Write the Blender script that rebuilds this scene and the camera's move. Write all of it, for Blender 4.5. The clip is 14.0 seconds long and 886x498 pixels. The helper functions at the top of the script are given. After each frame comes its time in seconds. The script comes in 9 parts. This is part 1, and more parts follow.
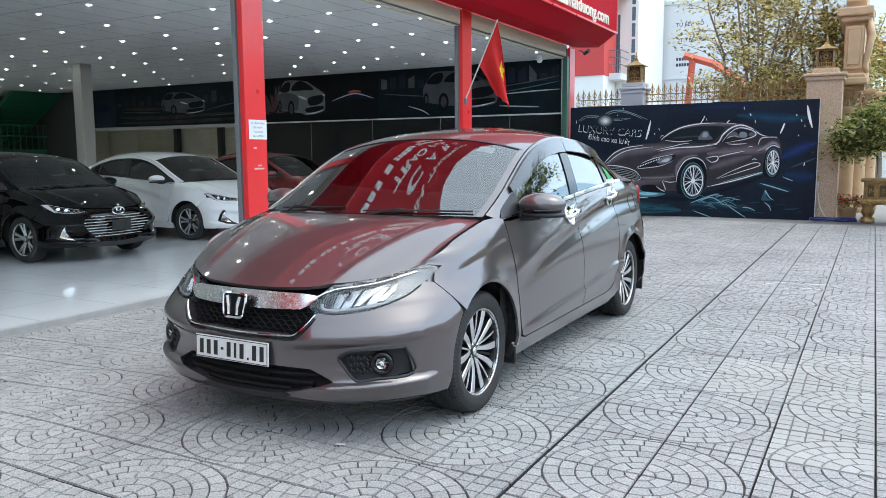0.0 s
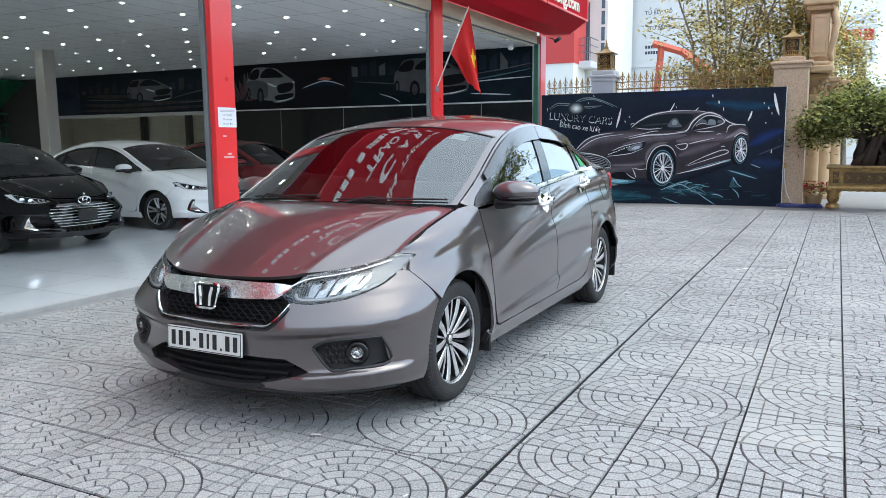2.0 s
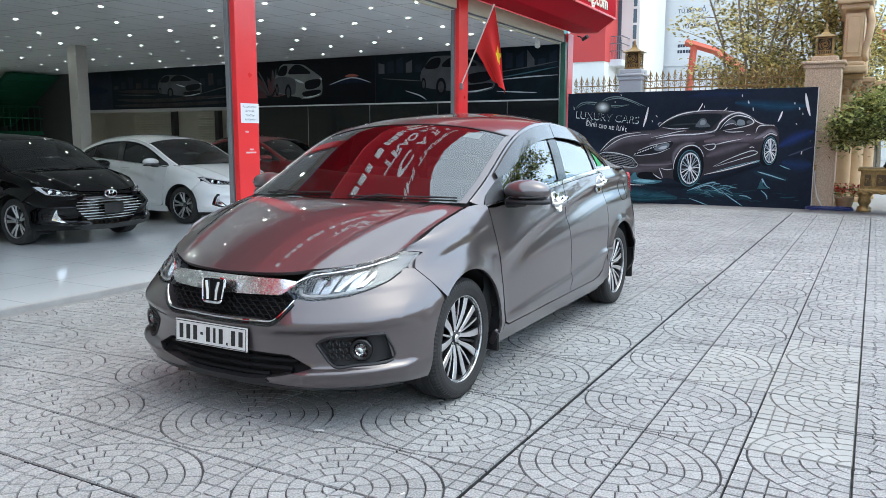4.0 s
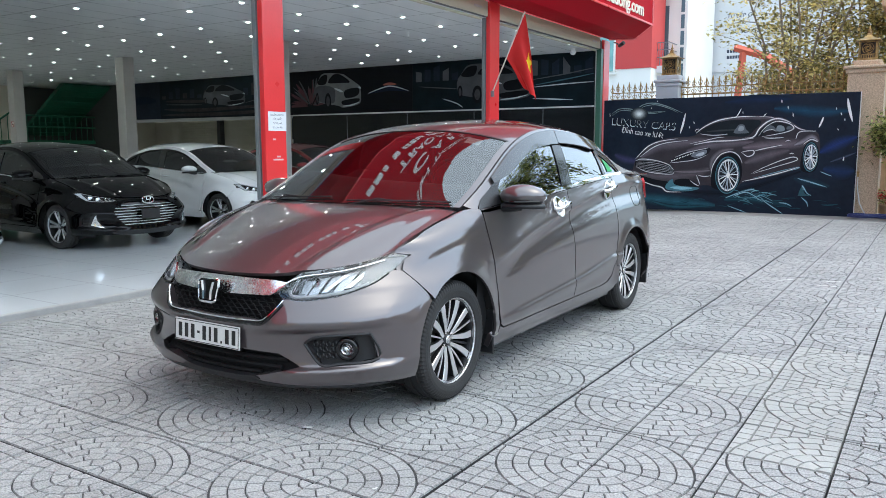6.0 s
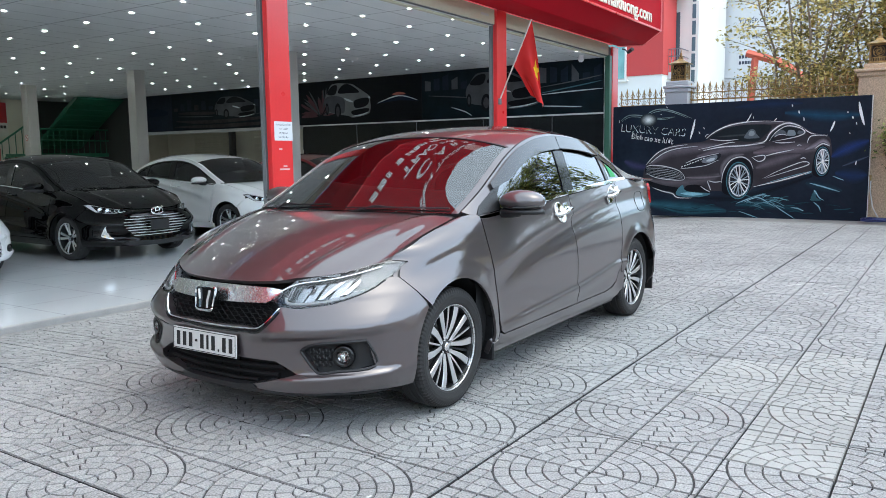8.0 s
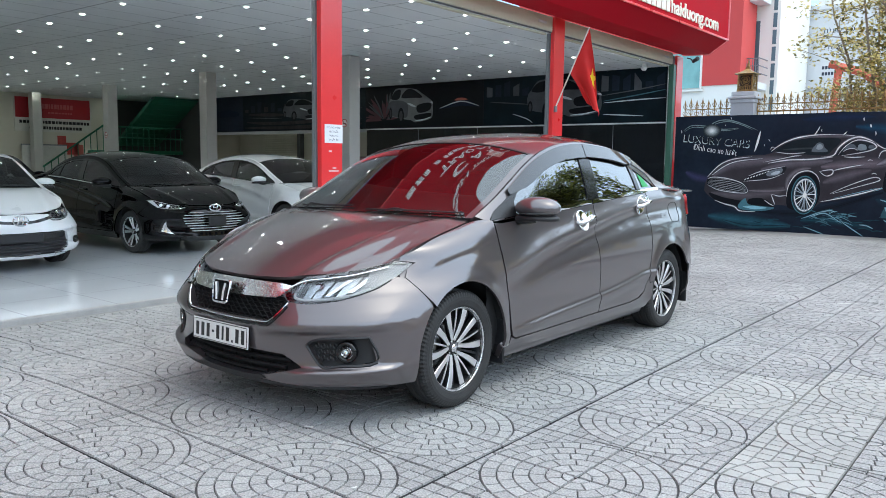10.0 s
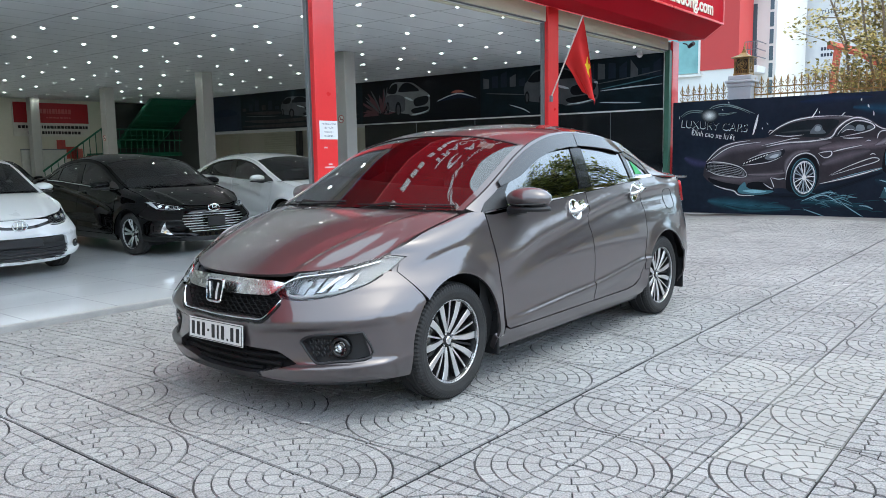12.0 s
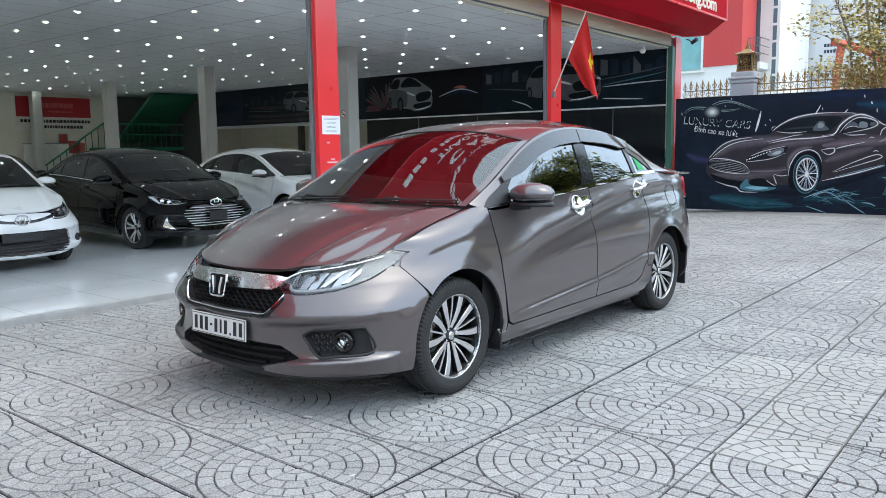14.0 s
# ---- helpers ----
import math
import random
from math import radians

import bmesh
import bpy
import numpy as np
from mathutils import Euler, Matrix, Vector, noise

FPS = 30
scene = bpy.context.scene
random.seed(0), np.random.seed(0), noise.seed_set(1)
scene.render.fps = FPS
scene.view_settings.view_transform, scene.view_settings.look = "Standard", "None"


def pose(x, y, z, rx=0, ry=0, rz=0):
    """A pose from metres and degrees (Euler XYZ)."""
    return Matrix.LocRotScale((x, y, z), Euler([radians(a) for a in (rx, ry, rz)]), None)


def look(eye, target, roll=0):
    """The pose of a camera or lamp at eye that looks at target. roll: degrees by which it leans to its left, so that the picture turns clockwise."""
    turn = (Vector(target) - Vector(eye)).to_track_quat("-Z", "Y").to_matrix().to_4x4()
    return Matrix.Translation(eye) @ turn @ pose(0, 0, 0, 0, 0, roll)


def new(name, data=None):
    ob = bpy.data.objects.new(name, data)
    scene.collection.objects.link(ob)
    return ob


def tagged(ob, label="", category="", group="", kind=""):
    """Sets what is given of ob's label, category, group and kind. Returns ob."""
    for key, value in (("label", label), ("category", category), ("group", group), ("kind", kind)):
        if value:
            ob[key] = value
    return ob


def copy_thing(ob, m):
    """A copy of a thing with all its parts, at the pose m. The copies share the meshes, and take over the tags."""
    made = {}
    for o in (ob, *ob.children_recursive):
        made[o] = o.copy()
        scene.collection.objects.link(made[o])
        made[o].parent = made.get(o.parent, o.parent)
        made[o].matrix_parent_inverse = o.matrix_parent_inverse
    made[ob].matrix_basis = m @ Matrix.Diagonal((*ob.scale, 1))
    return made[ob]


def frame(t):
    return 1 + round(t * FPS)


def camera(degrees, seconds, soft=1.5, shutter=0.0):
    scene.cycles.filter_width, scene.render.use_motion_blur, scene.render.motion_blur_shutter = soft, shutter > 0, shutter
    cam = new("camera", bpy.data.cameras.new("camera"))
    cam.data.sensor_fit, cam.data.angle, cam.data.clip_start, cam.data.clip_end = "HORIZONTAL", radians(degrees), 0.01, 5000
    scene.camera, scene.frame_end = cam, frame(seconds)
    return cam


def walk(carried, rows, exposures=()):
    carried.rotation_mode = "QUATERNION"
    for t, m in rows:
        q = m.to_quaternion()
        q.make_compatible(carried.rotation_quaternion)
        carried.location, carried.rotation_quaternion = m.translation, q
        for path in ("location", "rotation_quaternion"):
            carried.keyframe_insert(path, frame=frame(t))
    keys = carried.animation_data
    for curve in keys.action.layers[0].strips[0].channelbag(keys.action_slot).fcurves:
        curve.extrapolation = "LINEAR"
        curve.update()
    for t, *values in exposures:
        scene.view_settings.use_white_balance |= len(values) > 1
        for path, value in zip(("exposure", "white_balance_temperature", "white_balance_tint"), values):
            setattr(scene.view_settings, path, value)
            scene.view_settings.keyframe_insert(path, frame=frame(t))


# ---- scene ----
import itertools
cam = camera(59.6, 14.0, soft=0.45)
PATH = [
    (0, (0.738, 0.231, 1.279), (-0.226, 1.967, 1.035), -0.4),
    (0.5, (0.718, 0.226, 1.276), (-0.221, 1.974, 1.025), -0.4),
    (1, (0.717, 0.227, 1.276), (-0.2, 1.985, 1.016), -0.4),
    (1.5, (0.717, 0.228, 1.278), (-0.187, 1.992, 1.01), -0.4),
    (2, (0.717, 0.237, 1.278), (-0.18, 2.003, 1.003), -0.5),
    (2.5, (0.716, 0.236, 1.276), (-0.176, 2.005, 0.998), -0.4),
    (3, (0.716, 0.238, 1.275), (-0.182, 2.004, 0.999), -0.3),
    (3.2, (0.716, 0.244, 1.283), (-0.188, 2.006, 1.004), -0.2),
    (5.5, (1.061, 0.369, 1.269), (-0.003, 2.042, 1.008), -0.0),
    (6, (1.075, 0.369, 1.267), (0.009, 2.041, 1.006), -0.1),
    (6.5, (1.083, 0.376, 1.265), (0.016, 2.048, 1.008), -0.3),
    (7, (1.088, 0.378, 1.259), (0.018, 2.049, 1.007), -0.7),
    (7.5, (1.098, 0.392, 1.254), (0.02, 2.058, 1.009), -0.9),
    (9.8, (1.384, 0.544, 1.245), (0.157, 2.107, 1.024), 0.9),
    (10, (1.413, 0.529, 1.247), (0.174, 2.083, 1.024), 0.7),
    (10.5, (1.438, 0.527, 1.245), (0.185, 2.069, 1.02), 0.1),
    (11, (1.453, 0.537, 1.248), (0.2, 2.079, 1.021), -0.5),
    (11.5, (1.464, 0.544, 1.249), (0.216, 2.089, 1.015), -0.9),
    (12, (1.469, 0.555, 1.248), (0.224, 2.102, 1.007), -1.0),
    (12.5, (1.476, 0.558, 1.244), (0.227, 2.1, 0.996), -1.0),
    (13, (1.466, 0.56, 1.246), (0.211, 2.098, 0.996), -0.8),
    (13.5, (1.46, 0.565, 1.247), (0.207, 2.102, 0.995), -0.8),
    (14, (1.464, 0.55, 1.246), (0.217, 2.093, 0.994), -0.8),
]
walk(cam, [(t, look(eye, target, roll)) for t, eye, target, roll in PATH], [(0.0, 1.49, 6150, -3), (14.0, 1.49, 6150, -3)])

# ---------------------------------------------------------------- world, sun, exposure
SUN_ELEV, SUN_ROT = 68.0, 72.0
world = bpy.data.worlds.new("hazy_sky")
scene.world = world
world.use_nodes = True
wn = world.node_tree.nodes
sky = wn.new("ShaderNodeTexSky")
sky.sky_type = "NISHITA"
sky.sun_disc = False
sky.sun_elevation = radians(SUN_ELEV)
sky.sun_rotation = radians(SUN_ROT)
sky.air_density, sky.dust_density, sky.ozone_density = 0.65, 1.5, 0.35
world.node_tree.links.new(sky.outputs["Color"], wn["Background"].inputs["Color"])
wn["Background"].inputs["Strength"].default_value = 0.15
sun_data = bpy.data.lights.new("sun", "SUN")
sun_data.energy, sun_data.angle, sun_data.color = 1.2, radians(140), (1.0, 0.94, 0.86)
sun = new("sun", sun_data)
_e, _r = radians(SUN_ELEV), radians(SUN_ROT)
sun.matrix_world = look((math.sin(_r) * math.cos(_e) * 30, math.cos(_r) * math.cos(_e) * 30, math.sin(_e) * 30), (0, 0, 0))

# ---------------------------------------------------------------- materials
MATS = {}


def mat(name, col, rough=0.5, metal=0.0, var=0.12, scale=8.0, fine=90.0, bump=0.0, bump_scale=60.0, coat=0.0,
        coat_rough=0.04, spec=0.5, rvar=0.1, island=0.0, obrand=0.0, tint=None, trans=0.0, emit=None, power=0.0, stretch=(1, 1, 1), ior=1.5, ground=False, grain=0.35):
    """A procedural surface: stains at one scale, grain at another, optional relief, and a random shade a piece."""
    if name in MATS:
        return MATS[name]
    m = bpy.data.materials.new(name)
    m.use_nodes = True
    nt = m.node_tree
    b = nt.nodes["Principled BSDF"]
    L = nt.links.new
    b.inputs["Roughness"].default_value = rough
    b.inputs["Metallic"].default_value = metal
    b.inputs["Specular IOR Level"].default_value = spec
    b.inputs["Coat Weight"].default_value = coat
    b.inputs["Coat Roughness"].default_value = coat_rough
    b.inputs["Transmission Weight"].default_value = trans
    b.inputs["IOR"].default_value = ior
    if emit:
        b.inputs["Emission Color"].default_value = (*emit, 1)
        b.inputs["Emission Strength"].default_value = power
    b.inputs["Base Color"].default_value = (*col, 1)
    m.diffuse_color = (*col, 1)
    if var > 0 or bump > 0 or island > 0 or obrand > 0:
        tc = nt.nodes.new("ShaderNodeTexCoord")
        mp = nt.nodes.new("ShaderNodeMapping")
        mp.inputs["Scale"].default_value = stretch
        L(nt.nodes.new("ShaderNodeNewGeometry").outputs["Position"] if ground else tc.outputs["Object"], mp.inputs["Vector"])
        n1 = nt.nodes.new("ShaderNodeTexNoise")
        n1.inputs["Scale"].default_value = scale
        n1.inputs["Detail"].default_value = 5
        n2 = nt.nodes.new("ShaderNodeTexNoise")
        n2.inputs["Scale"].default_value = fine
        n2.inputs["Detail"].default_value = 3
        L(mp.outputs[0], n1.inputs["Vector"])
        L(mp.outputs[0], n2.inputs["Vector"])
        ad = nt.nodes.new("ShaderNodeMath")
        ad.operation = "MULTIPLY_ADD"
        L(n1.outputs["Fac"], ad.inputs[0])
        ad.inputs[1].default_value = 1 - grain
        sc = nt.nodes.new("ShaderNodeMath")
        sc.operation = "MULTIPLY"
        L(n2.outputs["Fac"], sc.inputs[0])
        sc.inputs[1].default_value = grain
        L(sc.outputs[0], ad.inputs[2])
        fac = ad.outputs[0]
        if island > 0 or obrand > 0:
            src = nt.nodes.new("ShaderNodeNewGeometry").outputs["Random Per Island"] if island > 0 else nt.nodes.new("ShaderNodeObjectInfo").outputs["Random"]
            m2 = nt.nodes.new("ShaderNodeMath")
            m2.operation = "MULTIPLY_ADD"
            L(src, m2.inputs[0])
            m2.inputs[1].default_value = max(island, obrand)
            s2 = nt.nodes.new("ShaderNodeMath")
            s2.operation = "SUBTRACT"
            L(fac, s2.inputs[0])
            s2.inputs[1].default_value = max(island, obrand) / 2
            L(s2.outputs[0], m2.inputs[2])
            fac = m2.outputs[0]
        mr = nt.nodes.new("ShaderNodeMapRange")
        L(fac, mr.inputs["Value"])
        mr.inputs["From Min"].default_value, mr.inputs["From Max"].default_value = 0.25, 0.75
        mx = nt.nodes.new("ShaderNodeMix")
        mx.data_type = "RGBA"
        L(mr.outputs[0], mx.inputs["Factor"])
        c2 = tint or col
        mx.inputs[6].default_value = (*[max(0, c * (1 - var)) for c in c2], 1)
        mx.inputs[7].default_value = (*[min(1, c * (1 + var)) for c in col], 1)
        L(mx.outputs[2], b.inputs["Base Color"])
        if rvar > 0:
            mr2 = nt.nodes.new("ShaderNodeMapRange")
            L(n1.outputs["Fac"], mr2.inputs["Value"])
            mr2.inputs["From Min"].default_value, mr2.inputs["From Max"].default_value = 0.3, 0.7
            mr2.inputs["To Min"].default_value = max(0.0, rough * (1 - rvar))
            mr2.inputs["To Max"].default_value = min(1.0, rough * (1 + rvar))
            L(mr2.outputs[0], b.inputs["Roughness"])
        if bump > 0:
            n3 = nt.nodes.new("ShaderNodeTexNoise")
            n3.inputs["Scale"].default_value = bump_scale
            n3.inputs["Detail"].default_value = 4
            L(mp.outputs[0], n3.inputs["Vector"])
            bp = nt.nodes.new("ShaderNodeBump")
            bp.inputs["Strength"].default_value = bump
            bp.inputs["Distance"].default_value = 0.004
            L(n3.outputs["Fac"], bp.inputs["Height"])
            L(bp.outputs[0], b.inputs["Normal"])
    MATS[name] = m
    return m


def glass(name, col, film=0.0, rough=0.0):
    """Clear or tinted pane: transmission with an optional mirror film."""
    m = bpy.data.materials.new(name)
    m.use_nodes = True
    nt = m.node_tree
    b = nt.nodes["Principled BSDF"]
    b.inputs["Base Color"].default_value = (*col, 1)
    b.inputs["Roughness"].default_value = rough
    b.inputs["Transmission Weight"].default_value = 1.0
    b.inputs["IOR"].default_value = 1.5
    if film > 0:
        g = nt.nodes.new("ShaderNodeBsdfGlossy")
        g.inputs["Roughness"].default_value = 0.0
        g.inputs["Color"].default_value = (0.9, 0.93, 0.95, 1)
        mx = nt.nodes.new("ShaderNodeMixShader")
        mx.inputs[0].default_value = film
        nt.links.new(b.outputs[0], mx.inputs[1])
        nt.links.new(g.outputs[0], mx.inputs[2])
        nt.links.new(mx.outputs[0], nt.nodes["Material Output"].inputs["Surface"])
    m.diffuse_color = (*col, 1)
    return m


# ---------------------------------------------------------------- building blocks
def thing(name, label, category, m=None, group="", kind=""):
    ob = new(name)
    ob.empty_display_size = 0.2
    if m is not None:
        ob.matrix_world = m
    return tagged(ob, label, category, group, kind)


def mesh_of(name, bm, smooth=True):
    bmesh.ops.recalc_face_normals(bm, faces=bm.faces)
    me = bpy.data.meshes.new(name)
    for f in bm.faces:
        f.smooth = smooth
    bm.to_mesh(me)
    bm.free()
    return me


def part(name, bm, material, parent=None, label="", smooth=False, m=None):
    """Links a bmesh as one mesh object under a thing or under a part."""
    me = bm if isinstance(bm, bpy.types.Mesh) else mesh_of(name, bm, smooth)
    if material is not None and not me.materials:
        for k in (material if isinstance(material, (list, tuple)) else [material]):
            me.materials.append(k)
    ob = new(name, me)
    if parent is not None:
        ob.parent = parent
    if m is not None:
        ob.matrix_basis = m
    if label:
        tagged(ob, label)
    return ob


def solo(name, bm, material, label, category, group="", kind="", smooth=False, m=None):
    return tagged(part(name, bm, material, None, "", smooth, m), label, category, group, kind)


def add_box(bm, x0, x1, y0, y1, z0, z1, bevel=0.0, seg=1, idx=0):
    vs = [bm.verts.new(p) for p in ((x0, y0, z0), (x1, y0, z0), (x1, y1, z0), (x0, y1, z0), (x0, y0, z1), (x1, y0, z1), (x1, y1, z1), (x0, y1, z1))]
    fs = [bm.faces.new([vs[i] for i in q]) for q in ((0, 3, 2, 1), (4, 5, 6, 7), (0, 1, 5, 4), (1, 2, 6, 5), (2, 3, 7, 6), (3, 0, 4, 7))]
    for f in fs:
        f.material_index = idx
    if bevel > 0:
        es = {e for f in fs for e in f.edges}
        r = bmesh.ops.bevel(bm, geom=list(es), offset=bevel, segments=seg, affect="EDGES", profile=0.5)
        for f in r["faces"]:
            f.material_index = idx
    return bm


def boxm(*a, **k):
    return add_box(bmesh.new(), *a, **k)


def add_cyl(bm, r0, r1, z0, z1, n=20, m=None, cap=True, idx=0):
    a = [bm.verts.new((r0 * math.cos(2 * math.pi * i / n), r0 * math.sin(2 * math.pi * i / n), z0)) for i in range(n)]
    b = [bm.verts.new((r1 * math.cos(2 * math.pi * i / n), r1 * math.sin(2 * math.pi * i / n), z1)) for i in range(n)]
    fs = [bm.faces.new((a[i], a[(i + 1) % n], b[(i + 1) % n], b[i])) for i in range(n)]
    for f in fs:
        f.smooth = True
    if cap:
        fs += [bm.faces.new(a[::-1]), bm.faces.new(b)]
    for f in fs:
        f.material_index = idx
    if m is not None:
        bmesh.ops.transform(bm, matrix=m, verts=a + b)
    return bm


def cylm(*a, **k):
    return add_cyl(bmesh.new(), *a, **k)


def lathe(prof, n=32, bm=None, m=None, close=False, idx=0, wob=None):
    """Turns a profile of (radius, height) round z."""
    bm = bm or bmesh.new()
    rings = []
    for r, z in prof:
        rings.append([bm.verts.new(((r * (wob(i) if wob else 1)) * math.cos(2 * math.pi * i / n), (r * (wob(i) if wob else 1)) * math.sin(2 * math.pi * i / n), z)) for i in range(n)])
    fs = []
    for a, b in zip(rings, rings[1:] + ([rings[0]] if close else [])):
        for i in range(n):
            fs.append(bm.faces.new((a[i], a[(i + 1) % n], b[(i + 1) % n], b[i])))
    if not close:
        if prof[0][0] > 1e-5:
            fs.append(bm.faces.new(rings[0][::-1]))
        if prof[-1][0] > 1e-5:
            fs.append(bm.faces.new(rings[-1]))
    for f in fs:
        f.material_index = idx
    if m is not None:
        bmesh.ops.transform(bm, matrix=m, verts=[v for r in rings for v in r])
    return bm


def tube(points, r, n=8, bm=None, taper=None, idx=0):
    """A round bar along points."""
    bm = bm or bmesh.new()
    P = [Vector(p) for p in points]
    rings = []
    for k, p in enumerate(P):
        d = (P[min(k + 1, len(P) - 1)] - P[max(k - 1, 0)]).normalized()
        up = Vector((0, 0, 1)) if abs(d.z) < 0.9 else Vector((1, 0, 0))
        s = d.cross(up).normalized()
        t = s.cross(d).normalized()
        rr = r if taper is None else r + (taper - r) * k / (len(P) - 1)
        rings.append([bm.verts.new(p + s * (rr * math.cos(2 * math.pi * i / n)) + t * (rr * math.sin(2 * math.pi * i / n))) for i in range(n)])
    for a, b in zip(rings, rings[1:]):
        for i in range(n):
            f = bm.faces.new((a[i], a[(i + 1) % n], b[(i + 1) % n], b[i]))
            f.smooth = True
            f.material_index = idx
    for q in (rings[0][::-1], rings[-1]):
        f = bm.faces.new(q)
        f.material_index = idx
    return bm


def prism(pts, d, m=None, bm=None, idx=0):
    """Extrudes a flat outline (x, y) by d along z."""
    bm = bm or bmesh.new()
    a = [bm.verts.new((x, y, 0)) for x, y in pts]
    b = [bm.verts.new((x, y, d)) for x, y in pts]
    n = len(pts)
    fs = [bm.faces.new((a[i], a[(i + 1) % n], b[(i + 1) % n], b[i])) for i in range(n)] + [bm.faces.new(a[::-1]), bm.faces.new(b)]
    for f in fs:
        f.material_index = idx
    if m is not None:
        bmesh.ops.transform(bm, matrix=m, verts=a + b)
    return bm


def curve(*knots):
    """A smooth curve through (x, y) knots, with no overshoot."""
    X = [k[0] for k in knots]
    Y = [k[1] for k in knots]
    n = len(X)
    d = [(Y[i + 1] - Y[i]) / (X[i + 1] - X[i]) for i in range(n - 1)]
    t = [d[0]] + [0 if d[i - 1] * d[i] <= 0 else 2 * d[i - 1] * d[i] / (d[i - 1] + d[i]) for i in range(1, n - 1)] + [d[-1]]

    def f(x):
        if x <= X[0]:
            return Y[0]
        if x >= X[-1]:
            return Y[-1]
        i = 0
        while x > X[i + 1]:
            i += 1
        w = X[i + 1] - X[i]
        s = (x - X[i]) / w
        return (Y[i] * (1 + 2 * s) * (1 - s) ** 2 + t[i] * w * s * (1 - s) ** 2 + Y[i + 1] * s * s * (3 - 2 * s) + t[i + 1] * w * s * s * (s - 1))
    return f


def inside(p, poly):
    x, y = p
    r = False
    for (x0, y0), (x1, y1) in zip(poly, poly[1:] + poly[:1]):
        if (y0 > y) != (y1 > y) and x < (x1 - x0) * (y - y0) / (y1 - y0) + x0:
            r = not r
    return r


def sheet(outer, holes=(), step=(0.04, 0.04)):
    """A flat grid cut to an outline, with holes, still in its own plane."""
    bm = bmesh.new()
    xs, ys = [p[0] for p in outer], [p[1] for p in outer]
    x0, x1, y0, y1 = min(xs), max(xs), min(ys), max(ys)
    nx, ny = max(1, round((x1 - x0) / step[0])), max(1, round((y1 - y0) / step[1]))
    g = [[bm.verts.new((x0 + (x1 - x0) * i / nx, y0 + (y1 - y0) * j / ny, 0)) for j in range(ny + 1)] for i in range(nx + 1)]
    for i in range(nx):
        for j in range(ny):
            bm.faces.new((g[i][j], g[i + 1][j], g[i + 1][j + 1], g[i][j + 1]))
    for poly in (outer, *holes):
        for (ax, ay), (bx, by) in zip(poly, poly[1:] + poly[:1]):
            lo = (min(ax, bx) - 1e-4, min(ay, by) - 1e-4)
            hi = (max(ax, bx) + 1e-4, max(ay, by) + 1e-4)
            geo = set()
            for f in bm.faces:
                fx = [v.co.x for v in f.verts]
                fy = [v.co.y for v in f.verts]
                if max(fx) >= lo[0] and min(fx) <= hi[0] and max(fy) >= lo[1] and min(fy) <= hi[1]:
                    geo.add(f)
                    geo.update(f.edges)
                    geo.update(f.verts)
            n = Vector((by - ay, ax - bx, 0))
            if n.length < 1e-6 or not geo:
                continue
            bmesh.ops.bisect_plane(bm, geom=list(geo), dist=1e-5, plane_co=(ax, ay, 0), plane_no=n.normalized())
    kill = []
    for f in bm.faces:
        c = f.calc_center_median()
        if not inside((c.x, c.y), outer) or any(inside((c.x, c.y), h) for h in holes):
            kill.append(f)
    bmesh.ops.delete(bm, geom=kill, context="FACES")
    return bm


def wrap(bm, fn, rim=0.012, lift=0.0, tol=2e-4):
    """Lays a cut sheet onto a surface fn(a, b) and folds its edges inwards."""
    for v in bm.verts:
        v.co = fn(v.co.x, v.co.y)
    bmesh.ops.remove_doubles(bm, verts=bm.verts, dist=tol)
    bmesh.ops.triangulate(bm, faces=[f for f in bm.faces if len(f.verts) > 4])
    bm.normal_update()
    return fold(bm, rim, lift)


def fold(bm, rim, lift=0.0, side=1.0):
    mid = Vector((0, 2.2, 0.6))
    s = sum(f.normal.dot(f.calc_center_median() - mid) * f.calc_area() for f in bm.faces)
    if s < 0:
        bmesh.ops.reverse_faces(bm, faces=bm.faces)
        bm.normal_update()
    nrm = {v: v.normal.copy() for v in bm.verts}
    if lift:
        for v in bm.verts:
            v.co += nrm[v] * lift
    if rim > 0:
        edge = [e for e in bm.edges if len(e.link_faces) == 1]
        for e in edge:
            e.smooth = False
        key = {tuple(round(c, 6) for c in v.co): nrm[v] for e in edge for v in e.verts}
        r = bmesh.ops.extrude_edge_only(bm, edges=edge)
        for v in (g for g in r["geom"] if isinstance(g, bmesh.types.BMVert)):
            v.co -= key[tuple(round(c, 6) for c in v.co)] * rim
    return bm


def grid_surface(fn, nu, nv, u0=0.0, u1=1.0, v0=0.0, v1=1.0, bm=None):
    bm = bm or bmesh.new()
    g = [[bm.verts.new(fn(u0 + (u1 - u0) * i / nu, v0 + (v1 - v0) * j / nv)) for j in range(nv + 1)] for i in range(nu + 1)]
    for i in range(nu):
        for j in range(nv):
            bm.faces.new((g[i][j], g[i + 1][j], g[i + 1][j + 1], g[i][j + 1]))
    bm.normal_update()
    return bm


def flip_x(bm):
    for v in bm.verts:
        v.co.x = -v.co.x
    bmesh.ops.reverse_faces(bm, faces=bm.faces)
    return bm


def text_mesh(s, size, depth=0.0, align="LEFT", bold=0.0):
    cu = bpy.data.curves.new("letters", "FONT")
    cu.body, cu.size, cu.extrude, cu.align_x = s, size, depth, align
    cu.offset = bold * size
    ob = bpy.data.objects.new("letters", cu)
    scene.collection.objects.link(ob)
    bpy.context.view_layer.update()
    me = bpy.data.meshes.new_from_object(ob.evaluated_get(bpy.context.evaluated_depsgraph_get()))
    bpy.data.objects.remove(ob)
    return me


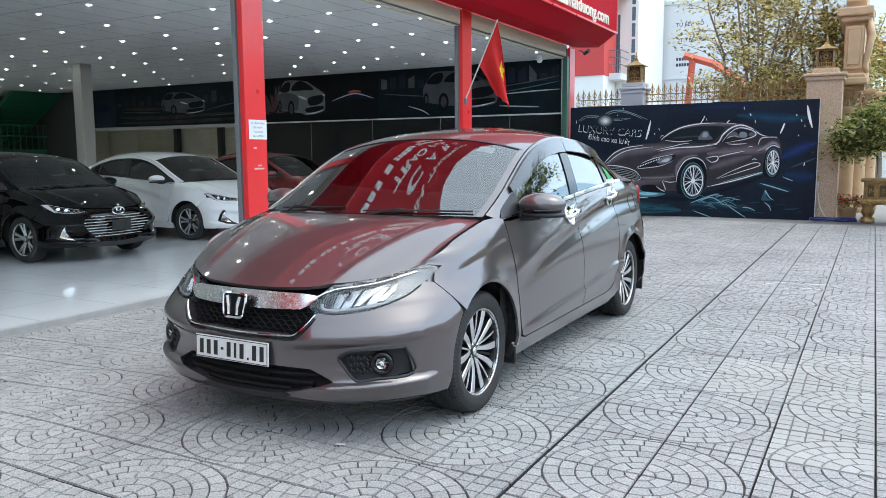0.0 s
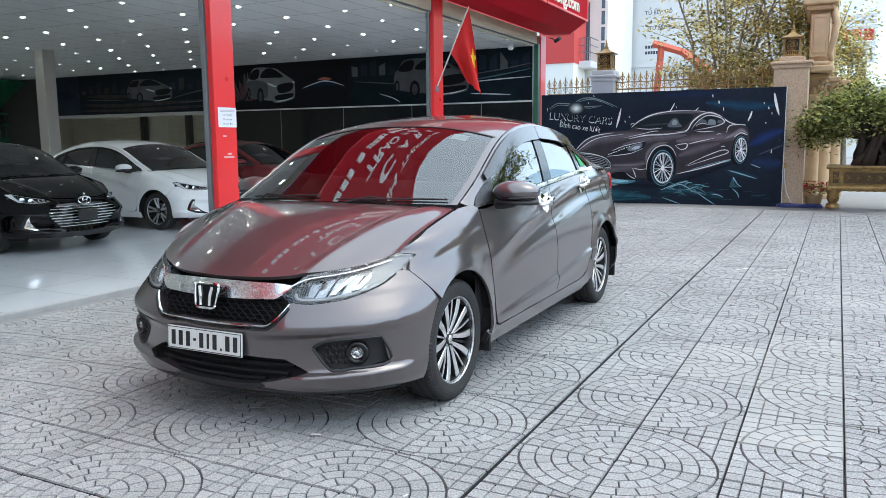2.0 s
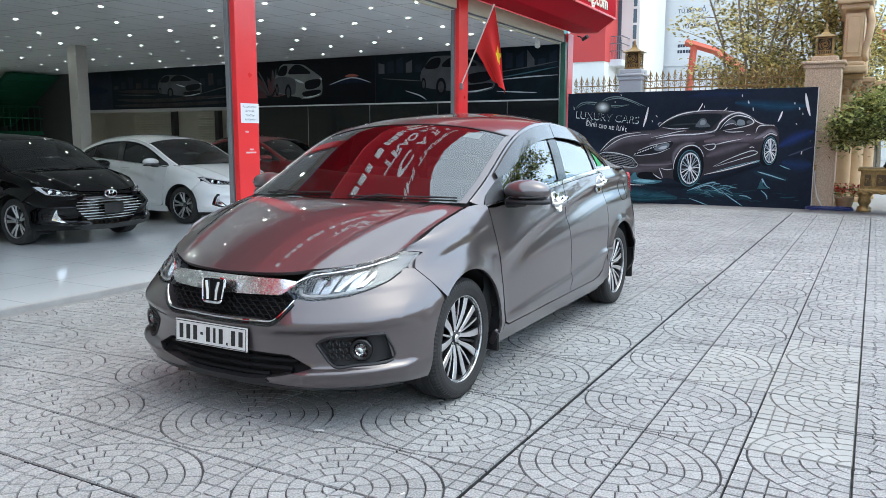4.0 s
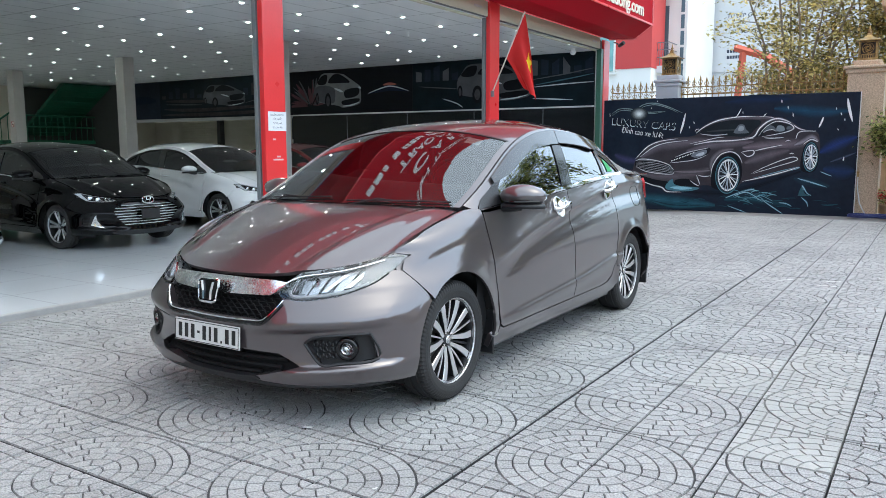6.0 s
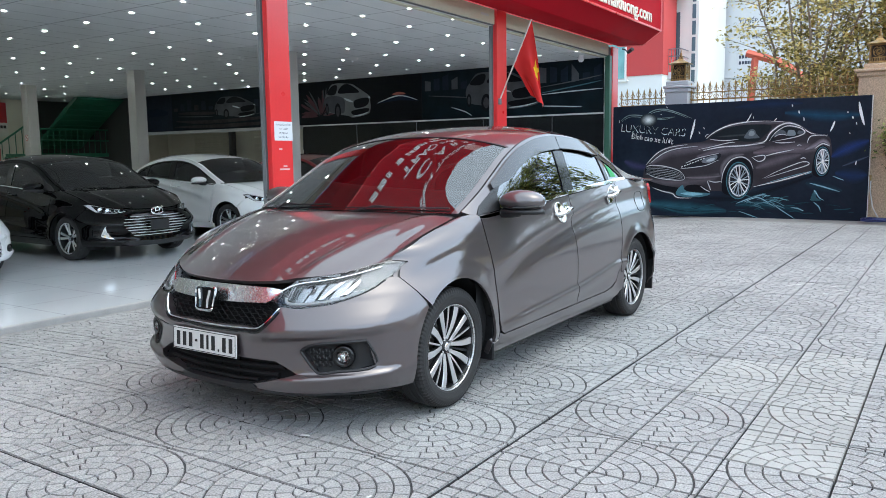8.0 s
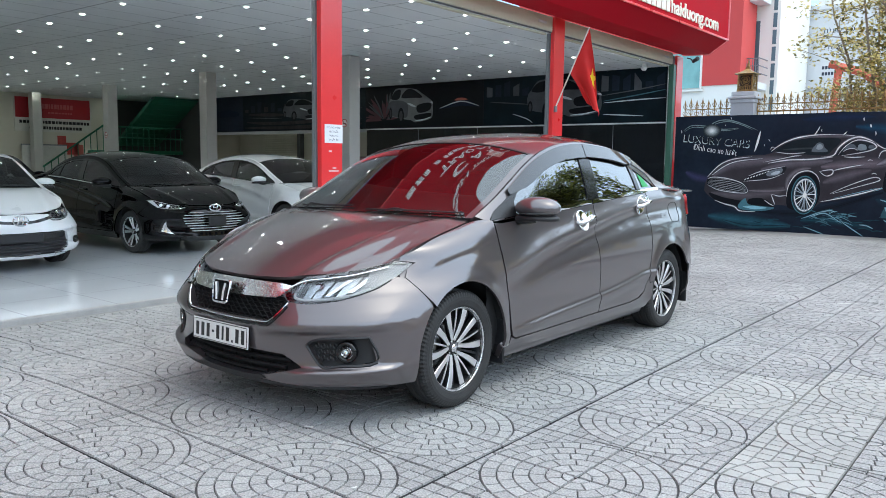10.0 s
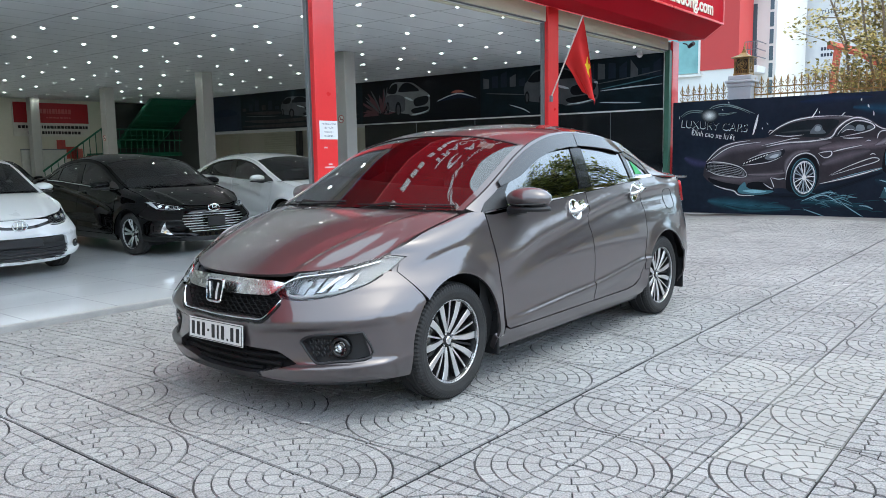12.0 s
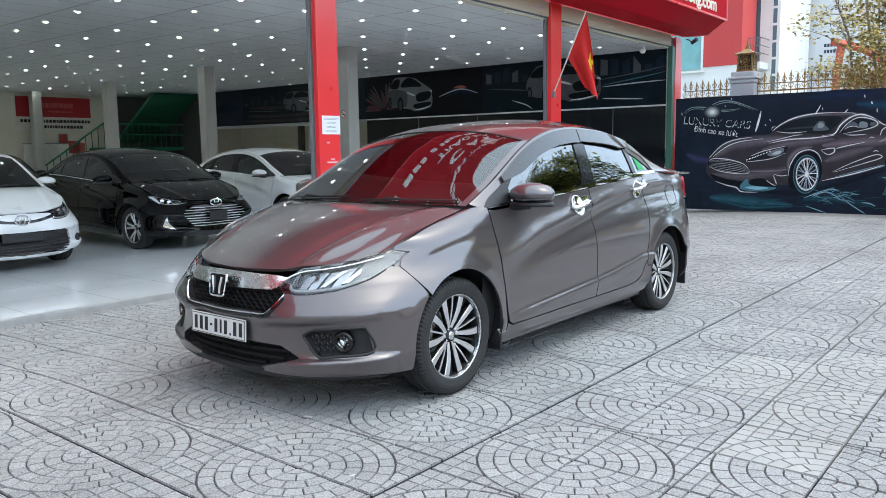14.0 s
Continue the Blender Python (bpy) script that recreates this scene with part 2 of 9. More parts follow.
def leaf_mat(name, col, dark):
    """A leaf that lets some light through."""
    m = mat(name, col, rough=0.5, var=0.35, scale=3, island=0.9, tint=dark)
    nt = m.node_tree
    b = nt.nodes["Principled BSDF"]
    tr = nt.nodes.new("ShaderNodeBsdfTranslucent")
    mx = nt.nodes.new("ShaderNodeMixShader")
    mx.inputs[0].default_value = 0.42
    nt.links.new(b.inputs["Base Color"].links[0].from_socket, tr.inputs["Color"])
    nt.links.new(b.outputs[0], mx.inputs[1])
    nt.links.new(tr.outputs[0], mx.inputs[2])
    nt.links.new(mx.outputs[0], nt.nodes["Material Output"].inputs["Surface"])
    return m


# base colours
PAINT_BROWN = mat("paint_brown_metallic", (0.106, 0.089, 0.094), rough=0.31, metal=0.62, var=0.06, scale=2.0, fine=900, coat=1.0, coat_rough=0.008, rvar=0.05)
PAINT_BROWN.node_tree.nodes["Principled BSDF"].inputs["Coat IOR"].default_value = 1.80
PAINT_BLACK = mat("paint_black", (0.0015, 0.0015, 0.002), rough=0.6, spec=0.0, var=0.1, scale=2, coat=0.6, coat_rough=0.015)
PAINT_WHITE = mat("paint_white", (0.78, 0.79, 0.80), rough=0.3, var=0.03, scale=2, coat=1.0, coat_rough=0.03)
PAINT_RED = mat("paint_deep_red", (0.16, 0.008, 0.012), rough=0.3, metal=0.3, var=0.08, scale=2, coat=1.0, coat_rough=0.03)
CHROME = mat("chrome", (0.86, 0.87, 0.88), rough=0.05, metal=1.0, var=0.02, scale=20, rvar=0.4)
BLACK_PLASTIC = mat("black_plastic", (0.013, 0.013, 0.015), rough=0.45, var=0.25, scale=30, bump=0.15, bump_scale=500)
BLACK_GLOSS = mat("black_gloss", (0.006, 0.006, 0.007), rough=0.12, var=0.1, scale=10)
RUBBER = mat("tyre_rubber", (0.028, 0.028, 0.029), rough=0.72, var=0.3, scale=14, fine=200, bump=0.25, bump_scale=300, tint=(0.014, 0.013, 0.013))
DARK_CAVITY = mat("dark_cavity", (0.008, 0.008, 0.009), rough=0.8, var=0.2)
GLASS_DARK = glass("tinted_film_glass", (0.06, 0.068, 0.068), film=0.22)
GLASS_CLEAR = glass("windscreen_glass", (0.27, 0.335, 0.33), film=0.115)
LAMP_CLEAR = glass("lamp_cover", (0.93, 0.95, 0.96))

# ---------------------------------------------------------------- ground and showroom shell
def ground_z(x, y):
    """The forecourt falls a little towards the showroom."""
    a = max(0.0, -x - 2.5)
    return -0.036 * min(a, 2.8) * min(1.0, a) - 0.002 * max(0.0, min(y, 18.0) - 6.0)


FLOOR_Z, CEIL_Z, FRONT_X, WALL_Y, BACK_X, SOUTH_Y = -0.10, 3.38, -5.31, 17.0, -26.0, -11.0
GROUND_MAT = mat("forecourt_concrete", (0.29, 0.287, 0.283), rough=0.75, var=0.22, scale=0.7, fine=30, bump=0.3, bump_scale=80)
bm = bmesh.new()
gx = [-300, -120, -60, -30, -5.3, -4.9, -4.5, -4.1, -3.7, -3.3, -2.9, -2.5, 0, 6, 14, 40, 120, 300]
gy = [-300, -120, -40, -12, 0, 6, 12, 17, 18, 30, 60, 140, 300]
gv = [[bm.verts.new((x, y, ground_z(x, y) - 0.045)) for y in gy] for x in gx]
for i in range(len(gx) - 1):
    for j in range(len(gy) - 1):
        bm.faces.new((gv[i][j], gv[i + 1][j], gv[i + 1][j + 1], gv[i][j + 1]))
solo("ground", bm, GROUND_MAT, "pale concrete ground around the forecourt", "ground", kind="structure", smooth=True)

FLOOR_TILE = mat("white_porcelain_tile", (0.80, 0.83, 0.86), rough=0.12, var=0.05, scale=1.2, fine=40, coat=0.3, island=0.04)
GROUT = mat("tile_grout", (0.20, 0.205, 0.21), rough=0.8, var=0.1)
floor = solo("floor", boxm(BACK_X - 0.3, -5.345, SOUTH_Y - 0.3, WALL_Y + 4.5, -0.30, FLOOR_Z - 0.004), GROUT, "showroom floor of glossy white tiles", "floor", kind="structure")
bm = bmesh.new()
nx, ny = 25, 35
for i in range(nx):
    for j in range(ny):
        x1 = -5.35 - 0.8 * i
        y0 = SOUTH_Y + 0.8 * j
        q = [(x1 - 0.792, y0), (x1, y0), (x1, y0 + 0.792), (x1 - 0.792, y0 + 0.792)]
        bm.faces.new([bm.verts.new((*p, FLOOR_Z)) for p in q])
tagged(part("floor_tile", bm, FLOOR_TILE, floor), "", "", "", "stuff")
KERB = mat("threshold_stone", (0.34, 0.34, 0.335), rough=0.5, var=0.2, scale=5, fine=120, bump=0.2)
solo("threshold", boxm(-5.345, -5.27, SOUTH_Y, WALL_Y, -0.2, -0.090, bevel=0.010, seg=2), KERB, "grey stone threshold strip along the showroom edge", "threshold", kind="structure")

CEIL = mat("ceiling_panel", (0.68, 0.69, 0.70), rough=0.5, var=0.06, scale=3, island=0.05, bump=0.1, bump_scale=200)
CEIL_GAP = mat("ceiling_gap", (0.16, 0.16, 0.165), rough=0.8, var=0.1)
bm = bmesh.new()
add_box(bm, BACK_X - 0.3, FRONT_X - 0.05, SOUTH_Y - 0.3, WALL_Y + 0.2, CEIL_Z + 0.012, CEIL_Z + 0.2, idx=1)
for i in range(35):
    for j in range(24):
        x0 = FRONT_X - 0.06 - 0.6 * (i + 1)
        y0 = WALL_Y - 1.2 * (j + 1)
        f = bm.faces.new([bm.verts.new(p) for p in ((x0, y0, CEIL_Z), (x0, y0 + 1.185, CEIL_Z), (x0 + 0.588, y0 + 1.185, CEIL_Z), (x0 + 0.588, y0, CEIL_Z))])
solo("ceiling", bm, [CEIL, CEIL_GAP], "grey-white panelled showroom ceiling", "ceiling", kind="structure")
WALL_W = mat("wall_cream", (0.62, 0.59, 0.50), rough=0.8, var=0.08, scale=1.5, bump=0.1, bump_scale=150)
WALL_G = mat("wall_grey", (0.45, 0.45, 0.45), rough=0.8, var=0.08, scale=1.5, bump=0.1, bump_scale=150)
solo("wall_west", boxm(BACK_X - 0.2, BACK_X, SOUTH_Y, WALL_Y + 4.4, FLOOR_Z, CEIL_Z + 0.012), WALL_W, "cream back wall of the showroom", "wall", kind="structure")
solo("wall_stairwell", boxm(BACK_X, BACK_X + 0.03, 15.35, WALL_Y - 0.03, FLOOR_Z, CEIL_Z), mat("stairwell_dark", (0.045, 0.048, 0.046), rough=0.8, var=0.15, scale=1.5), "dark wall beside the staircase", "wall", kind="structure")
# added closing wall; its dark colour stands for the shade under the flight
solo("wall_stairwell_side", boxm(BACK_X + 0.03, -22.31, WALL_Y - 0.03, WALL_Y, FLOOR_Z, CEIL_Z), MATS["stairwell_dark"], "added dark wall standing in for the shaded space under the stairs", "wall", kind="structure")
solo("wall_south", boxm(BACK_X, FRONT_X - 0.3, SOUTH_Y - 0.2, SOUTH_Y, FLOOR_Z, CEIL_Z + 0.012), WALL_G, "plain grey side wall", "wall", kind="structure")
bm = boxm(-14.6, FRONT_X - 0.05, WALL_Y, WALL_Y + 0.2, FLOOR_Z, CEIL_Z + 0.012)
add_box(bm, BACK_X, -14.6, WALL_Y, WALL_Y + 0.2, 2.10, CEIL_Z + 0.012)
solo("wall_north", bm, WALL_G, "side wall that carries the printed panels", "wall", kind="structure")
bm = boxm(BACK_X, -14.4, WALL_Y + 4.0, WALL_Y + 4.2, FLOOR_Z, 3.0)
add_box(bm, -14.6, -14.4, WALL_Y + 0.2, WALL_Y + 4.0, FLOOR_Z, 3.0)
solo("wall_annex", bm, WALL_W, "cream wall of the room beyond the opening", "wall", kind="structure")
solo("ceiling_annex", boxm(BACK_X, -14.4, WALL_Y + 0.2, WALL_Y + 4.2, 3.0, 3.1), CEIL, "plain ceiling of the room beyond", "ceiling", kind="structure")

# roller shutters and boards seen through the opening
SHUT = mat("shutter_cream", (0.60, 0.57, 0.47), rough=0.45, var=0.08, scale=4)


def roller_shutter(x0, x1, z1, y):
    t = thing("roller_shutter", "closed cream roller shutter with horizontal slats", "shutter", Matrix.Translation((x0, y, FLOOR_Z)), "shutters in the far room")
    n = int((z1 - FLOOR_Z) / 0.09)
    me = mesh_of("slat", boxm(0, x1 - x0, -0.02, 0.0, 0.006, 0.086, bevel=0.012))
    for k in range(n):
        part("slat", me, SHUT, t, m=Matrix.Translation((0, 0, k * 0.09)))
    return t


roller_shutter(-24.3, -21.9, 2.4, WALL_Y + 3.98)
roller_shutter(-20.9, -18.9, 2.4, WALL_Y + 3.98)

# front posts: steel column with red cladding
RED = mat("red_cladding", (0.74, 0.030, 0.036), rough=0.30, var=0.06, scale=2.5, fine=40, coat=0.25)
STEEL = mat("grey_steel", (0.20, 0.215, 0.23), rough=0.4, metal=0.3, var=0.12, scale=6)
COLUMN = mat("column_paint", (0.44, 0.43, 0.41), rough=0.6, var=0.08, scale=3, bump=0.05)
for k, (y0, y1) in enumerate(((6.69, 7.02), (11.84, 12.17))):
    t = thing("post", "red-clad steel post at the open showroom front", "post", Matrix.Translation((FRONT_X, y0, -0.10)), "front posts")
    w = y1 - y0
    part("column", boxm(-0.16, -0.075, 0.012, w - 0.012, 0, 3.755, bevel=0.004), STEEL, t)
    part("guide_rail", boxm(-0.145, -0.09, -0.018, 0.012, 0, 3.51, bevel=0.003), STEEL, t)
    part("cladding", boxm(-0.075, 0.0, 0, w, 0, 3.755, bevel=0.008, seg=2), RED, t, "glossy red cladding")
for x, y in ((-10.22, 11.97), (-15.32, 12.09), (-20.65, 12.42), (-25.45, 12.40)):
    t = thing("column", "square grey showroom column", "column", Matrix.Translation((x, y, FLOOR_Z)), "showroom columns")
    part("shaft", boxm(-0.15, 0.15, -0.15, 0.15, 0, CEIL_Z - FLOOR_Z, bevel=0.015, seg=2), COLUMN, t)
    part("base_plate", boxm(-0.165, 0.165, -0.165, 0.165, 0, 0.12, bevel=0.01), COLUMN, t)
GREEN_FRAME = mat("green_frame_paint", (0.045, 0.13, 0.09), rough=0.4, var=0.15, scale=6)
t = thing("corner_frame", "dark green steel corner frame of the showroom", "frame", Matrix.Translation((FRONT_X, WALL_Y, -0.10)))
part("upright", boxm(-0.12, -0.01, -0.14, -0.004, 0, 3.50, bevel=0.006), GREEN_FRAME, t)
part("edge_strip", boxm(-0.16, -0.124, -0.10, -0.004, 0, 3.46, bevel=0.004), CHROME, t)
part("cladding", boxm(-0.06, 0.0, 0.004, 0.34, 0, 3.70, bevel=0.006), RED, t, "red cladding")

# shutter housing over the openings
BEIGE = mat("housing_beige", (0.50, 0.47, 0.36), rough=0.5, var=0.1, scale=5, stretch=(1, 0.2, 1))
for a, b in ((-10.8, 6.68), (7.03, 11.83), (12.18, 16.85)):
    t = thing("shutter_housing", "beige roller shutter housing under the fascia", "shutter housing", Matrix.Translation((FRONT_X, a, 3.40)), "shutter housings")
    part("housing", boxm(-0.30, -0.035, 0, b - a, 0, 0.24, bevel=0.012, seg=2), BEIGE, t)
    part("bottom_bar", boxm(-0.18, -0.12, 0.05, b - a - 0.05, -0.05, -0.002, bevel=0.01), BEIGE, t)
    part("maker_plate", boxm(-0.034, -0.031, b - a - 0.45, b - a - 0.2, 0.10, 0.14), mat("plate_grey", (0.45, 0.46, 0.46), rough=0.4), t)

# fascia: deep red box with a sloping soffit
fas = thing("fascia_sign", "deep red fascia with white lettering over the showroom front", "sign")
prof = [(-5.33, 3.645), (-4.74, 3.62), (-4.36, 3.88), (-4.36, 8.5), (-5.33, 8.5)]
bm = bmesh.new()
ra = [bm.verts.new((x, SOUTH_Y, z)) for x, z in prof]
rb = [bm.verts.new((x, 17.32, z)) for x, z in prof]
for i in range(len(prof)):
    bm.faces.new((ra[i], ra[(i + 1) % 5], rb[(i + 1) % 5], rb[i]))
bm.faces.new(ra[::-1])
bm.faces.new(rb)
bmesh.ops.bevel(bm, geom=[e for e in bm.edges], offset=0.012, segments=2, affect="EDGES", profile=0.5)
part("body", bm, mat("red_fascia", (0.44, 0.010, 0.022), rough=0.6, spec=0.03, var=0.08, scale=1.5, fine=40), fas)
part("soffit_trim", tube([(-5.33, 17.335, 3.64), (-4.745, 17.335, 3.615), (-4.352, 17.335, 3.875), (-4.352, 17.335, 8.5)], 0.016, 8), mat("trim_red_pale", (0.75, 0.20, 0.20), rough=0.4), fas)
part("lower_lip", boxm(-4.362, -4.335, SOUTH_Y, 17.3, 3.86, 3.90, bevel=0.005), RED, fas)
LETTER = mat("letter_ivory", (0.78, 0.74, 0.62), rough=0.5, var=0.06)
WHITE_LETTER = mat("letter_white", (0.82, 0.82, 0.80), rough=0.5, var=0.05)


def wall_text(s, size, y0, z0, material, parent, x=-4.358, depth=0.012, length=None, bar=False):
    """Letters on the fascia, read along +y."""
    me = text_mesh(s, size, depth, bold=0.022)
    w = max(v.co.x for v in me.vertices) or 1
    k = (length / w) if length else 1.0
    return part("lettering", me, material, parent, m=Matrix.Translation((x, y0, z0)) @ Matrix(((0, 0, 1, 0), (1, 0, 0, 0), (0, 1, 0, 0), (0, 0, 0, 1))) @ Matrix.Diagonal((k, 1, 1, 1)))


random.seed(4)
y = 7.6
while y < 14.15:
    w = random.choice((0.13, 0.15, 0.15, 0.17, 0.09))
    hgt = random.choice((0.22, 0.22, 0.30, 0.26))
    part("lettering_bar", boxm(-4.358, -4.330, y, y + w, 3.97, 3.97 + hgt, bevel=0.006), LETTER, fas)
    y += w + 0.045
wall_text("haiduong.com", 0.36, 14.25, 3.985, LETTER, fas, depth=0.014, length=2.45)
wall_text("TRAO ĐỔI", 0.52, 5.9, 4.98, WHITE_LETTER, fas)
for ch, y in (("L", 0.9), ("U", 1.8), ("X", 2.7), ("U", 3.6), ("R", 4.45), ("Y", 5.3), ("C", 6.1), ("A", 6.9), ("R", 7.7), ("S", 8.5)):
    wall_text(ch, 0.76, y, 5.75, WHITE_LETTER, fas)
y = 2.6
while y < 9.8:
    w = random.uniform(0.14, 0.26)
    part("lettering_bar", boxm(-4.358, -4.335, y, y + w * 0.7, 4.42, 4.42 + random.choice((0.20, 0.20, 0.27))), WHITE_LETTER, fas)
    y += w * 0.7 + random.choice((0.05, 0.05, 0.18))
wall_text("TNHH THƯƠNG MẠI", 0.40, 5.4, 6.75, WHITE_LETTER, fas)

# downlights
LIGHT_ON = mat("downlight_lens", (1, 1, 1), emit=(1.0, 0.97, 0.92), power=42.0, var=0)
RING_W = mat("downlight_ring", (0.8, 0.8, 0.8), rough=0.4, var=0.03)
proto = thing("ceiling_downlight", "small round lit downlight set in the ceiling", "downlight", Matrix.Translation((-15.186, 9.135, CEIL_Z)), "ceiling downlights")
part("ring", lathe([(0.032, -0.002), (0.036, -0.010), (0.050, -0.008), (0.052, -0.001), (0.052, 0.004), (0.032, 0.004)], 16, close=True), RING_W, proto)
part("lens", cylm(0.032, 0.032, -0.004, 0.003, 12), LIGHT_ON, proto)
for i in range(-1, 16):
    for j in range(-15, 7):
        x = -5.545 if i < 0 else -6.48 - 1.2437 * i
        y = 8.61 + 0.075 * i + j * (1.19 + 0.006 * i)
        if (i, j) != (7, 0) and x > BACK_X + 0.3 and SOUTH_Y + 0.2 < y < WALL_Y - 0.2:
            copy_thing(proto, Matrix.Translation((x + random.uniform(-0.015, 0.015), y + random.uniform(-0.015, 0.015), CEIL_Z)))
for i in range(8):
    for j in range(2):
        copy_thing(proto, Matrix.Translation((-24.6 + 1.28 * i, WALL_Y + 1.2 + 1.7 * j, 3.0)))

# ---------------------------------------------------------------- printed panels and the big car banner
PRINT_BASE = mat("print_navy", (0.013, 0.0195, 0.034), rough=0.35, spec=0.15, var=0.5, scale=1.1, fine=9)
PRINT_DARK = mat("print_black", (0.004, 0.005, 0.008), rough=0.35, spec=0.15, var=0.3, scale=2)
PRINT_BODY = mat("print_car_bronze", (0.024, 0.0205, 0.0235), rough=0.35, spec=0.15, var=0.8, scale=2.2, fine=14)
PRINT_WHITE = mat("print_white", (0.50, 0.54, 0.58), rough=0.35, spec=0.15, var=0.15, scale=4)
PRINT_ICE = mat("print_ice_blue", (0.060, 0.135, 0.175), rough=0.35, spec=0.15, var=0.35, scale=6)
PRINT_BLUE = mat("print_deep_blue", (0.005, 0.011, 0.029), rough=0.35, spec=0.15, var=0.4, scale=3)
PRINT_GREY = mat("print_grey", (0.075, 0.08, 0.09), rough=0.35, spec=0.15, var=0.4, scale=3)
PRINT_GREY2 = mat("print_silver", (0.55, 0.62, 0.64), rough=0.35, spec=0.15, var=0.3, scale=9)
PRINT_TEAL = mat("print_teal_dark", (0.004, 0.010, 0.015), rough=0.35, spec=0.15, var=0.6, scale=3)
PRINT_MID = mat("print_sheen_grey", (0.058, 0.055, 0.064), rough=0.35, spec=0.15, var=0.5, scale=5)
PRINT_MID2 = mat("print_soft_bronze", (0.033, 0.028, 0.032), rough=0.35, spec=0.15, var=0.7, scale=3, fine=10)
GLOSS_PANEL = mat("dark_gloss_panel", (0.008, 0.010, 0.013), rough=0.08, var=0.2, scale=1.0)


def flat(pts, d=0.0015):
    """A flat printed shape in the x-z plane, a hair proud of its board."""
    bm = bmesh.new()
    bm.faces.new([bm.verts.new((x, -d, z)) for x, z in pts])
    bmesh.ops.triangulate(bm, faces=bm.faces)
    return bm


def smooth_closed(pts, k=5, closed=True):
    out = []
    n = len(pts)
    rng = range(n) if closed else range(n - 1)
    for i in rng:
        p = [pts[(i + o) % n] if closed else pts[min(max(i + o, 0), n - 1)] for o in (-1, 0, 1, 2)]
        for j in range(k):
            t = j / k
            out.append(tuple(0.5 * (2 * p[1][a] + (p[2][a] - p[0][a]) * t + (2 * p[0][a] - 5 * p[1][a] + 4 * p[2][a] - p[3][a]) * t * t + (-p[0][a] + 3 * p[1][a] - 3 * p[2][a] + p[3][a]) * t ** 3) for a in (0, 1)))
    if not closed:
        out.append(pts[-1])
    return out


def streak(pts, w, d=0.002, taper=True):
    """A thin printed stroke along points."""
    P = smooth_closed(pts, 5, False)
    bm = bmesh.new()
    L, R = [], []
    n = len(P)
    for i, (x, z) in enumerate(P):
        a, b = P[max(i - 1, 0)], P[min(i + 1, n - 1)]
        dx, dz = b[0] - a[0], b[1] - a[1]
        l = math.hypot(dx, dz) or 1
        ww = w * (math.sin(math.pi * min(0.97, max(0.03, i / (n - 1)))) ** 0.6 if taper else 1) / 2
        L.append(bm.verts.new((x - dz / l * ww, -d, z + dx / l * ww)))
        R.append(bm.verts.new((x + dz / l * ww, -d, z - dx / l * ww)))
    for i in range(n - 1):
        bm.faces.new((L[i], L[i + 1], R[i + 1], R[i]))
    return bm


def ring2d(cx, cz, rx, rz, t, d=0.003, n=40):
    bm = bmesh.new()
    A = [bm.verts.new((cx + rx * math.cos(2 * math.pi * i / n), -d, cz + rz * math.sin(2 * math.pi * i / n))) for i in range(n)]
    B = [bm.verts.new((cx + rx * t * math.cos(2 * math.pi * i / n), -d, cz + rz * t * math.sin(2 * math.pi * i / n))) for i in range(n)]
    for i in range(n):
        bm.faces.new((A[i], A[(i + 1) % n], B[(i + 1) % n], B[i]))
    return bm


def oval(cx, cz, rx, rz, d, n=32):
    return flat([(cx + rx * math.cos(2 * math.pi * i / n), cz + rz * math.sin(2 * math.pi * i / n)) for i in range(n)], d)


# the banner stands in front of the fence
BW, BH = 5.03, 2.36
ban = thing("car_banner", "dark blue printed banner board showing a sports car", "banner", Matrix.Translation((-5.27, 16.98, -0.075)))
part("board", boxm(0, BW, 0, 0.05, 0, BH, bevel=0.004), PRINT_BASE, ban)
part("edge_trim", boxm(BW, BW + 0.012, -0.004, 0.05, 0, BH), mat("trim_white", (0.7, 0.7, 0.7), rough=0.5), ban)


def bp(px, py):
    """From banner sheet units to metres on the board."""
    x, y = px / 1000, py / 1000
    w = 1 + 0.1611 * x - 0.0335 * y
    return (min(BW - 0.01, max(0.01, (5.2142 * x + 0.0729 * y - 0.1147) / w)), min(BH - 0.01, max(0.01, (0.1547 * x - 4.9774 * y + 2.7478) / w)))


def bpl(*p):
    return [bp(*q) for q in p]


LAYER = itertools.count(1)
INKS = {}


def ink(col):
    """A printing ink, one material for each shade."""
    key = tuple(round(min(0.85, 1.3 * c), 4) for c in col)
    if key not in INKS:
        INKS[key] = mat("print_ink", key, rough=0.35, spec=0.15, var=0.25, scale=5, fine=30)
        MATS.pop("print_ink")
    return INKS[key]


def blend(a, b, k):
    return tuple(p + (q - p) * k for p, q in zip(a, b))


def depth():
    return 0.0005 + 0.00006 * next(LAYER)


def area(name, col, *pts):
    part(name, flat(smooth_closed(bpl(*pts), 4), depth()), ink(col), ban)


def stroke(name, col, w, *pts):
    part(name, streak(bpl(*pts), w, depth()), ink(col), ban)


def wash(name, col, to, w, *pts, n=6):
    """A soft airbrushed stroke: bands of rising strength over one another."""
    for k in range(n):
        f = (k + 1) / n
        part(name, streak(bpl(*pts), w * (1.04 - f) ** 0.9, depth()), ink(blend(col, to, f ** 1.3)), ban)


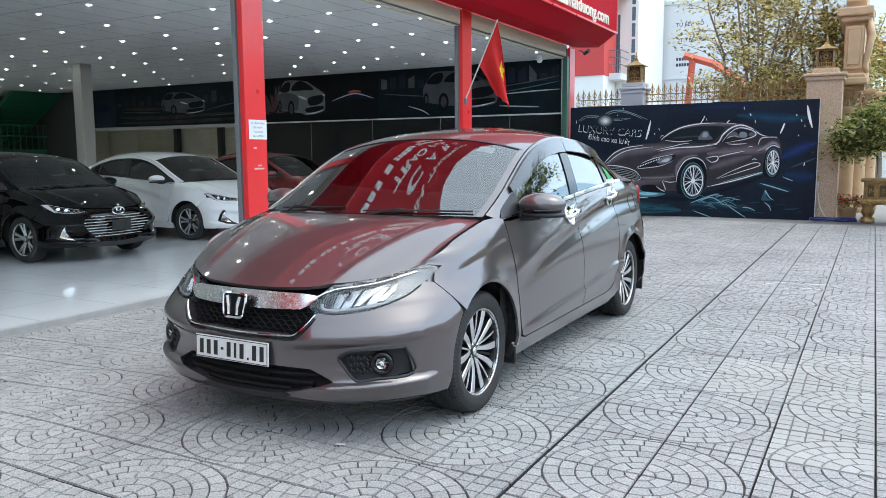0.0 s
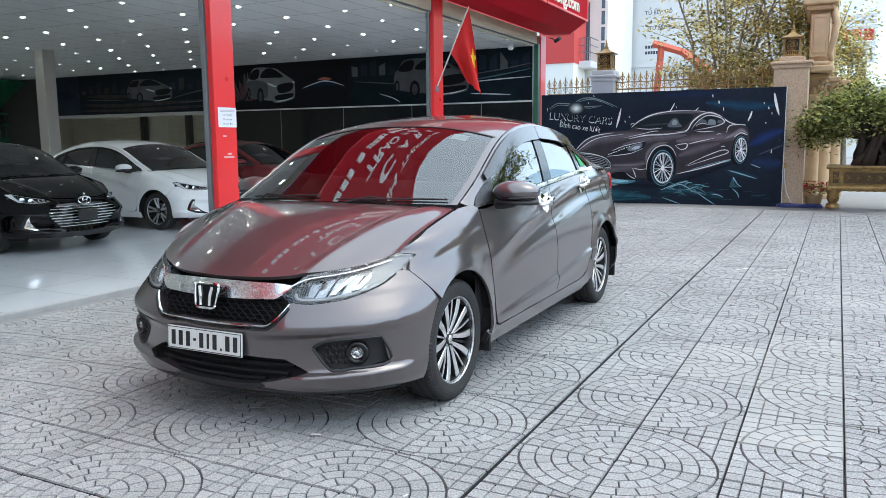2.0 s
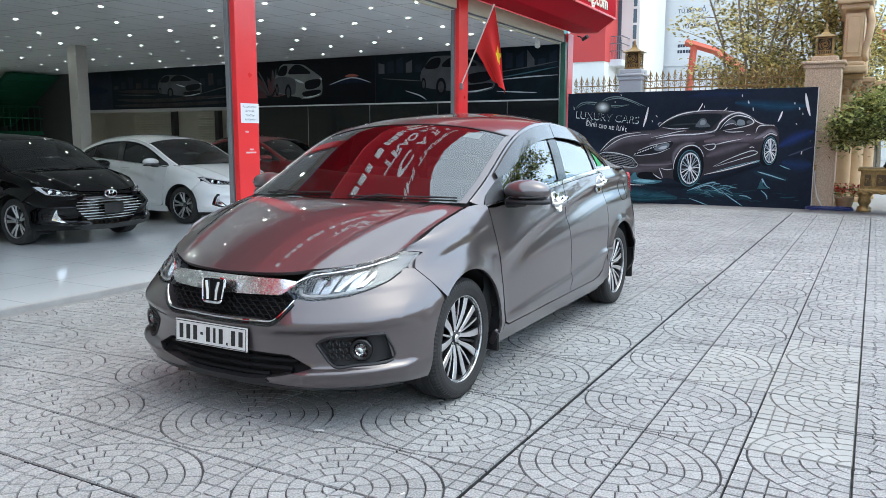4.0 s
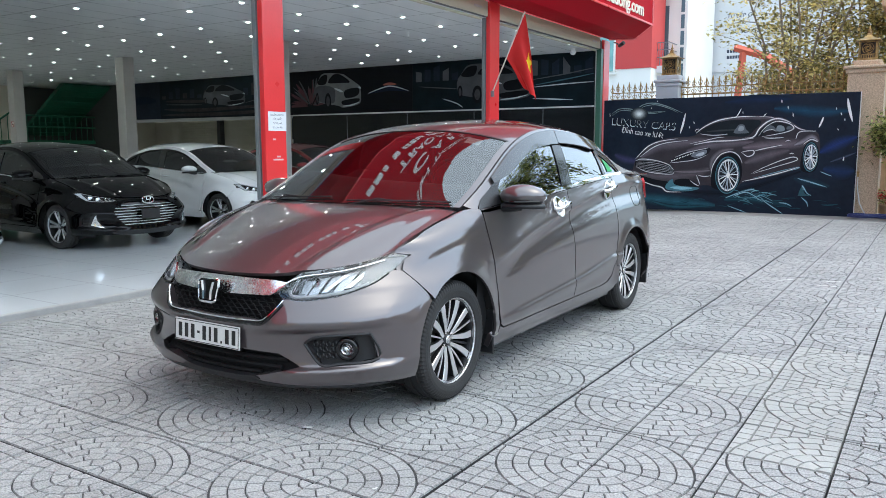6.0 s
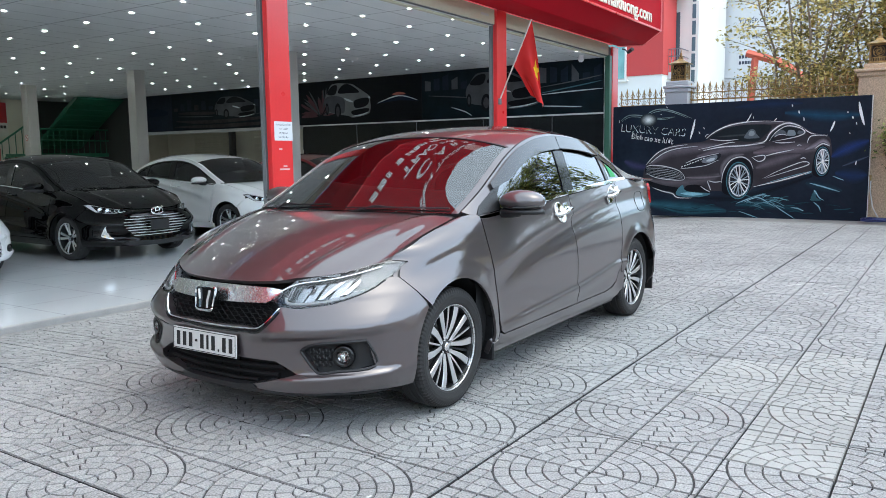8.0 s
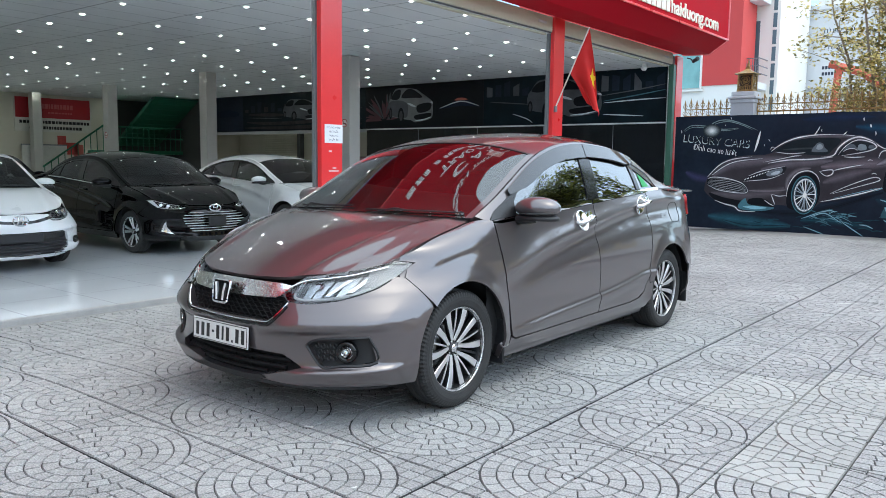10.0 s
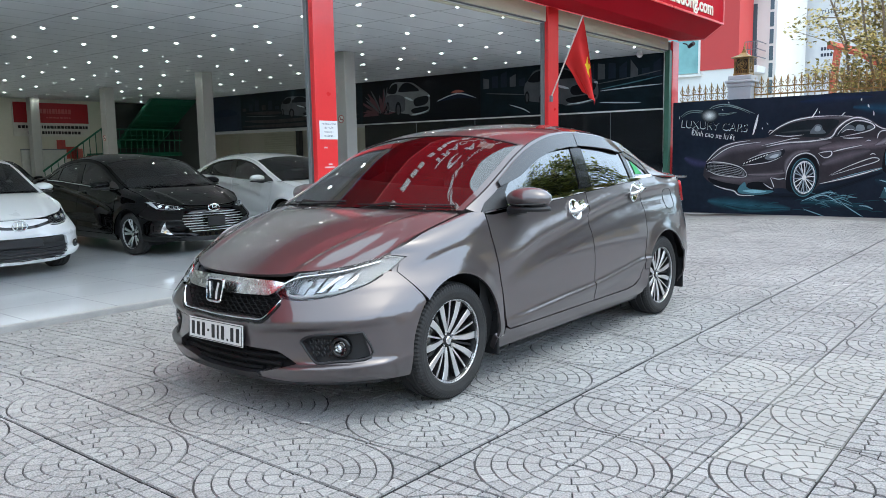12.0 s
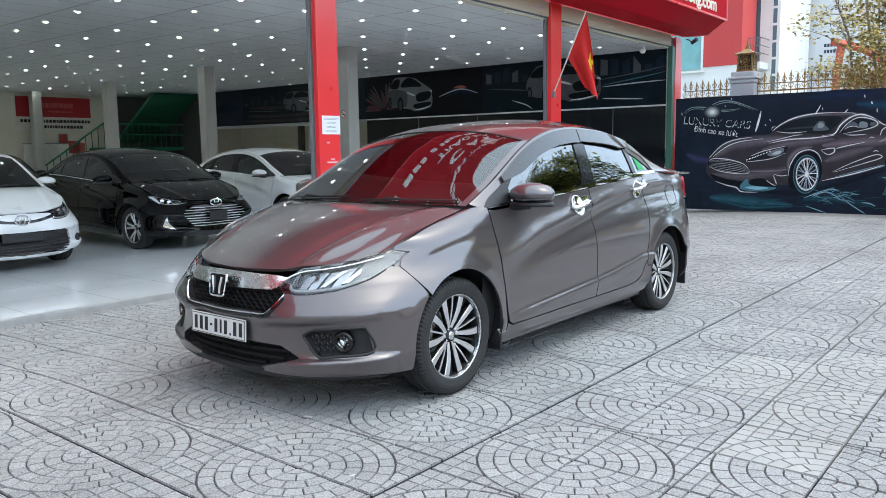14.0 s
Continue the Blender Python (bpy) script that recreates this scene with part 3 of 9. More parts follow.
def line(w, *pts):
    """A bright edge line with a soft sheen along it."""
    part("print_sheen", streak(bpl(*pts), w * 2.6, depth()), ink((0.062, 0.060, 0.070)), ban)
    part("print_sheen", streak(bpl(*pts), w * 1.5, depth()), ink((0.19, 0.195, 0.22)), ban)
    part("print_highlight", streak(bpl(*pts), w * 0.8, depth()), ink((0.80, 0.84, 0.88)), ban)


NAVY, BODY, INK_BLACK = (0.010, 0.015, 0.026), (0.034, 0.030, 0.036), (0.005, 0.006, 0.009)
VIOLET, INK_STEEL, SILVER, ICY, TEAL = (0.115, 0.100, 0.118), (0.085, 0.10, 0.115), (0.62, 0.67, 0.71), (0.22, 0.42, 0.50), (0.016, 0.060, 0.085)
# night sky glows and the wet ground
wash("print_glow", NAVY, (0.012, 0.046, 0.085), 0.30, (780, 105), (900, 112), (1000, 118), (1120, 112))
wash("print_glow", NAVY, (0.010, 0.020, 0.050), 0.22, (560, 80), (700, 66), (860, 62))
wash("print_glow", NAVY, (0.014, 0.030, 0.115), 0.30, (985, 300), (1060, 262), (1150, 228))
wash("print_glow", NAVY, (0.012, 0.026, 0.075), 0.34, (1000, 372), (1080, 385), (1140, 380))
wash("print_glow", NAVY, (0.055, 0.072, 0.12), 0.06, (1030, 342), (1090, 320), (1148, 298), n=4)
wash("print_glow", NAVY, (0.034, 0.034, 0.085), 0.26, (70, 318), (120, 340), (200, 350))
wash("print_glow", NAVY, (0.022, 0.08, 0.11), 0.34, (170, 505), (300, 520), (520, 540))
wash("print_glow", NAVY, (0.020, 0.075, 0.10), 0.10, (230, 522), (340, 548), (520, 540))
wash("print_glow", NAVY, (0.012, 0.045, 0.065), 0.20, (560, 515), (680, 510), (860, 540))
wash("print_glow", NAVY, (0.012, 0.032, 0.050), 0.22, (870, 415), (930, 430), (1030, 450))
wash("print_glow", NAVY, (0.004, 0.006, 0.010), 0.22, (380, 480), (600, 480), (900, 385), n=3)
# the car's body and its soft sheens
area("print_body", BODY, (152, 385), (166, 338), (215, 283), (270, 257), (350, 243), (430, 228), (470, 192), (530, 162), (610, 146), (710, 140), (800, 146), (860, 166), (912, 196), (968, 206), (984, 240), (984, 300), (962, 372), (900, 374), (770, 402), (650, 432), (600, 470), (520, 455), (455, 452), (400, 474), (300, 462), (200, 435), (158, 405))
wash("print_shade", BODY, VIOLET, 0.30, (190, 330), (260, 282), (380, 262), (520, 250))
wash("print_shade", BODY, VIOLET, 0.26, (390, 300), (500, 272), (600, 262), (690, 256))
wash("print_shade", BODY, (0.135, 0.112, 0.130), 0.30, (640, 282), (740, 272), (860, 262), (930, 262))
wash("print_shade", BODY, (0.095, 0.082, 0.096), 0.24, (650, 350), (740, 318), (850, 290))
wash("print_shade", BODY, (0.24, 0.22, 0.25), 0.16, (870, 268), (915, 250), (950, 232), (978, 250))
wash("print_shade", BODY, (0.090, 0.078, 0.090), 0.28, (180, 405), (300, 415), (430, 400), (490, 375))
wash("print_shade", BODY, (0.17, 0.15, 0.17), 0.10, (340, 392), (420, 392), (500, 384), n=4)
wash("print_shade", BODY, (0.15, 0.135, 0.15), 0.14, (500, 390), (505, 340), (545, 300), (600, 288), n=4)
wash("print_shade", BODY, (0.11, 0.10, 0.115), 0.10, (500, 172), (610, 152), (740, 148), (830, 160), n=4)
area("print_lower", INK_BLACK, (170, 405), (240, 425), (340, 440), (450, 452), (400, 474), (310, 468), (220, 450))
# windows and what shows in them
area("print_glass", (0.011, 0.015, 0.019), (448, 222), (500, 182), (570, 162), (650, 156), (722, 162), (690, 205), (650, 232), (550, 228))
area("print_glass", (0.011, 0.015, 0.019), (690, 232), (716, 198), (748, 172), (800, 158), (848, 172), (868, 192), (820, 214), (740, 226))
wash("print_glass", (0.014, 0.019, 0.023), (0.045, 0.052, 0.058), 0.06, (480, 212), (560, 205), (650, 200), n=3)
area("print_seat", INK_STEEL, (600, 216), (616, 188), (628, 178), (646, 180), (654, 198), (668, 214), (640, 218))
area("print_seat", (0.20, 0.23, 0.25), (620, 204), (626, 186), (642, 186), (646, 200), (634, 208))
area("print_seat", INK_STEEL, (732, 214), (744, 190), (760, 180), (780, 186), (792, 208), (770, 200))
area("print_seat", (0.17, 0.20, 0.22), (792, 206), (796, 182), (822, 184), (826, 204))
area("print_seat", INK_STEEL, (836, 198), (840, 184), (858, 186), (860, 196))
area("print_mirror", (0.02, 0.018, 0.022), (730, 218), (744, 204), (770, 200), (790, 208), (784, 220), (750, 224))
line(0.010, (732, 214), (750, 203), (775, 200), (790, 208))
area("print_mirror", (0.02, 0.018, 0.022), (428, 212), (436, 200), (448, 204), (444, 216))
line(0.010, (428, 212), (434, 202), (446, 202))
# wheel arches, tyres and rims
area("print_arch", INK_BLACK, (502, 450), (506, 380), (536, 324), (586, 304), (624, 326), (640, 385), (628, 440), (590, 480), (530, 470))
area("print_arch", INK_BLACK, (900, 372), (905, 310), (920, 268), (946, 250), (974, 270), (982, 320), (968, 376), (930, 390))
for cx, cy, rx, ry in ((577, 405, 55, 84), (946, 320, 34, 66)):
    (x, z), (x1, _), (_, z1) = bp(cx, cy), bp(cx + rx, cy), bp(cx, cy - ry)
    rx, rz = x1 - x, z1 - z
    part("print_tyre", oval(x - rx * 0.06, z, rx, rz, depth()), ink((0.016, 0.032, 0.042)), ban)
    part("print_tyre", ring2d(x - rx * 0.06, z, rx * 0.99, rz * 0.99, 0.95, depth()), ink((0.06, 0.15, 0.19)), ban)
    part("print_tyre", oval(x, z, rx * 0.88, rz * 0.88, depth()), ink((0.010, 0.012, 0.016)), ban)
    part("print_rim", ring2d(x, z, rx * 0.86, rz * 0.86, 0.84, depth()), ink((0.13, 0.17, 0.20)), ban)
    part("print_rim", ring2d(x, z, rx * 0.84, rz * 0.84, 0.92, depth()), ink(SILVER), ban)
    for k in range(10):
        a = 2 * math.pi * k / 10 + 0.2
        for o in (-0.10, 0.10):
            part("print_spoke", streak([(x + rx * q * math.cos(a + o * m), z + rz * q * math.sin(a + o * m)) for q, m in ((0.10, 0.6), (0.5, 1), (0.82, 1.5))], 0.019, depth(), False), ink((0.24, 0.28, 0.32) if (k + (o > 0)) % 3 else SILVER), ban)
    part("print_hub", oval(x, z, rx * 0.15, rz * 0.15, depth(), 16), ink(SILVER), ban)
# headlamp, grille and the lower lip
area("print_lamp", (0.012, 0.013, 0.017), (316, 352), (345, 326), (400, 304), (492, 284), (484, 314), (432, 336), (370, 346))
area("print_lamp", (0.13, 0.15, 0.17), (412, 322), (430, 304), (478, 292), (476, 312), (440, 328))
area("print_lamp", (0.40, 0.44, 0.48), (432, 320), (446, 308), (470, 304), (462, 318))
for k in range(9):
    stroke("print_lamp", SILVER, 0.020, (322 + 12 * k, 347 - 4.6 * k), (326 + 12 * k, 343 - 4.6 * k), (330 + 12 * k, 341 - 4.6 * k))
area("print_grille", INK_BLACK, (163, 350), (176, 338), (220, 338), (280, 348), (322, 366), (336, 386), (326, 402), (270, 400), (205, 390), (168, 374))
for k in range(7):
    stroke("print_grille_bar", (0.28, 0.29, 0.31), 0.011, (166, 346 + 5 * k), (235, 345 + 7.6 * k), (300, 358 + 7 * k), (333, 381 + 3.4 * k))
for k in range(9):
    stroke("print_grille_bar", (0.09, 0.095, 0.10), 0.008, (182 + 17 * k, 340 + 2.6 * k), (182 + 17 * k, 360 + 3 * k), (183 + 17 * k, 380 + 2.4 * k))
line(0.016, (165, 346), (190, 337), (250, 342), (310, 360), (336, 386))
line(0.013, (166, 370), (205, 390), (270, 401), (328, 402), (337, 386))
area("print_lip", (0.06, 0.15, 0.19), (298, 456), (328, 424), (346, 452), (450, 462), (400, 478), (316, 474))
area("print_lip", ICY, (318, 462), (360, 457), (420, 464), (370, 472))
area("print_intake", INK_BLACK, (344, 428), (400, 424), (438, 448), (350, 450))
# bright edges
for w, *p in (
        (0.022, (432, 220), (470, 190), (530, 162), (610, 146), (700, 141)), (0.016, (700, 141), (780, 146), (840, 160), (885, 190), (915, 200), (968, 208)),
        (0.026, (640, 240), (690, 232), (716, 194), (756, 162), (800, 150), (850, 166), (874, 190)), (0.018, (712, 228), (742, 190), (790, 163), (848, 172), (868, 192), (840, 208), (790, 220), (726, 232)),
        (0.016, (736, 236), (770, 238), (824, 234)), (0.020, (165, 336), (215, 284), (270, 258), (350, 245)), (0.018, (182, 330), (240, 286), (300, 264), (395, 252)),
        (0.013, (398, 268), (470, 252), (530, 238), (560, 236)), (0.024, (420, 272), (500, 256), (600, 250), (690, 238)), (0.013, (450, 222), (510, 228), (575, 222)),
        (0.014, (340, 328), (400, 304), (490, 284)), (0.011, (318, 352), (370, 347), (432, 337), (486, 314)), (0.018, (690, 297), (740, 284), (818, 268)),
        (0.018, (636, 302), (660, 296), (690, 294), (688, 312), (662, 320), (636, 302)), (0.016, (878, 240), (896, 208), (968, 204)), (0.020, (912, 264), (945, 242), (978, 252)),
        (0.014, (832, 252), (842, 247), (854, 249)), (0.018, (500, 414), (508, 366), (540, 316), (588, 300), (624, 318), (640, 352)), (0.015, (682, 396), (760, 358), (858, 322), (884, 334), (800, 362), (690, 396)),
        (0.015, (436, 405), (446, 430), (452, 448)), (0.014, (408, 430), (430, 446), (448, 454)), (0.014, (440, 405), (470, 412), (498, 408)), (0.020, (196, 436), (240, 452), (282, 462), (306, 480), (370, 482)),
        (0.014, (850, 308), (862, 304), (872, 308))):
    line(w, *p)
area("print_sill", (0.14, 0.27, 0.33), (640, 434), (720, 408), (820, 380), (892, 364), (880, 376), (760, 406))
line(0.020, (642, 432), (740, 410), (830, 386), (890, 366))
# splashes on the ground
rngp = random.Random(3)
for k in range(34):
    a = rngp.uniform(-0.35, 0.5)
    px, py, l = rngp.gauss(660, 45), rngp.gauss(492, 12), rngp.uniform(25, 75)
    stroke("print_wisp", blend(TEAL, ICY, 0.7 * rngp.random() ** 2), rngp.uniform(0.008, 0.022), (px, py), (px + l * 0.5, py + l * 0.5 * a - 5), (px + l, py + l * a))
for k in range(30):
    px, py, l = rngp.uniform(190, 1080), rngp.uniform(470, 560), rngp.uniform(20, 80)
    if py > 430 + 0.22 * abs(px - 600):
        stroke("print_wisp", blend(NAVY, TEAL, rngp.uniform(0.3, 1)), rngp.uniform(0.008, 0.026), (px, py), (px + l * 0.5, py + rngp.uniform(-6, 6)), (px + l, py + rngp.uniform(-4, 10)))
for w, *p in ((0.020, (566, 506), (630, 482), (680, 468), (706, 474)), (0.016, (600, 500), (660, 480), (720, 512)), (0.014, (725, 508), (770, 540), (822, 574)), (0.012, (575, 540), (620, 556), (660, 573)), (0.018, (888, 416), (940, 430), (1020, 454)), (0.014, (890, 492), (912, 470), (910, 448), (930, 480), (950, 492)), (0.014, (905, 500), (928, 520), (936, 542)), (0.016, (805, 525), (835, 528), (862, 540)), (0.012, (990, 385), (1015, 395), (1040, 404))):
    part("print_splash", streak(bpl(*p), w * 2.6, depth()), ink((0.030, 0.085, 0.115)), ban)
    part("print_splash", streak(bpl(*p), w, depth()), ink((0.26, 0.40, 0.47)), ban)
area("print_splash", (0.03, 0.08, 0.10), (892, 490), (908, 452), (918, 480), (940, 492), (915, 494))
# sparks and rain
for w, *p in ((0.050, (1108, 56), (1116, 105), (1130, 160)), (0.034, (980, 188), (992, 164), (1001, 140)), (0.044, (362, 222), (374, 180), (385, 132)), (0.022, (608, 150), (622, 130), (634, 108)), (0.020, (732, 142), (740, 134), (746, 128)), (0.018, (814, 66), (814, 73), (815, 80)), (0.026, (843, 94), (843, 101), (846, 108)), (0.018, (864, 124), (865, 134), (865, 142)), (0.016, (1058, 98), (1058, 103), (1059, 108)), (0.024, (1078, 120), (1080, 126), (1081, 132)), (0.014, (1095, 146), (1096, 152), (1096, 158)), (0.022, (1090, 336), (1092, 328), (1094, 318)), (0.014, (402, 188), (403, 194), (405, 198)), (0.014, (420, 168), (424, 173), (427, 177)), (0.012, (641, 120), (641, 126), (642, 131)), (0.014, (258, 76), (260, 80), (262, 83)), (0.014, (48, 136), (49, 144), (50, 150)), (0.016, (1064, 192), (1066, 196), (1068, 199)), (0.016, (232, 108), (234, 111), (236, 114))):
    stroke("print_spark", (0.62, 0.66, 0.70), w, *p)
# badge over the words
for w, *p in ((0.022, (160, 120), (200, 94), (250, 88), (310, 104), (372, 130)), (0.016, (172, 116), (210, 100), (255, 95), (310, 110), (350, 128)), (0.020, (56, 140), (90, 116), (150, 116), (220, 128), (296, 122)), (0.014, (60, 144), (100, 122), (180, 128), (240, 134), (292, 124))):
    stroke("badge_arc", (0.17, 0.23, 0.23), w, *p)
x, z = bp(178, 136)
for k in range(7):
    r = 0.17 * (1 - k / 7.5)
    part("badge_flare", oval(x, z, r * 1.15, r * 0.85, depth(), 24), ink(blend((0.016, 0.022, 0.028), (0.62, 0.66, 0.66), (k / 6) ** 1.7)), ban)


def banner_text(s, px0, px1, py, hgt, col, shear=0.2):
    me = text_mesh(s, hgt)
    w = max(v.co.x for v in me.vertices)
    (x0, z0), (x1, z1) = bp(px0, py), bp(px1, py)
    k = (x1 - x0) / w
    M = Matrix(((k, shear, 0, x0), (0, 0, -1, -depth()), (0, 1, 0, z0), (0, 0, 0, 1)))
    return part("lettering", me, ink(col), ban, m=M)


banner_text("LUXURY CARS", 54, 352, 187, 0.225, (0.50, 0.57, 0.58))
for k in range(60):
    next(LAYER)
banner_text("LUXURY CARS", 58, 349, 183, 0.198, INK_BLACK)
banner_text("Đỉnh cao xe lướt", 100, 300, 219, 0.16, SILVER, 0.3)

# mural row on the side wall
MUR_Z0, MUR_Z1 = 2.19, CEIL_Z - 0.002


def mural(x0, x1, base):
    t = thing("printed_mural", "dark glossy wall print of cars on a night road", "wall print", Matrix.Translation((x0, WALL_Y - 0.03, MUR_Z0)), "wall prints")
    part("panel", boxm(0.006, x1 - x0 - 0.006, 0, 0.028, 0, MUR_Z1 - MUR_Z0), base, t)
    return t, x1 - x0, MUR_Z1 - MUR_Z0


def small_car(t, x0, x1, z0, z1, body, flip=False):
    w, hh = x1 - x0, z1 - z0

    def q(a, b):
        return (x0 + (1 - a if flip else a) * w, z0 + b * hh)
    def shape(name, pts, d, m_):
        part(name, flat(smooth_closed([q(*p_) for p_ in pts], 4), d), m_, t)
    shape("print_body", ((0.0, 0.35), (0.0, 0.62), (0.05, 0.75), (0.14, 0.97), (0.30, 1.0), (0.52, 0.97), (0.66, 0.92), (0.80, 0.72), (0.97, 0.62), (1.0, 0.45), (1.0, 0.22), (0.93, 0.10), (0.62, 0.03), (0.50, 0.10), (0.36, 0.12), (0.05, 0.22)), 0.002, body)
    shape("print_side", ((0.0, 0.60), (0.22, 0.66), (0.42, 0.56), (0.44, 0.30), (0.38, 0.16), (0.05, 0.25)), 0.0024, PRINT_GREY)
    shape("print_glass", ((0.29, 0.73), (0.40, 0.94), (0.56, 0.94), (0.77, 0.72), (0.55, 0.71)), 0.003, PRINT_DARK)
    shape("print_glass", ((0.05, 0.71), (0.14, 0.92), (0.27, 0.94), (0.23, 0.70)), 0.003, PRINT_DARK)
    shape("print_grille", ((0.66, 0.50), (0.95, 0.55), (0.93, 0.35), (0.68, 0.29)), 0.003, PRINT_DARK)
    shape("print_intake", ((0.60, 0.22), (0.95, 0.27), (0.92, 0.15), (0.64, 0.10)), 0.003, PRINT_DARK)
    part("print_lamp", streak([q(0.43, 0.57), q(0.53, 0.51), q(0.62, 0.46)], hh * 0.06, 0.0035), PRINT_WHITE, t)
    part("print_lamp", streak([q(0.95, 0.57), q(0.98, 0.56), q(1.0, 0.53)], hh * 0.05, 0.0035), PRINT_WHITE, t)
    part("print_skid", streak([q(0.60, 0.07), q(0.78, 0.09), q(0.96, 0.16)], hh * 0.035, 0.0035), PRINT_GREY2, t)
    for a, rx, rz in ((0.28, 0.070, 0.23), (0.035, 0.035, 0.17)):
        cx, cz = q(a, 0.22 if rx > 0.05 else 0.30)
        part("print_tyre", oval(cx, cz, w * rx, hh * rz, 0.0035, 20), PRINT_DARK, t)
        part("print_rim", oval(cx, cz, w * rx * 0.58, hh * rz * 0.62, 0.004, 20), PRINT_MID, t)


t, w, hh = mural(-22.3, -20.4, PRINT_BASE)
part("print_city", streak([(0.2, 0.55), (1.0, 0.62), (1.7, 0.58)], 0.25), PRINT_BLUE, t)
t, w, hh = mural(-20.4, -14.66, PRINT_TEAL)
small_car(t, 2.1, 3.9, 0.30, 0.98, PRINT_GREY)
for s in (((0.3, 0.45), (1.2, 0.42), (2.0, 0.40)), ((3.9, 0.4), (4.8, 0.55), (5.6, 0.62)), ((4.1, 0.25), (4.9, 0.28), (5.6, 0.30))):
    part("print_road", streak(list(s), 0.03), PRINT_GREY, t)
for k in range(16):
    x = 0.1 + 0.34 * k
    part("print_tower", flat([(x, 0.62), (x, 0.72 + 0.30 * ((k * 7) % 5) / 5), (x + 0.2, 0.72 + 0.30 * ((k * 7) % 5) / 5), (x + 0.2, 0.62)], 0.0012), PRINT_BASE if k % 3 else PRINT_MID2, t)
for s in (((0.2, 0.30), (2.0, 0.24), (5.4, 0.32)), ((0.1, 0.12), (2.6, 0.10), (5.6, 0.16)), ((0.3, 0.55), (1.4, 0.52), (2.2, 0.5))):
    part("print_road_sheen", streak(list(s), 0.11, 0.0014), PRINT_MID2, t)
t, w, hh = mural(-14.66, -10.42, PRINT_DARK)
rb = random.Random(6)
for k in range(34):
    a = rb.uniform(0.15, math.pi * 0.98)
    r0, r1 = rb.uniform(0.05, 0.25), rb.uniform(0.5, 1.05)
    c0 = (0.75, 0.22)
    part("print_burst", streak([(c0[0] + r0 * math.cos(a), c0[1] + r0 * 0.8 * math.sin(a)), (c0[0] + (r0 + r1) / 2 * math.cos(a + 0.06), c0[1] + (r0 + r1) * 0.4 * math.sin(a + 0.06)), (max(0.03, c0[0] + r1 * math.cos(a + 0.12)), min(1.12, c0[1] + r1 * 0.8 * math.sin(a + 0.12)))], rb.uniform(0.03, 0.09), 0.0012 + 0.0001 * (k % 5)), mat("print_magenta", (0.060, 0.010, 0.020), rough=0.35, var=0.6, scale=4) if k % 3 else PRINT_GREY, t)
small_car(t, 0.95, 2.55, 0.12, 1.10, mat("print_car_silver", (0.17, 0.18, 0.19), rough=0.35, spec=0.15, var=0.3, scale=3))
part("print_wing", flat([(2.75, 0.48), (3.30, 0.66), (3.55, 0.72), (3.80, 0.66), (4.15, 0.50), (3.5, 0.54)], 0.002), PRINT_BLUE, t)
part("print_flare", streak([(2.8, 0.50), (3.5, 0.66), (4.1, 0.52)], 0.03, 0.003), PRINT_WHITE, t)
part("print_flare", streak([(3.3, 0.70), (3.5, 0.72), (3.72, 0.70)], 0.07, 0.003), mat("print_orange", (0.35, 0.08, 0.05), rough=0.4), t)
t, w, hh = mural(-10.42, -5.50, PRINT_TEAL)
for k in range(18):
    x = 0.1 + k * 0.27
    part("print_tower", flat([(x, 0.72), (x, 0.85 + 0.28 * random.random()), (x + 0.18, 0.85 + 0.28 * random.random()), (x + 0.18, 0.72)], 0.0012), PRINT_BASE if k % 3 else PRINT_GREY, t)
small_car(t, 1.35, 3.35, 0.14, 1.08, PRINT_GREY)
for s, mt in ((((0.2, 0.60), (0.8, 0.55), (1.4, 0.5)), PRINT_GREY), (((0.9, 0.28), (1.3, 0.16), (1.5, 0.05)), PRINT_WHITE), (((3.4, 0.50), (4.2, 0.60), (4.9, 0.70)), PRINT_ICE), (((3.4, 0.46), (4.2, 0.50), (4.9, 0.52)), PRINT_WHITE), (((3.3, 0.62), (4.2, 0.72), (4.9, 0.82)), PRINT_GREY), (((3.4, 0.20), (3.9, 0.17), (4.4, 0.14)), PRINT_WHITE)):
    part("print_road", streak(list(s), 0.028), mt, t)

# glossy dark panels and a white ledge under the prints
STRIP = mat("ledge_white", (0.70, 0.70, 0.70), rough=0.4, var=0.05)
t = thing("wall_ledge", "thin white ledge strip under the wall prints", "ledge", Matrix.Translation((-14.6, WALL_Y - 0.045, 2.155)))
part("strip", boxm(0, 9.1, 0, 0.045, 0, 0.03, bevel=0.004), STRIP, t)
for k, (a, b) in enumerate(((-14.6, -12.6), (-12.6, -10.6), (-10.6, -8.6), (-8.6, -6.75), (-6.75, -5.48))):
    t = thing("wall_panel", "dark glossy wall panel reflecting the showroom", "wall panel", Matrix.Translation((a, WALL_Y - 0.03, FLOOR_Z)), "glossy wall panels")
    part("panel", boxm(0.006, b - a - 0.006, 0, 0.028, 0.02, 2.25), GLOSS_PANEL, t)
    part("joint_bead", boxm(b - a - 0.006, b - a + 0.006, -0.004, 0.02, 0.02, 2.25), mat("bead_grey", (0.25, 0.26, 0.27), rough=0.4, metal=0.5), t)

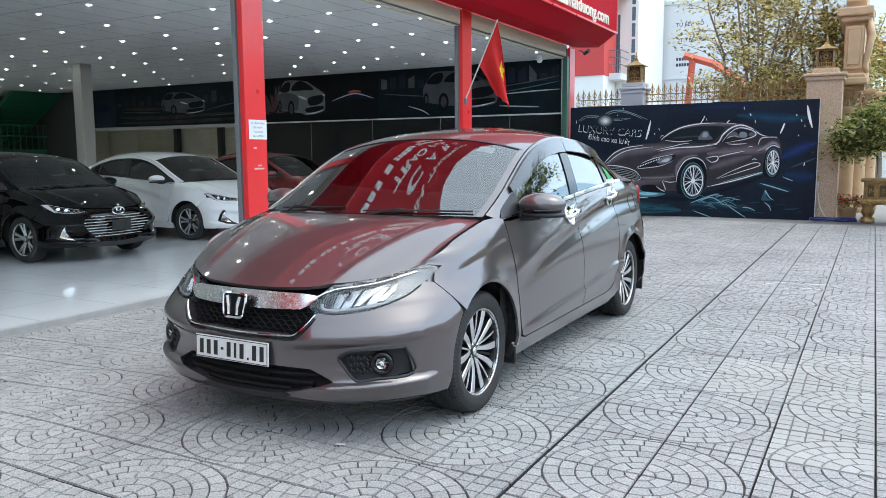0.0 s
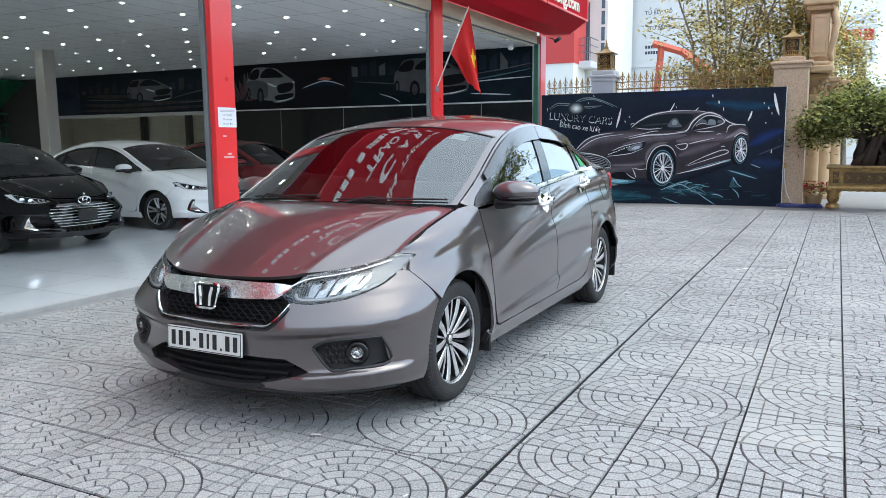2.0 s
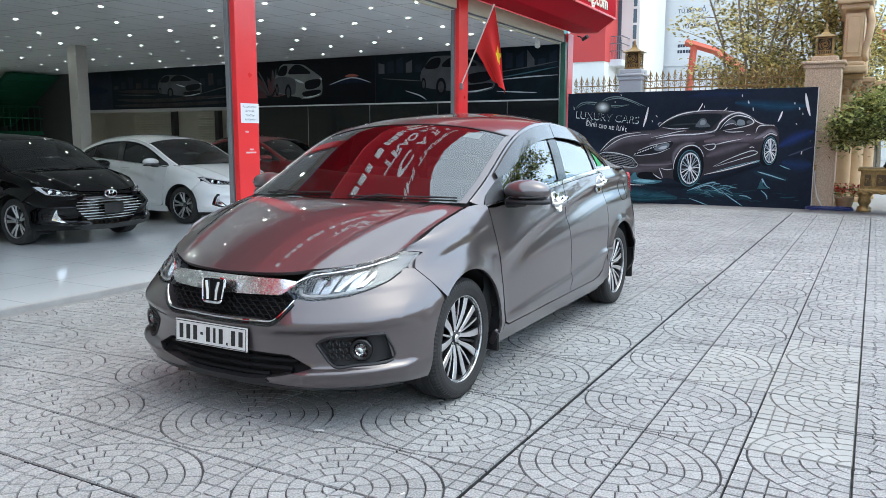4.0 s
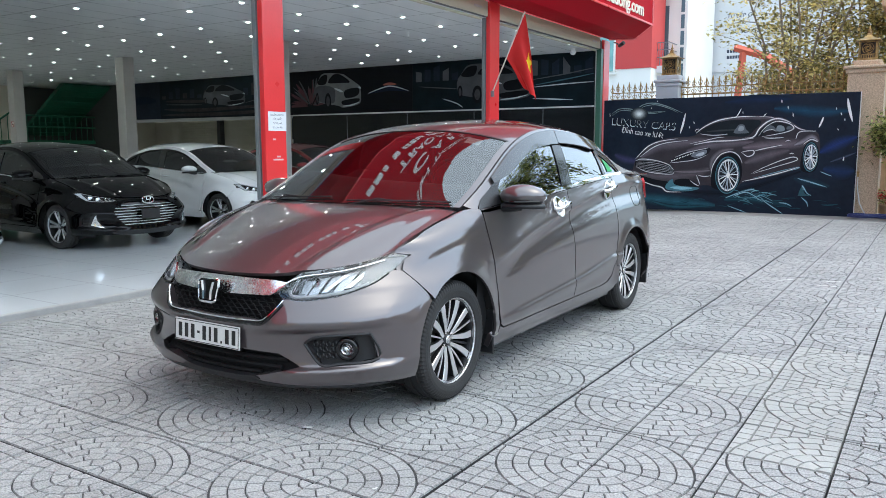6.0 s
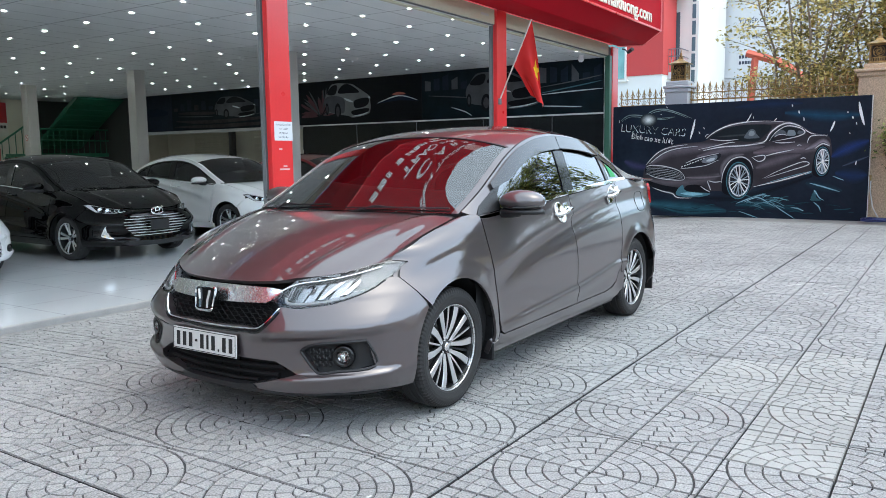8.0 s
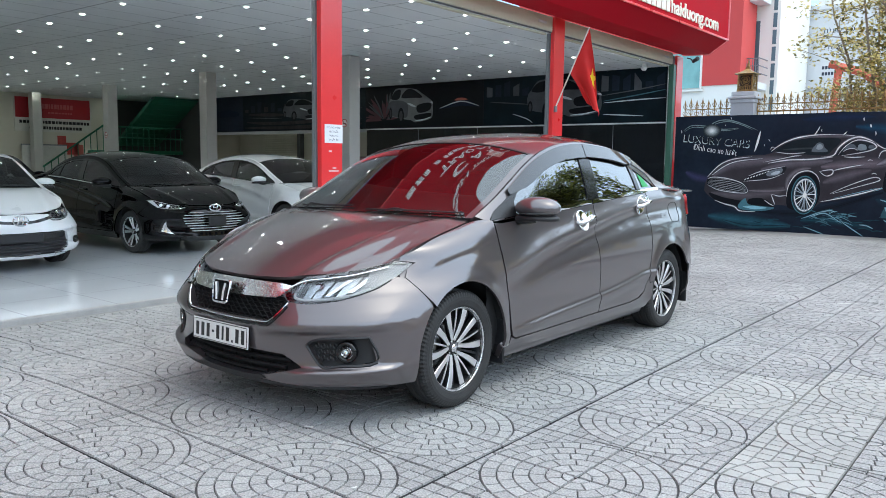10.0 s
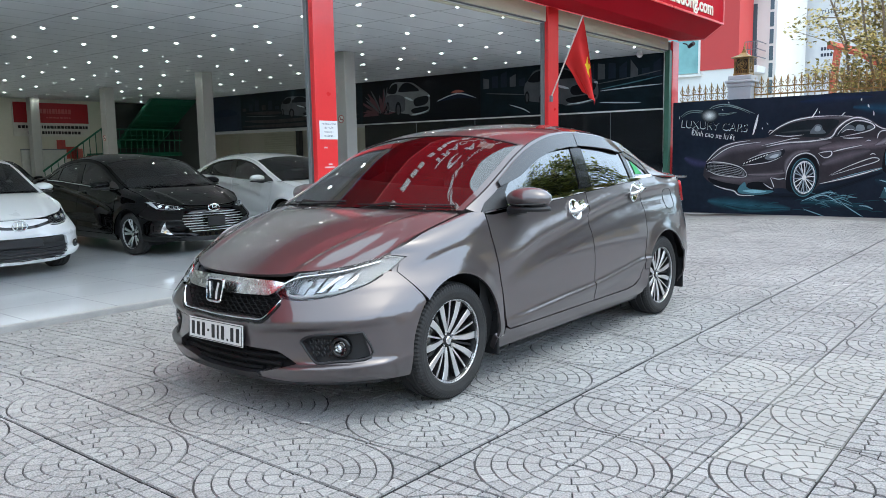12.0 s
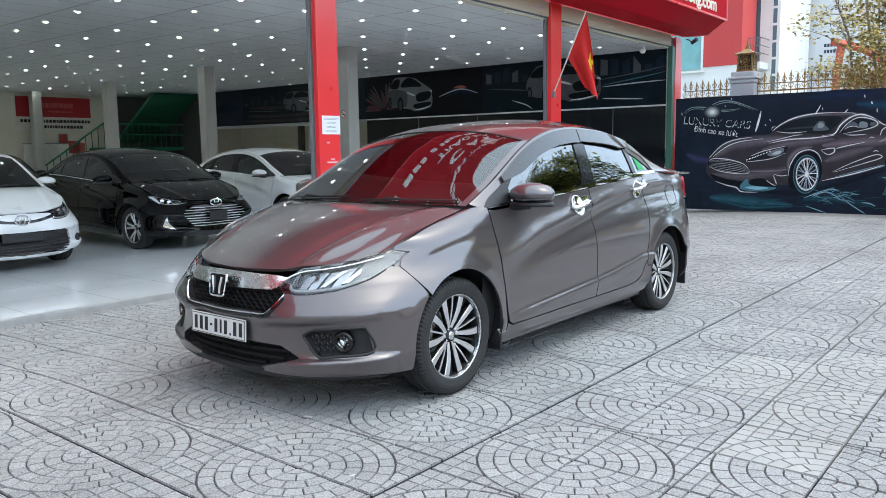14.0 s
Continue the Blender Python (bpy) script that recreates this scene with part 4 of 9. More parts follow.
# back-wall sign
sign = thing("wall_sign", "red and white printed notice board on the back wall", "sign", Matrix.Translation((BACK_X + 0.004, 11.95, 2.12)))
part("panel", boxm(0, 0.03, 0, 2.6, 0, 1.16), mat("sign_white", (0.62, 0.60, 0.55), rough=0.5), sign)
part("red_field", boxm(0.03, 0.034, 0.03, 2.57, 0.46, 1.14), mat("sign_red", (0.36, 0.012, 0.02), rough=0.5), sign)
for z, hgt, m_, a, b in ((0.27, 0.10, BLACK_PLASTIC, 0.15, 2.45), (0.08, 0.10, BLACK_PLASTIC, 0.45, 2.2), (0.78, 0.16, mat("sign_pink", (0.5, 0.1, 0.1), rough=0.5), 0.9, 1.95), (0.62, 0.05, mat("sign_pink", (0.5, 0.1, 0.1), rough=0.5), 1.1, 1.9)):
    y = a
    while y < b:
        w = random.uniform(0.05, 0.12)
        part("lettering_bar", boxm(0.034, 0.037, y, y + w, z, z + hgt), m_, sign)
        y += w + 0.025
# paper notice and no-smoking discs
nt_ = thing("paper_notice", "white paper notice pasted on the red post", "notice", Matrix.Translation((FRONT_X + 0.001, 6.735, 1.455)))
part("sheet", boxm(0, 0.002, 0, 0.285, 0, 0.215), mat("paper", (0.75, 0.77, 0.80), rough=0.7, var=0.04), nt_)
INK = mat("ink_grey", (0.10, 0.10, 0.12), rough=0.7)
for k, (words, y0) in enumerate((("VUI LÒNG KHÔNG", 0.030), ("HÚT THUỐC", 0.070), ("TRONG NHÀ", 0.070), ("XIN CẢM ƠN !", 0.060))):
    me = text_mesh(words, 0.030)
    k_ = (0.285 - 2 * y0) / max(v.co.x for v in me.vertices)
    part("lettering", me, INK, nt_, m=Matrix(((0, 0, 1, 0.0028), (k_, 0, 0, y0), (0, 1, 0, 0.168 - 0.047 * k), (0, 0, 0, 1))))
for y0, z0, w in ((6.80, 1.35, 0.05), (6.80, 1.12, 0.16), (6.86, 1.155, 0.06)):
    solo("tape_scrap", boxm(FRONT_X + 0.0005, FRONT_X + 0.002, y0, y0 + w, z0, z0 + 0.018), mat("scrap", (0.7, 0.45, 0.45), rough=0.6), "torn scrap of paper stuck on red cladding", "scrap", "tape scraps")
for x, y, z in ((-10.22, 11.97, 2.02), (-20.65, 12.42, 1.92)):
    t = thing("no_smoking_sign", "round no-smoking sticker on a grey column", "sign", Matrix.Translation((x, y - 0.152, z)), "no-smoking stickers")
    part("disc", oval(0, 0, 0.085, 0.085, 0.0), mat("sticker_white", (0.7, 0.68, 0.64), rough=0.5), t)
    part("ring", ring2d(0, 0, 0.085, 0.085, 0.8, 0.001, 24), mat("sticker_red", (0.35, 0.05, 0.05), rough=0.5), t)
    part("bar", streak([(-0.05, 0.05), (0, 0), (0.05, -0.05)], 0.018, 0.0015, False), MATS["sticker_red"], t)
    part("pictogram", streak([(-0.045, -0.01), (0, -0.01), (0.045, -0.01)], 0.02, 0.0012, False), BLACK_PLASTIC, t)

# ---------------------------------------------------------------- showroom fittings
GREEN_STEEL = mat("green_stair_paint", (0.008, 0.10, 0.052), rough=0.5, var=0.2, scale=5)
stair = thing("staircase", "green painted steel staircase with a railing", "staircase", Matrix.Translation((-24.2, 12.0, FLOOR_Z)))
# lower flight rises towards +y, landing, upper flight back over it
for k in range(9):
    part("tread", boxm(-1.1, 0.0, 0.25 * k, 0.25 * k + 0.27, 0.17 * (k + 1) - 0.03, 0.17 * (k + 1)), GREEN_STEEL, stair)
part("stringer", prism([(0.0, 0.0), (0.25, 0.0), (2.35, 1.40), (2.35, 1.62), (2.1, 1.62)], 0.05, Matrix.Translation((0.02, 0, 0)) @ Matrix(((0, 0, 1, 0), (1, 0, 0, 0), (0, 1, 0, 0), (0, 0, 0, 1)))), GREEN_STEEL, stair)
part("landing", boxm(-1.6, 0.2, 2.3, 5.0, 1.50, 1.62), GREEN_STEEL, stair)
for k in range(11):
    y = 0.05 + 0.22 * k
    part("baluster", cylm(0.014, 0.014, 0.17 + 0.155 * k, 1.05 + 0.155 * k, 6, Matrix.Translation((0.04, y, 0))), GREEN_STEEL, stair)
part("handrail", tube([(0.04, 0.0, 1.05), (0.04, 2.3, 2.62)], 0.03, 8), GREEN_STEEL, stair)
for k in range(13):
    part("baluster", cylm(0.014, 0.014, 1.62, 2.42, 6, Matrix.Translation((0.22, 2.35 + 0.21 * k, 0))), GREEN_STEEL, stair)
for z in (2.05, 2.42):
    part("handrail", tube([(0.22, 2.3, z), (0.22, 5.0, z)], 0.028, 8), GREEN_STEEL, stair)
for k in range(10):
    part("upper_tread", boxm(-1.55 + 0.28 * k, -1.25 + 0.28 * k, 3.3, 4.9, 1.90 + 0.165 * k, 1.96 + 0.165 * k), GREEN_STEEL, stair)
part("flight_soffit", prism([(-1.6, 1.80), (-1.45, 1.80), (1.3, 3.42), (1.05, 3.42)], 1.7, Matrix.Translation((0, 4.95, 0)) @ pose(0, 0, 0, 90, 0, 0)), GREEN_STEEL, stair, "green sloping soffit")
part("under_panel", boxm(-1.7, -1.62, 2.3, 5.0, 0.0, 1.5), mat("panel_dark", (0.02, 0.03, 0.028), rough=0.5), stair)
cb = thing("cabinet", "low dark display cabinet against the back wall", "cabinet", Matrix.Translation((BACK_X + 0.02, 8.9, FLOOR_Z)))
part("body", boxm(0, 0.5, 0, 1.1, 0, 1.6, bevel=0.01), mat("cabinet_brown", (0.10, 0.075, 0.05), rough=0.5, var=0.2), cb)
part("door", boxm(0.5, 0.52, 0.03, 0.54, 0.05, 1.55), mat("cabinet_brown", (0.1, 0.1, 0.1)), cb)
part("door", boxm(0.5, 0.52, 0.56, 1.07, 0.05, 1.55), MATS["cabinet_brown"], cb)
pc = thing("partition", "white half-height office partition", "partition", Matrix.Translation((BACK_X + 0.3, 12.0, FLOOR_Z)))
part("panel", boxm(0, 0.06, 0, 1.5, 0, 1.75, bevel=0.004), mat("partition_white", (0.55, 0.55, 0.52), rough=0.5), pc)
part("top_rail", boxm(-0.01, 0.07, 0, 1.5, 1.75, 1.79), STEEL, pc)
for y, z, w_, h_, c in ((13.55, 1.55, 0.55, 0.42, (0.42, 0.05, 0.04)), (13.35, 1.80, 0.3, 0.4, (0.40, 0.06, 0.05)), (13.9, 1.4, 0.35, 0.5, (0.45, 0.12, 0.1))):
    solo("poster", boxm(BACK_X + 0.002, BACK_X + 0.01, y, y + w_, z - 0.2, z - 0.2 + h_), mat("poster_%d" % int(y * 100), c, rough=0.6, var=0.4, scale=12), "small red printed poster on the back wall", "poster", "posters")
# far room: framed car picture, shelf, gilt figure stand
fr_ = thing("picture_board", "dark printed board with car pictures in the far room", "picture", Matrix.Translation((-18.4, WALL_Y + 3.95, 1.55)))
part("board", boxm(0, 3.4, 0, 0.03, 0, 0.95), PRINT_BASE, fr_)
part("lower_frame", boxm(0, 3.4, -0.02, 0.03, -0.08, 0.0), mat("frame_white", (0.7, 0.7, 0.66), rough=0.5), fr_)
small_car(fr_, 0.5, 1.5, 0.2, 0.75, PRINT_BODY)
small_car(fr_, 1.9, 2.9, 0.2, 0.75, PRINT_GREY)
part("dark_screen", boxm(0.1, 3.3, -0.01, 0.02, -1.55, -0.1), PRINT_DARK, fr_)
sh = thing("altar_stand", "small gilt stand with ornaments in the far room", "stand", Matrix.Translation((-15.6, WALL_Y + 3.2, FLOOR_Z)))
part("table", boxm(-0.4, 0.4, -0.25, 0.25, 0.7, 0.76, bevel=0.01), mat("altar_wood", (0.16, 0.06, 0.03), rough=0.4), sh)
for x in (-0.35, 0.35):
    for y in (-0.2, 0.2):
        part("leg", boxm(x - 0.03, x + 0.03, y - 0.03, y + 0.03, 0, 0.7), MATS["altar_wood"], sh)
part("urn", lathe([(0.0, 0.76), (0.10, 0.76), (0.16, 0.9), (0.12, 1.02), (0.15, 1.06), (0.0, 1.05)], 20), mat("urn_orange", (0.6, 0.25, 0.05), rough=0.4), sh, "", True)
part("backplate", lathe([(0.0, 0.76), (0.22, 0.76), (0.25, 1.2), (0.12, 1.45), (0.0, 1.5)], 4, None, Matrix.Translation((0, 0.18, 0))), MATS["urn_orange"], sh)
for x in (-22.0, -19.8):
    solo("far_room_post", boxm(x, x + 0.18, WALL_Y + 3.7, WALL_Y + 3.9, FLOOR_Z, 3.0), mat("post_dark", (0.05, 0.05, 0.05), rough=0.5), "dark post between the shutters", "post", "far room posts")
# ceiling cameras
for x, y, z in ((-5.75, 16.3, CEIL_Z),):
    cc = thing("dome_camera", "white dome camera under the ceiling edge", "camera", Matrix.Translation((x, y, z)))
    part("mount", cylm(0.05, 0.05, -0.06, 0.0, 16), RING_W, cc)
    part("dome", lathe([(0.0, -0.15), (0.04, -0.14), (0.065, -0.10), (0.06, -0.06), (0.0, -0.06)], 18), RING_W, cc, "", True)
bc = thing("bullet_camera", "black bullet camera under the fascia corner", "camera", Matrix.Translation((-5.12, 17.42, 3.50)))
part("body", cylm(0.04, 0.045, 0.0, 0.16, 14, pose(0, 0, 0, 70, 0, 60)), BLACK_PLASTIC, bc)
part("arm", tube([(0, 0, 0), (-0.05, -0.02, 0.06), (-0.12, -0.04, 0.08)], 0.015, 6), BLACK_PLASTIC, bc)

# ---------------------------------------------------------------- saloon car: surfaces (x across, y from nose to tail, z up)
VM = 0.856
nose_back = curve((0.15, 0.105), (0.19, 0.075), (0.24, 0.062), (0.30, 0.066), (0.36, 0.070), (0.42, 0.066), (0.48, 0.058), (0.55, 0.062), (0.62, 0.078), (0.68, 0.108), (0.72, 0.150), (0.78, 0.21))
nose_depth = curve((0.17, 0.56), (0.30, 0.50), (0.45, 0.53), (0.55, 0.62), (0.62, 0.72), (0.70, 0.83), (0.78, 0.83))
side_tuck = curve((0.15, -0.060), (0.20, -0.036), (0.25, -0.014), (0.32, 0.0), (0.50, 0.0), (0.62, -0.003), (0.72, -0.012), (0.80, -0.026), (0.88, -0.043), (0.95, -0.056), (1.06, -0.078))
belt = curve((1.05, 0.925), (1.30, 0.938), (1.75, 0.965), (2.36, 1.008), (3.03, 1.050), (3.45, 1.066), (4.0, 1.05))
rail_z = curve((1.08, 0.952), (1.30, 1.055), (1.47, 1.145), (1.66, 1.245), (1.86, 1.322), (2.08, 1.368), (2.31, 1.385), (2.70, 1.368), (3.0, 1.325), (3.2, 1.275), (3.47, 1.180), (3.75, 1.090), (3.97, 1.052))
rail_x = curve((1.08, 0.735), (1.30, 0.722), (1.47, 0.706), (1.86, 0.672), (2.31, 0.652), (2.90, 0.640), (3.2, 0.636), (3.47, 0.640), (3.75, 0.655), (3.97, 0.665))
mid_z = curve((1.08, 0.958), (1.24, 1.066), (1.42, 1.185), (1.60, 1.295), (1.76, 1.372), (2.0, 1.425), (2.5, 1.462), (2.9, 1.452), (3.3, 1.385), (3.6, 1.265), (3.97, 1.065))
bow = curve((1.08, 0.125), (1.40, 0.07), (1.76, 0.025), (2.1, 0.0), (3.0, 0.0), (3.4, -0.04), (3.97, -0.09))
crease = curve((1.25, 0.655), (1.36, 0.685), (1.68, 0.775), (2.3, 0.875), (2.68, 0.935), (3.14, 0.985), (3.7, 1.0), (4.1, 0.98))
low_crease = curve((1.35, 0.33), (1.8, 0.36), (2.4, 0.40), (3.0, 0.47))
hood_edge_x = curve((0.44, 0.680), (0.52, 0.700), (0.65, 0.712), (0.85, 0.718), (1.05, 0.722), (1.2, 0.735))
hood_edge_z = curve((0.44, 0.752), (0.52, 0.782), (0.65, 0.835), (0.80, 0.880), (0.95, 0.915), (1.08, 0.942), (1.2, 0.952))
hood_front_z = curve((0.0, 0.688), (0.25, 0.694), (0.45, 0.712), (0.60, 0.738), (0.70, 0.776))
deck_edge_z = curve((3.4, 1.066), (3.9, 1.052), (4.2, 1.040), (4.40, 1.01))
ARCH_F, ARCH_R, ARCH_RAD, AXLE_Z = 0.865, 3.465, 0.352, 0.303


shoulder = curve((0.425, 0.0), (0.448, 0.004), (0.470, 0.024), (0.484, 0.034), (0.498, 0.036), (0.520, 0.029), (0.560, 0.012), (0.605, 0.0))
blade = curve((0.195, 0.002), (0.214, 0.022), (0.262, 0.036), (0.278, 0.042), (0.286, 0.040), (0.294, 0.022), (0.306, 0.004), (0.32, 0.0))


def section(z):
    return 1 + side_tuck(z) / VM


def nose(phi, z):
    """Front face, by the angle round the plan and the height."""
    d = nose_depth(z)
    s = max(0.0, math.sin(phi)) ** (1 / 1.2)
    x = VM * s
    k0 = min(1.0, max(0.0, (x - 0.20) / 0.16)) * min(1.0, max(0.0, (0.835 - x) / 0.05))
    k1 = min(1.0, max(0.0, (x - 0.26) / 0.20)) * min(1.0, max(0.0, (0.845 - x) / 0.03))
    brow = k0 * shoulder(z - 0.09 * (x - 0.55)) + k1 * blade(z - 0.07 * (x - 0.60))
    return Vector((x * section(z), nose_back(z) + d * (1 - math.cos(phi)) - brow, z))


def phi_of(x):
    return math.asin(min(1.0, (max(0.0, x) / VM) ** 1.2))


def flank_x(u, z):
    """Half width of the body side."""
    d, b = nose_depth(z), nose_back(z)
    w = VM
    if u < b + d:
        w = VM * max(0.0, 1 - ((b + d - u) / d) ** 2) ** (1 / 2.4)
    ru = 4.43 - tail_back(z) - 0.68
    if u > ru:
        w = VM * max(0.0, 1 - ((u - ru) / 0.68) ** 2) ** (1 / 2.7)
    w *= section(z)
    if 1.2 < u < 4.2:
        k = min(1.0, (u - 1.2) / 0.35) * min(1.0, (4.2 - u) / 0.5)
        s = z - crease(u)
        w += k * (0.019 * math.exp(-(s / 0.060) ** 2) if s > 0 else 0.019 * math.exp(-(s / 0.015) ** 2))
        w -= k * 0.012 * math.exp(-((s + 0.085) / 0.055) ** 2)
        s = z - low_crease(u)
        w += k * (0.015 * math.exp(-(s / 0.016) ** 2) if s > 0 else 0.015 * math.exp(-(s / 0.055) ** 2))
    for a in (ARCH_F, ARCH_R):
        r = math.hypot(u - a, z - AXLE_Z)
        if z > AXLE_Z - 0.05:
            w += 0.014 * math.exp(-((r - ARCH_RAD) / 0.050) ** 2)
    return w


tail_back = curve((0.2, 0.06), (0.30, 0.02), (0.45, 0.0), (0.60, 0.01), (0.80, 0.05), (0.95, 0.04), (1.06, 0.09))


def flank(u, z):
    """Body side, rolled over to the bonnet or boot edge at the top."""
    if u < 1.2:
        ze, xe, drop = hood_edge_z(u), hood_edge_x(u), 0.12
    elif u > 3.4:
        ze, xe, drop = deck_edge_z(u), 0.665, 0.10
        if u > 4.1:
            xe = min(xe, flank_x(u, ze - drop) - 0.03)
    else:
        return Vector((flank_x(u, z), u, z))
    k = 1.0
    if u < 1.2:
        k = min(1.0, max(0.0, (1.2 - u) / 0.12)) * min(1.0, max(0.0, (u - 0.55) / 0.18))
    elif u > 3.4:
        k = min(1.0, (u - 3.4) / 0.3)
    x0 = flank_x(u, z)
    z1 = ze - drop
    if z > z1:
        wz = flank_x(u, z1)
        s = min(1.0, (z - z1) / drop)
        xr = xe + (wz - xe) * math.sqrt(max(0.0, 1 - s * s))
        x0 = x0 + (xr - x0) * k
    return Vector((x0, u, z))


def cabin_side(u, z):
    b, t = belt(u), rail_z(u)
    s = max(0.0, (z - b) / max(0.03, t - b))
    xb = flank_x(u, b) - 0.010
    xt = rail_x(u)
    return Vector((xb + (xt - xb) * s + 0.012 * s * (1 - s) * 4 * min(1.0, (t - b) / 0.3), u, z))


def cabin_top(u, q):
    x = rail_x(u) * q
    c = 1 - abs(q) ** 2.4
    return Vector((x, u - bow(u) * (1 - q * q), rail_z(u) + (mid_z(u) - rail_z(u)) * c))


def bonnet(q, b):
    """q across from -1 to 1, b from the front edge back."""
    a = abs(q)
    edge = hood_edge_x(0.49 + 0.575 * b)
    x = edge * a
    zf = hood_front_z(x)
    f = nose(phi_of(x / section(zf)), zf)
    ur = 1.055 - 0.105 * (1 - (x / 0.72) ** 2)
    u = f.y + (ur - f.y) * b
    zr = 0.958 - 0.020 * (x / 0.72) ** 2
    rise = 1 - (1 - b) ** 1.55
    z = zf + (zr - zf) * rise
    c = 0.40 + 0.20 * b
    e = x - c
    z += 0.017 * math.exp(-(e / (0.075 if e > 0 else 0.030)) ** 2) * min(1, 0.25 + b * 4) * (1 - 0.65 * b)
    z += 0.006 * (1 - min(1.0, x / 0.4) ** 2) * math.sin(math.pi * min(1, b * 1.1))
    if a > 0.86:
        k = (a - 0.86) / 0.14
        z += (hood_edge_z(u) - z) * min(1.0, k * k)
    return Vector((x if q >= 0 else -x, u, z))


def to_phi(poly):
    return [(phi_of(x), z) for x, z in poly]


def arc(cy, cz, r, a0, a1, n):
    return [(cy + r * math.cos(radians(a0 + (a1 - a0) * i / n)), cz + r * math.sin(radians(a0 + (a1 - a0) * i / n))) for i in range(n + 1)]


def both(name, make, material, parent, label="", smooth=True):
    """The same panel on both sides of the car."""
    a = part(name, make(), material, parent, label, smooth)
    b = part(name, flip_x(make()), material, parent, label, smooth)
    return a, b


def line_pts(fn, xs):
    return [(x, fn(x)) for x in xs]


def span(a, b, n):
    return [a + (b - a) * i / n for i in range(n + 1)]


# outlines on the nose (x, z)
HEADLAMP = [(0.335, 0.630), (0.385, 0.590), (0.47, 0.585), (0.60, 0.605), (0.685, 0.645), (0.733, 0.712), (0.752, 0.764), (0.70, 0.776), (0.60, 0.7375), (0.50, 0.7175), (0.42, 0.7045)]
GRILLE = [(0.0, 0.492), (0.29, 0.500), (0.33, 0.515), (0.375, 0.575), (0.385, 0.590), (0.335, 0.630), (0.36, 0.648), (0.34, 0.668), (0.20, 0.672), (0.0, 0.674)]
INTAKE = [(0.0, 0.219), (0.16, 0.220), (0.24, 0.228), (0.470, 0.294), (0.36, 0.345), (0.0, 0.350)]
FOG = [(0.485, 0.400), (0.52, 0.424), (0.58, 0.436), (0.715, 0.444), (0.737, 0.434), (0.760, 0.330), (0.64, 0.312), (0.555, 0.308)]


def front_end_line(z):
    """Where the bumper ends at the wheel arch or at the wing."""
    if z < AXLE_Z + ARCH_RAD * 0.75:
        return ARCH_F - math.sqrt(max(0.0, ARCH_RAD ** 2 - (z - AXLE_Z) ** 2))
    return 0.615 - (z - 0.567) * 0.66


def phi_end(z):
    return math.acos(max(-1.0, 1 - (front_end_line(z) - nose_back(z)) / nose_depth(z)))


def bumper_outline():
    zs = span(0.208, 0.698, 27)
    right = [(phi_end(z), z) for z in zs]
    top = [(phi_of(0.725), 0.706), (phi_of(0.60), 0.66), (phi_of(0.36), 0.66), (phi_of(0.34), 0.668), (phi_of(0.20), 0.672)]
    return [(0.0, 0.208)] + right + top + [(0.0, 0.674)]


def wheel_mesh_tyre(r=0.303, w=0.188, rim=0.207):
    h = w / 2
    prof = [(rim, -h * 0.86), (rim + 0.012, -h * 0.94), (rim + 0.04, -h * 1.0), (r - 0.035, -h * 0.99), (r - 0.012, -h * 0.90), (r - 0.003, -h * 0.78)]
    for g in (-0.52, 0.0, 0.52):
        prof += [(r, h * (g - 0.10)), (r - 0.007, h * (g - 0.07)), (r - 0.007, h * (g + 0.07)), (r, h * (g + 0.10))]
    prof += [(a, -b) for a, b in prof[5::-1]]
    bm = bmesh.new()
    n = 176
    rings = []
    for k, (a, z) in enumerate(prof):
        ring = []
        for i in range(n):
            cut = 0.0055 if (i % 2 == 0 and abs(z) > h * 0.6 and a > r - 0.02) else 0.0
            t = 2 * math.pi * (i + 0.5 * (z / h)) / n
            ring.append(bm.verts.new(((a - cut) * math.cos(t), (a - cut) * math.sin(t), z)))
        rings.append(ring)
    for a, b in zip(rings, rings[1:]):
        for i in range(n):
            bm.faces.new((a[i], a[(i + 1) % n], b[(i + 1) % n], b[i]))
    return bm


def spoke(r0, r1, w0, w1, zc0, zc1, t0, t1):
    """A tapered spoke with a bright face and dark sides, along x."""
    bm = bmesh.new()
    n = 4
    rows = []
    for i in range(n + 1):
        s = i / n
        r = r0 + (r1 - r0) * s
        w = w0 + (w1 - w0) * s
        z = zc0 + (zc1 - zc0) * s + 0.006 * math.sin(math.pi * s)
        y = t0 + (t1 - t0) * s
        rows.append([bm.verts.new(p) for p in ((r, y - w * 0.75, z - 0.03), (r, y - w, z - 0.004), (r, y - w * 0.86, z), (r, y + w * 0.86, z), (r, y + w, z - 0.004), (r, y + w * 0.75, z - 0.03))])
    for a, b in zip(rows, rows[1:]):
        for k in range(5):
            f = bm.faces.new((a[k], b[k], b[k + 1], a[k + 1]))
            f.material_index = 0 if k in (1, 2, 3) else 1
    bm.faces.new(rows[0])
    bm.faces.new(rows[-1][::-1])
    return bm


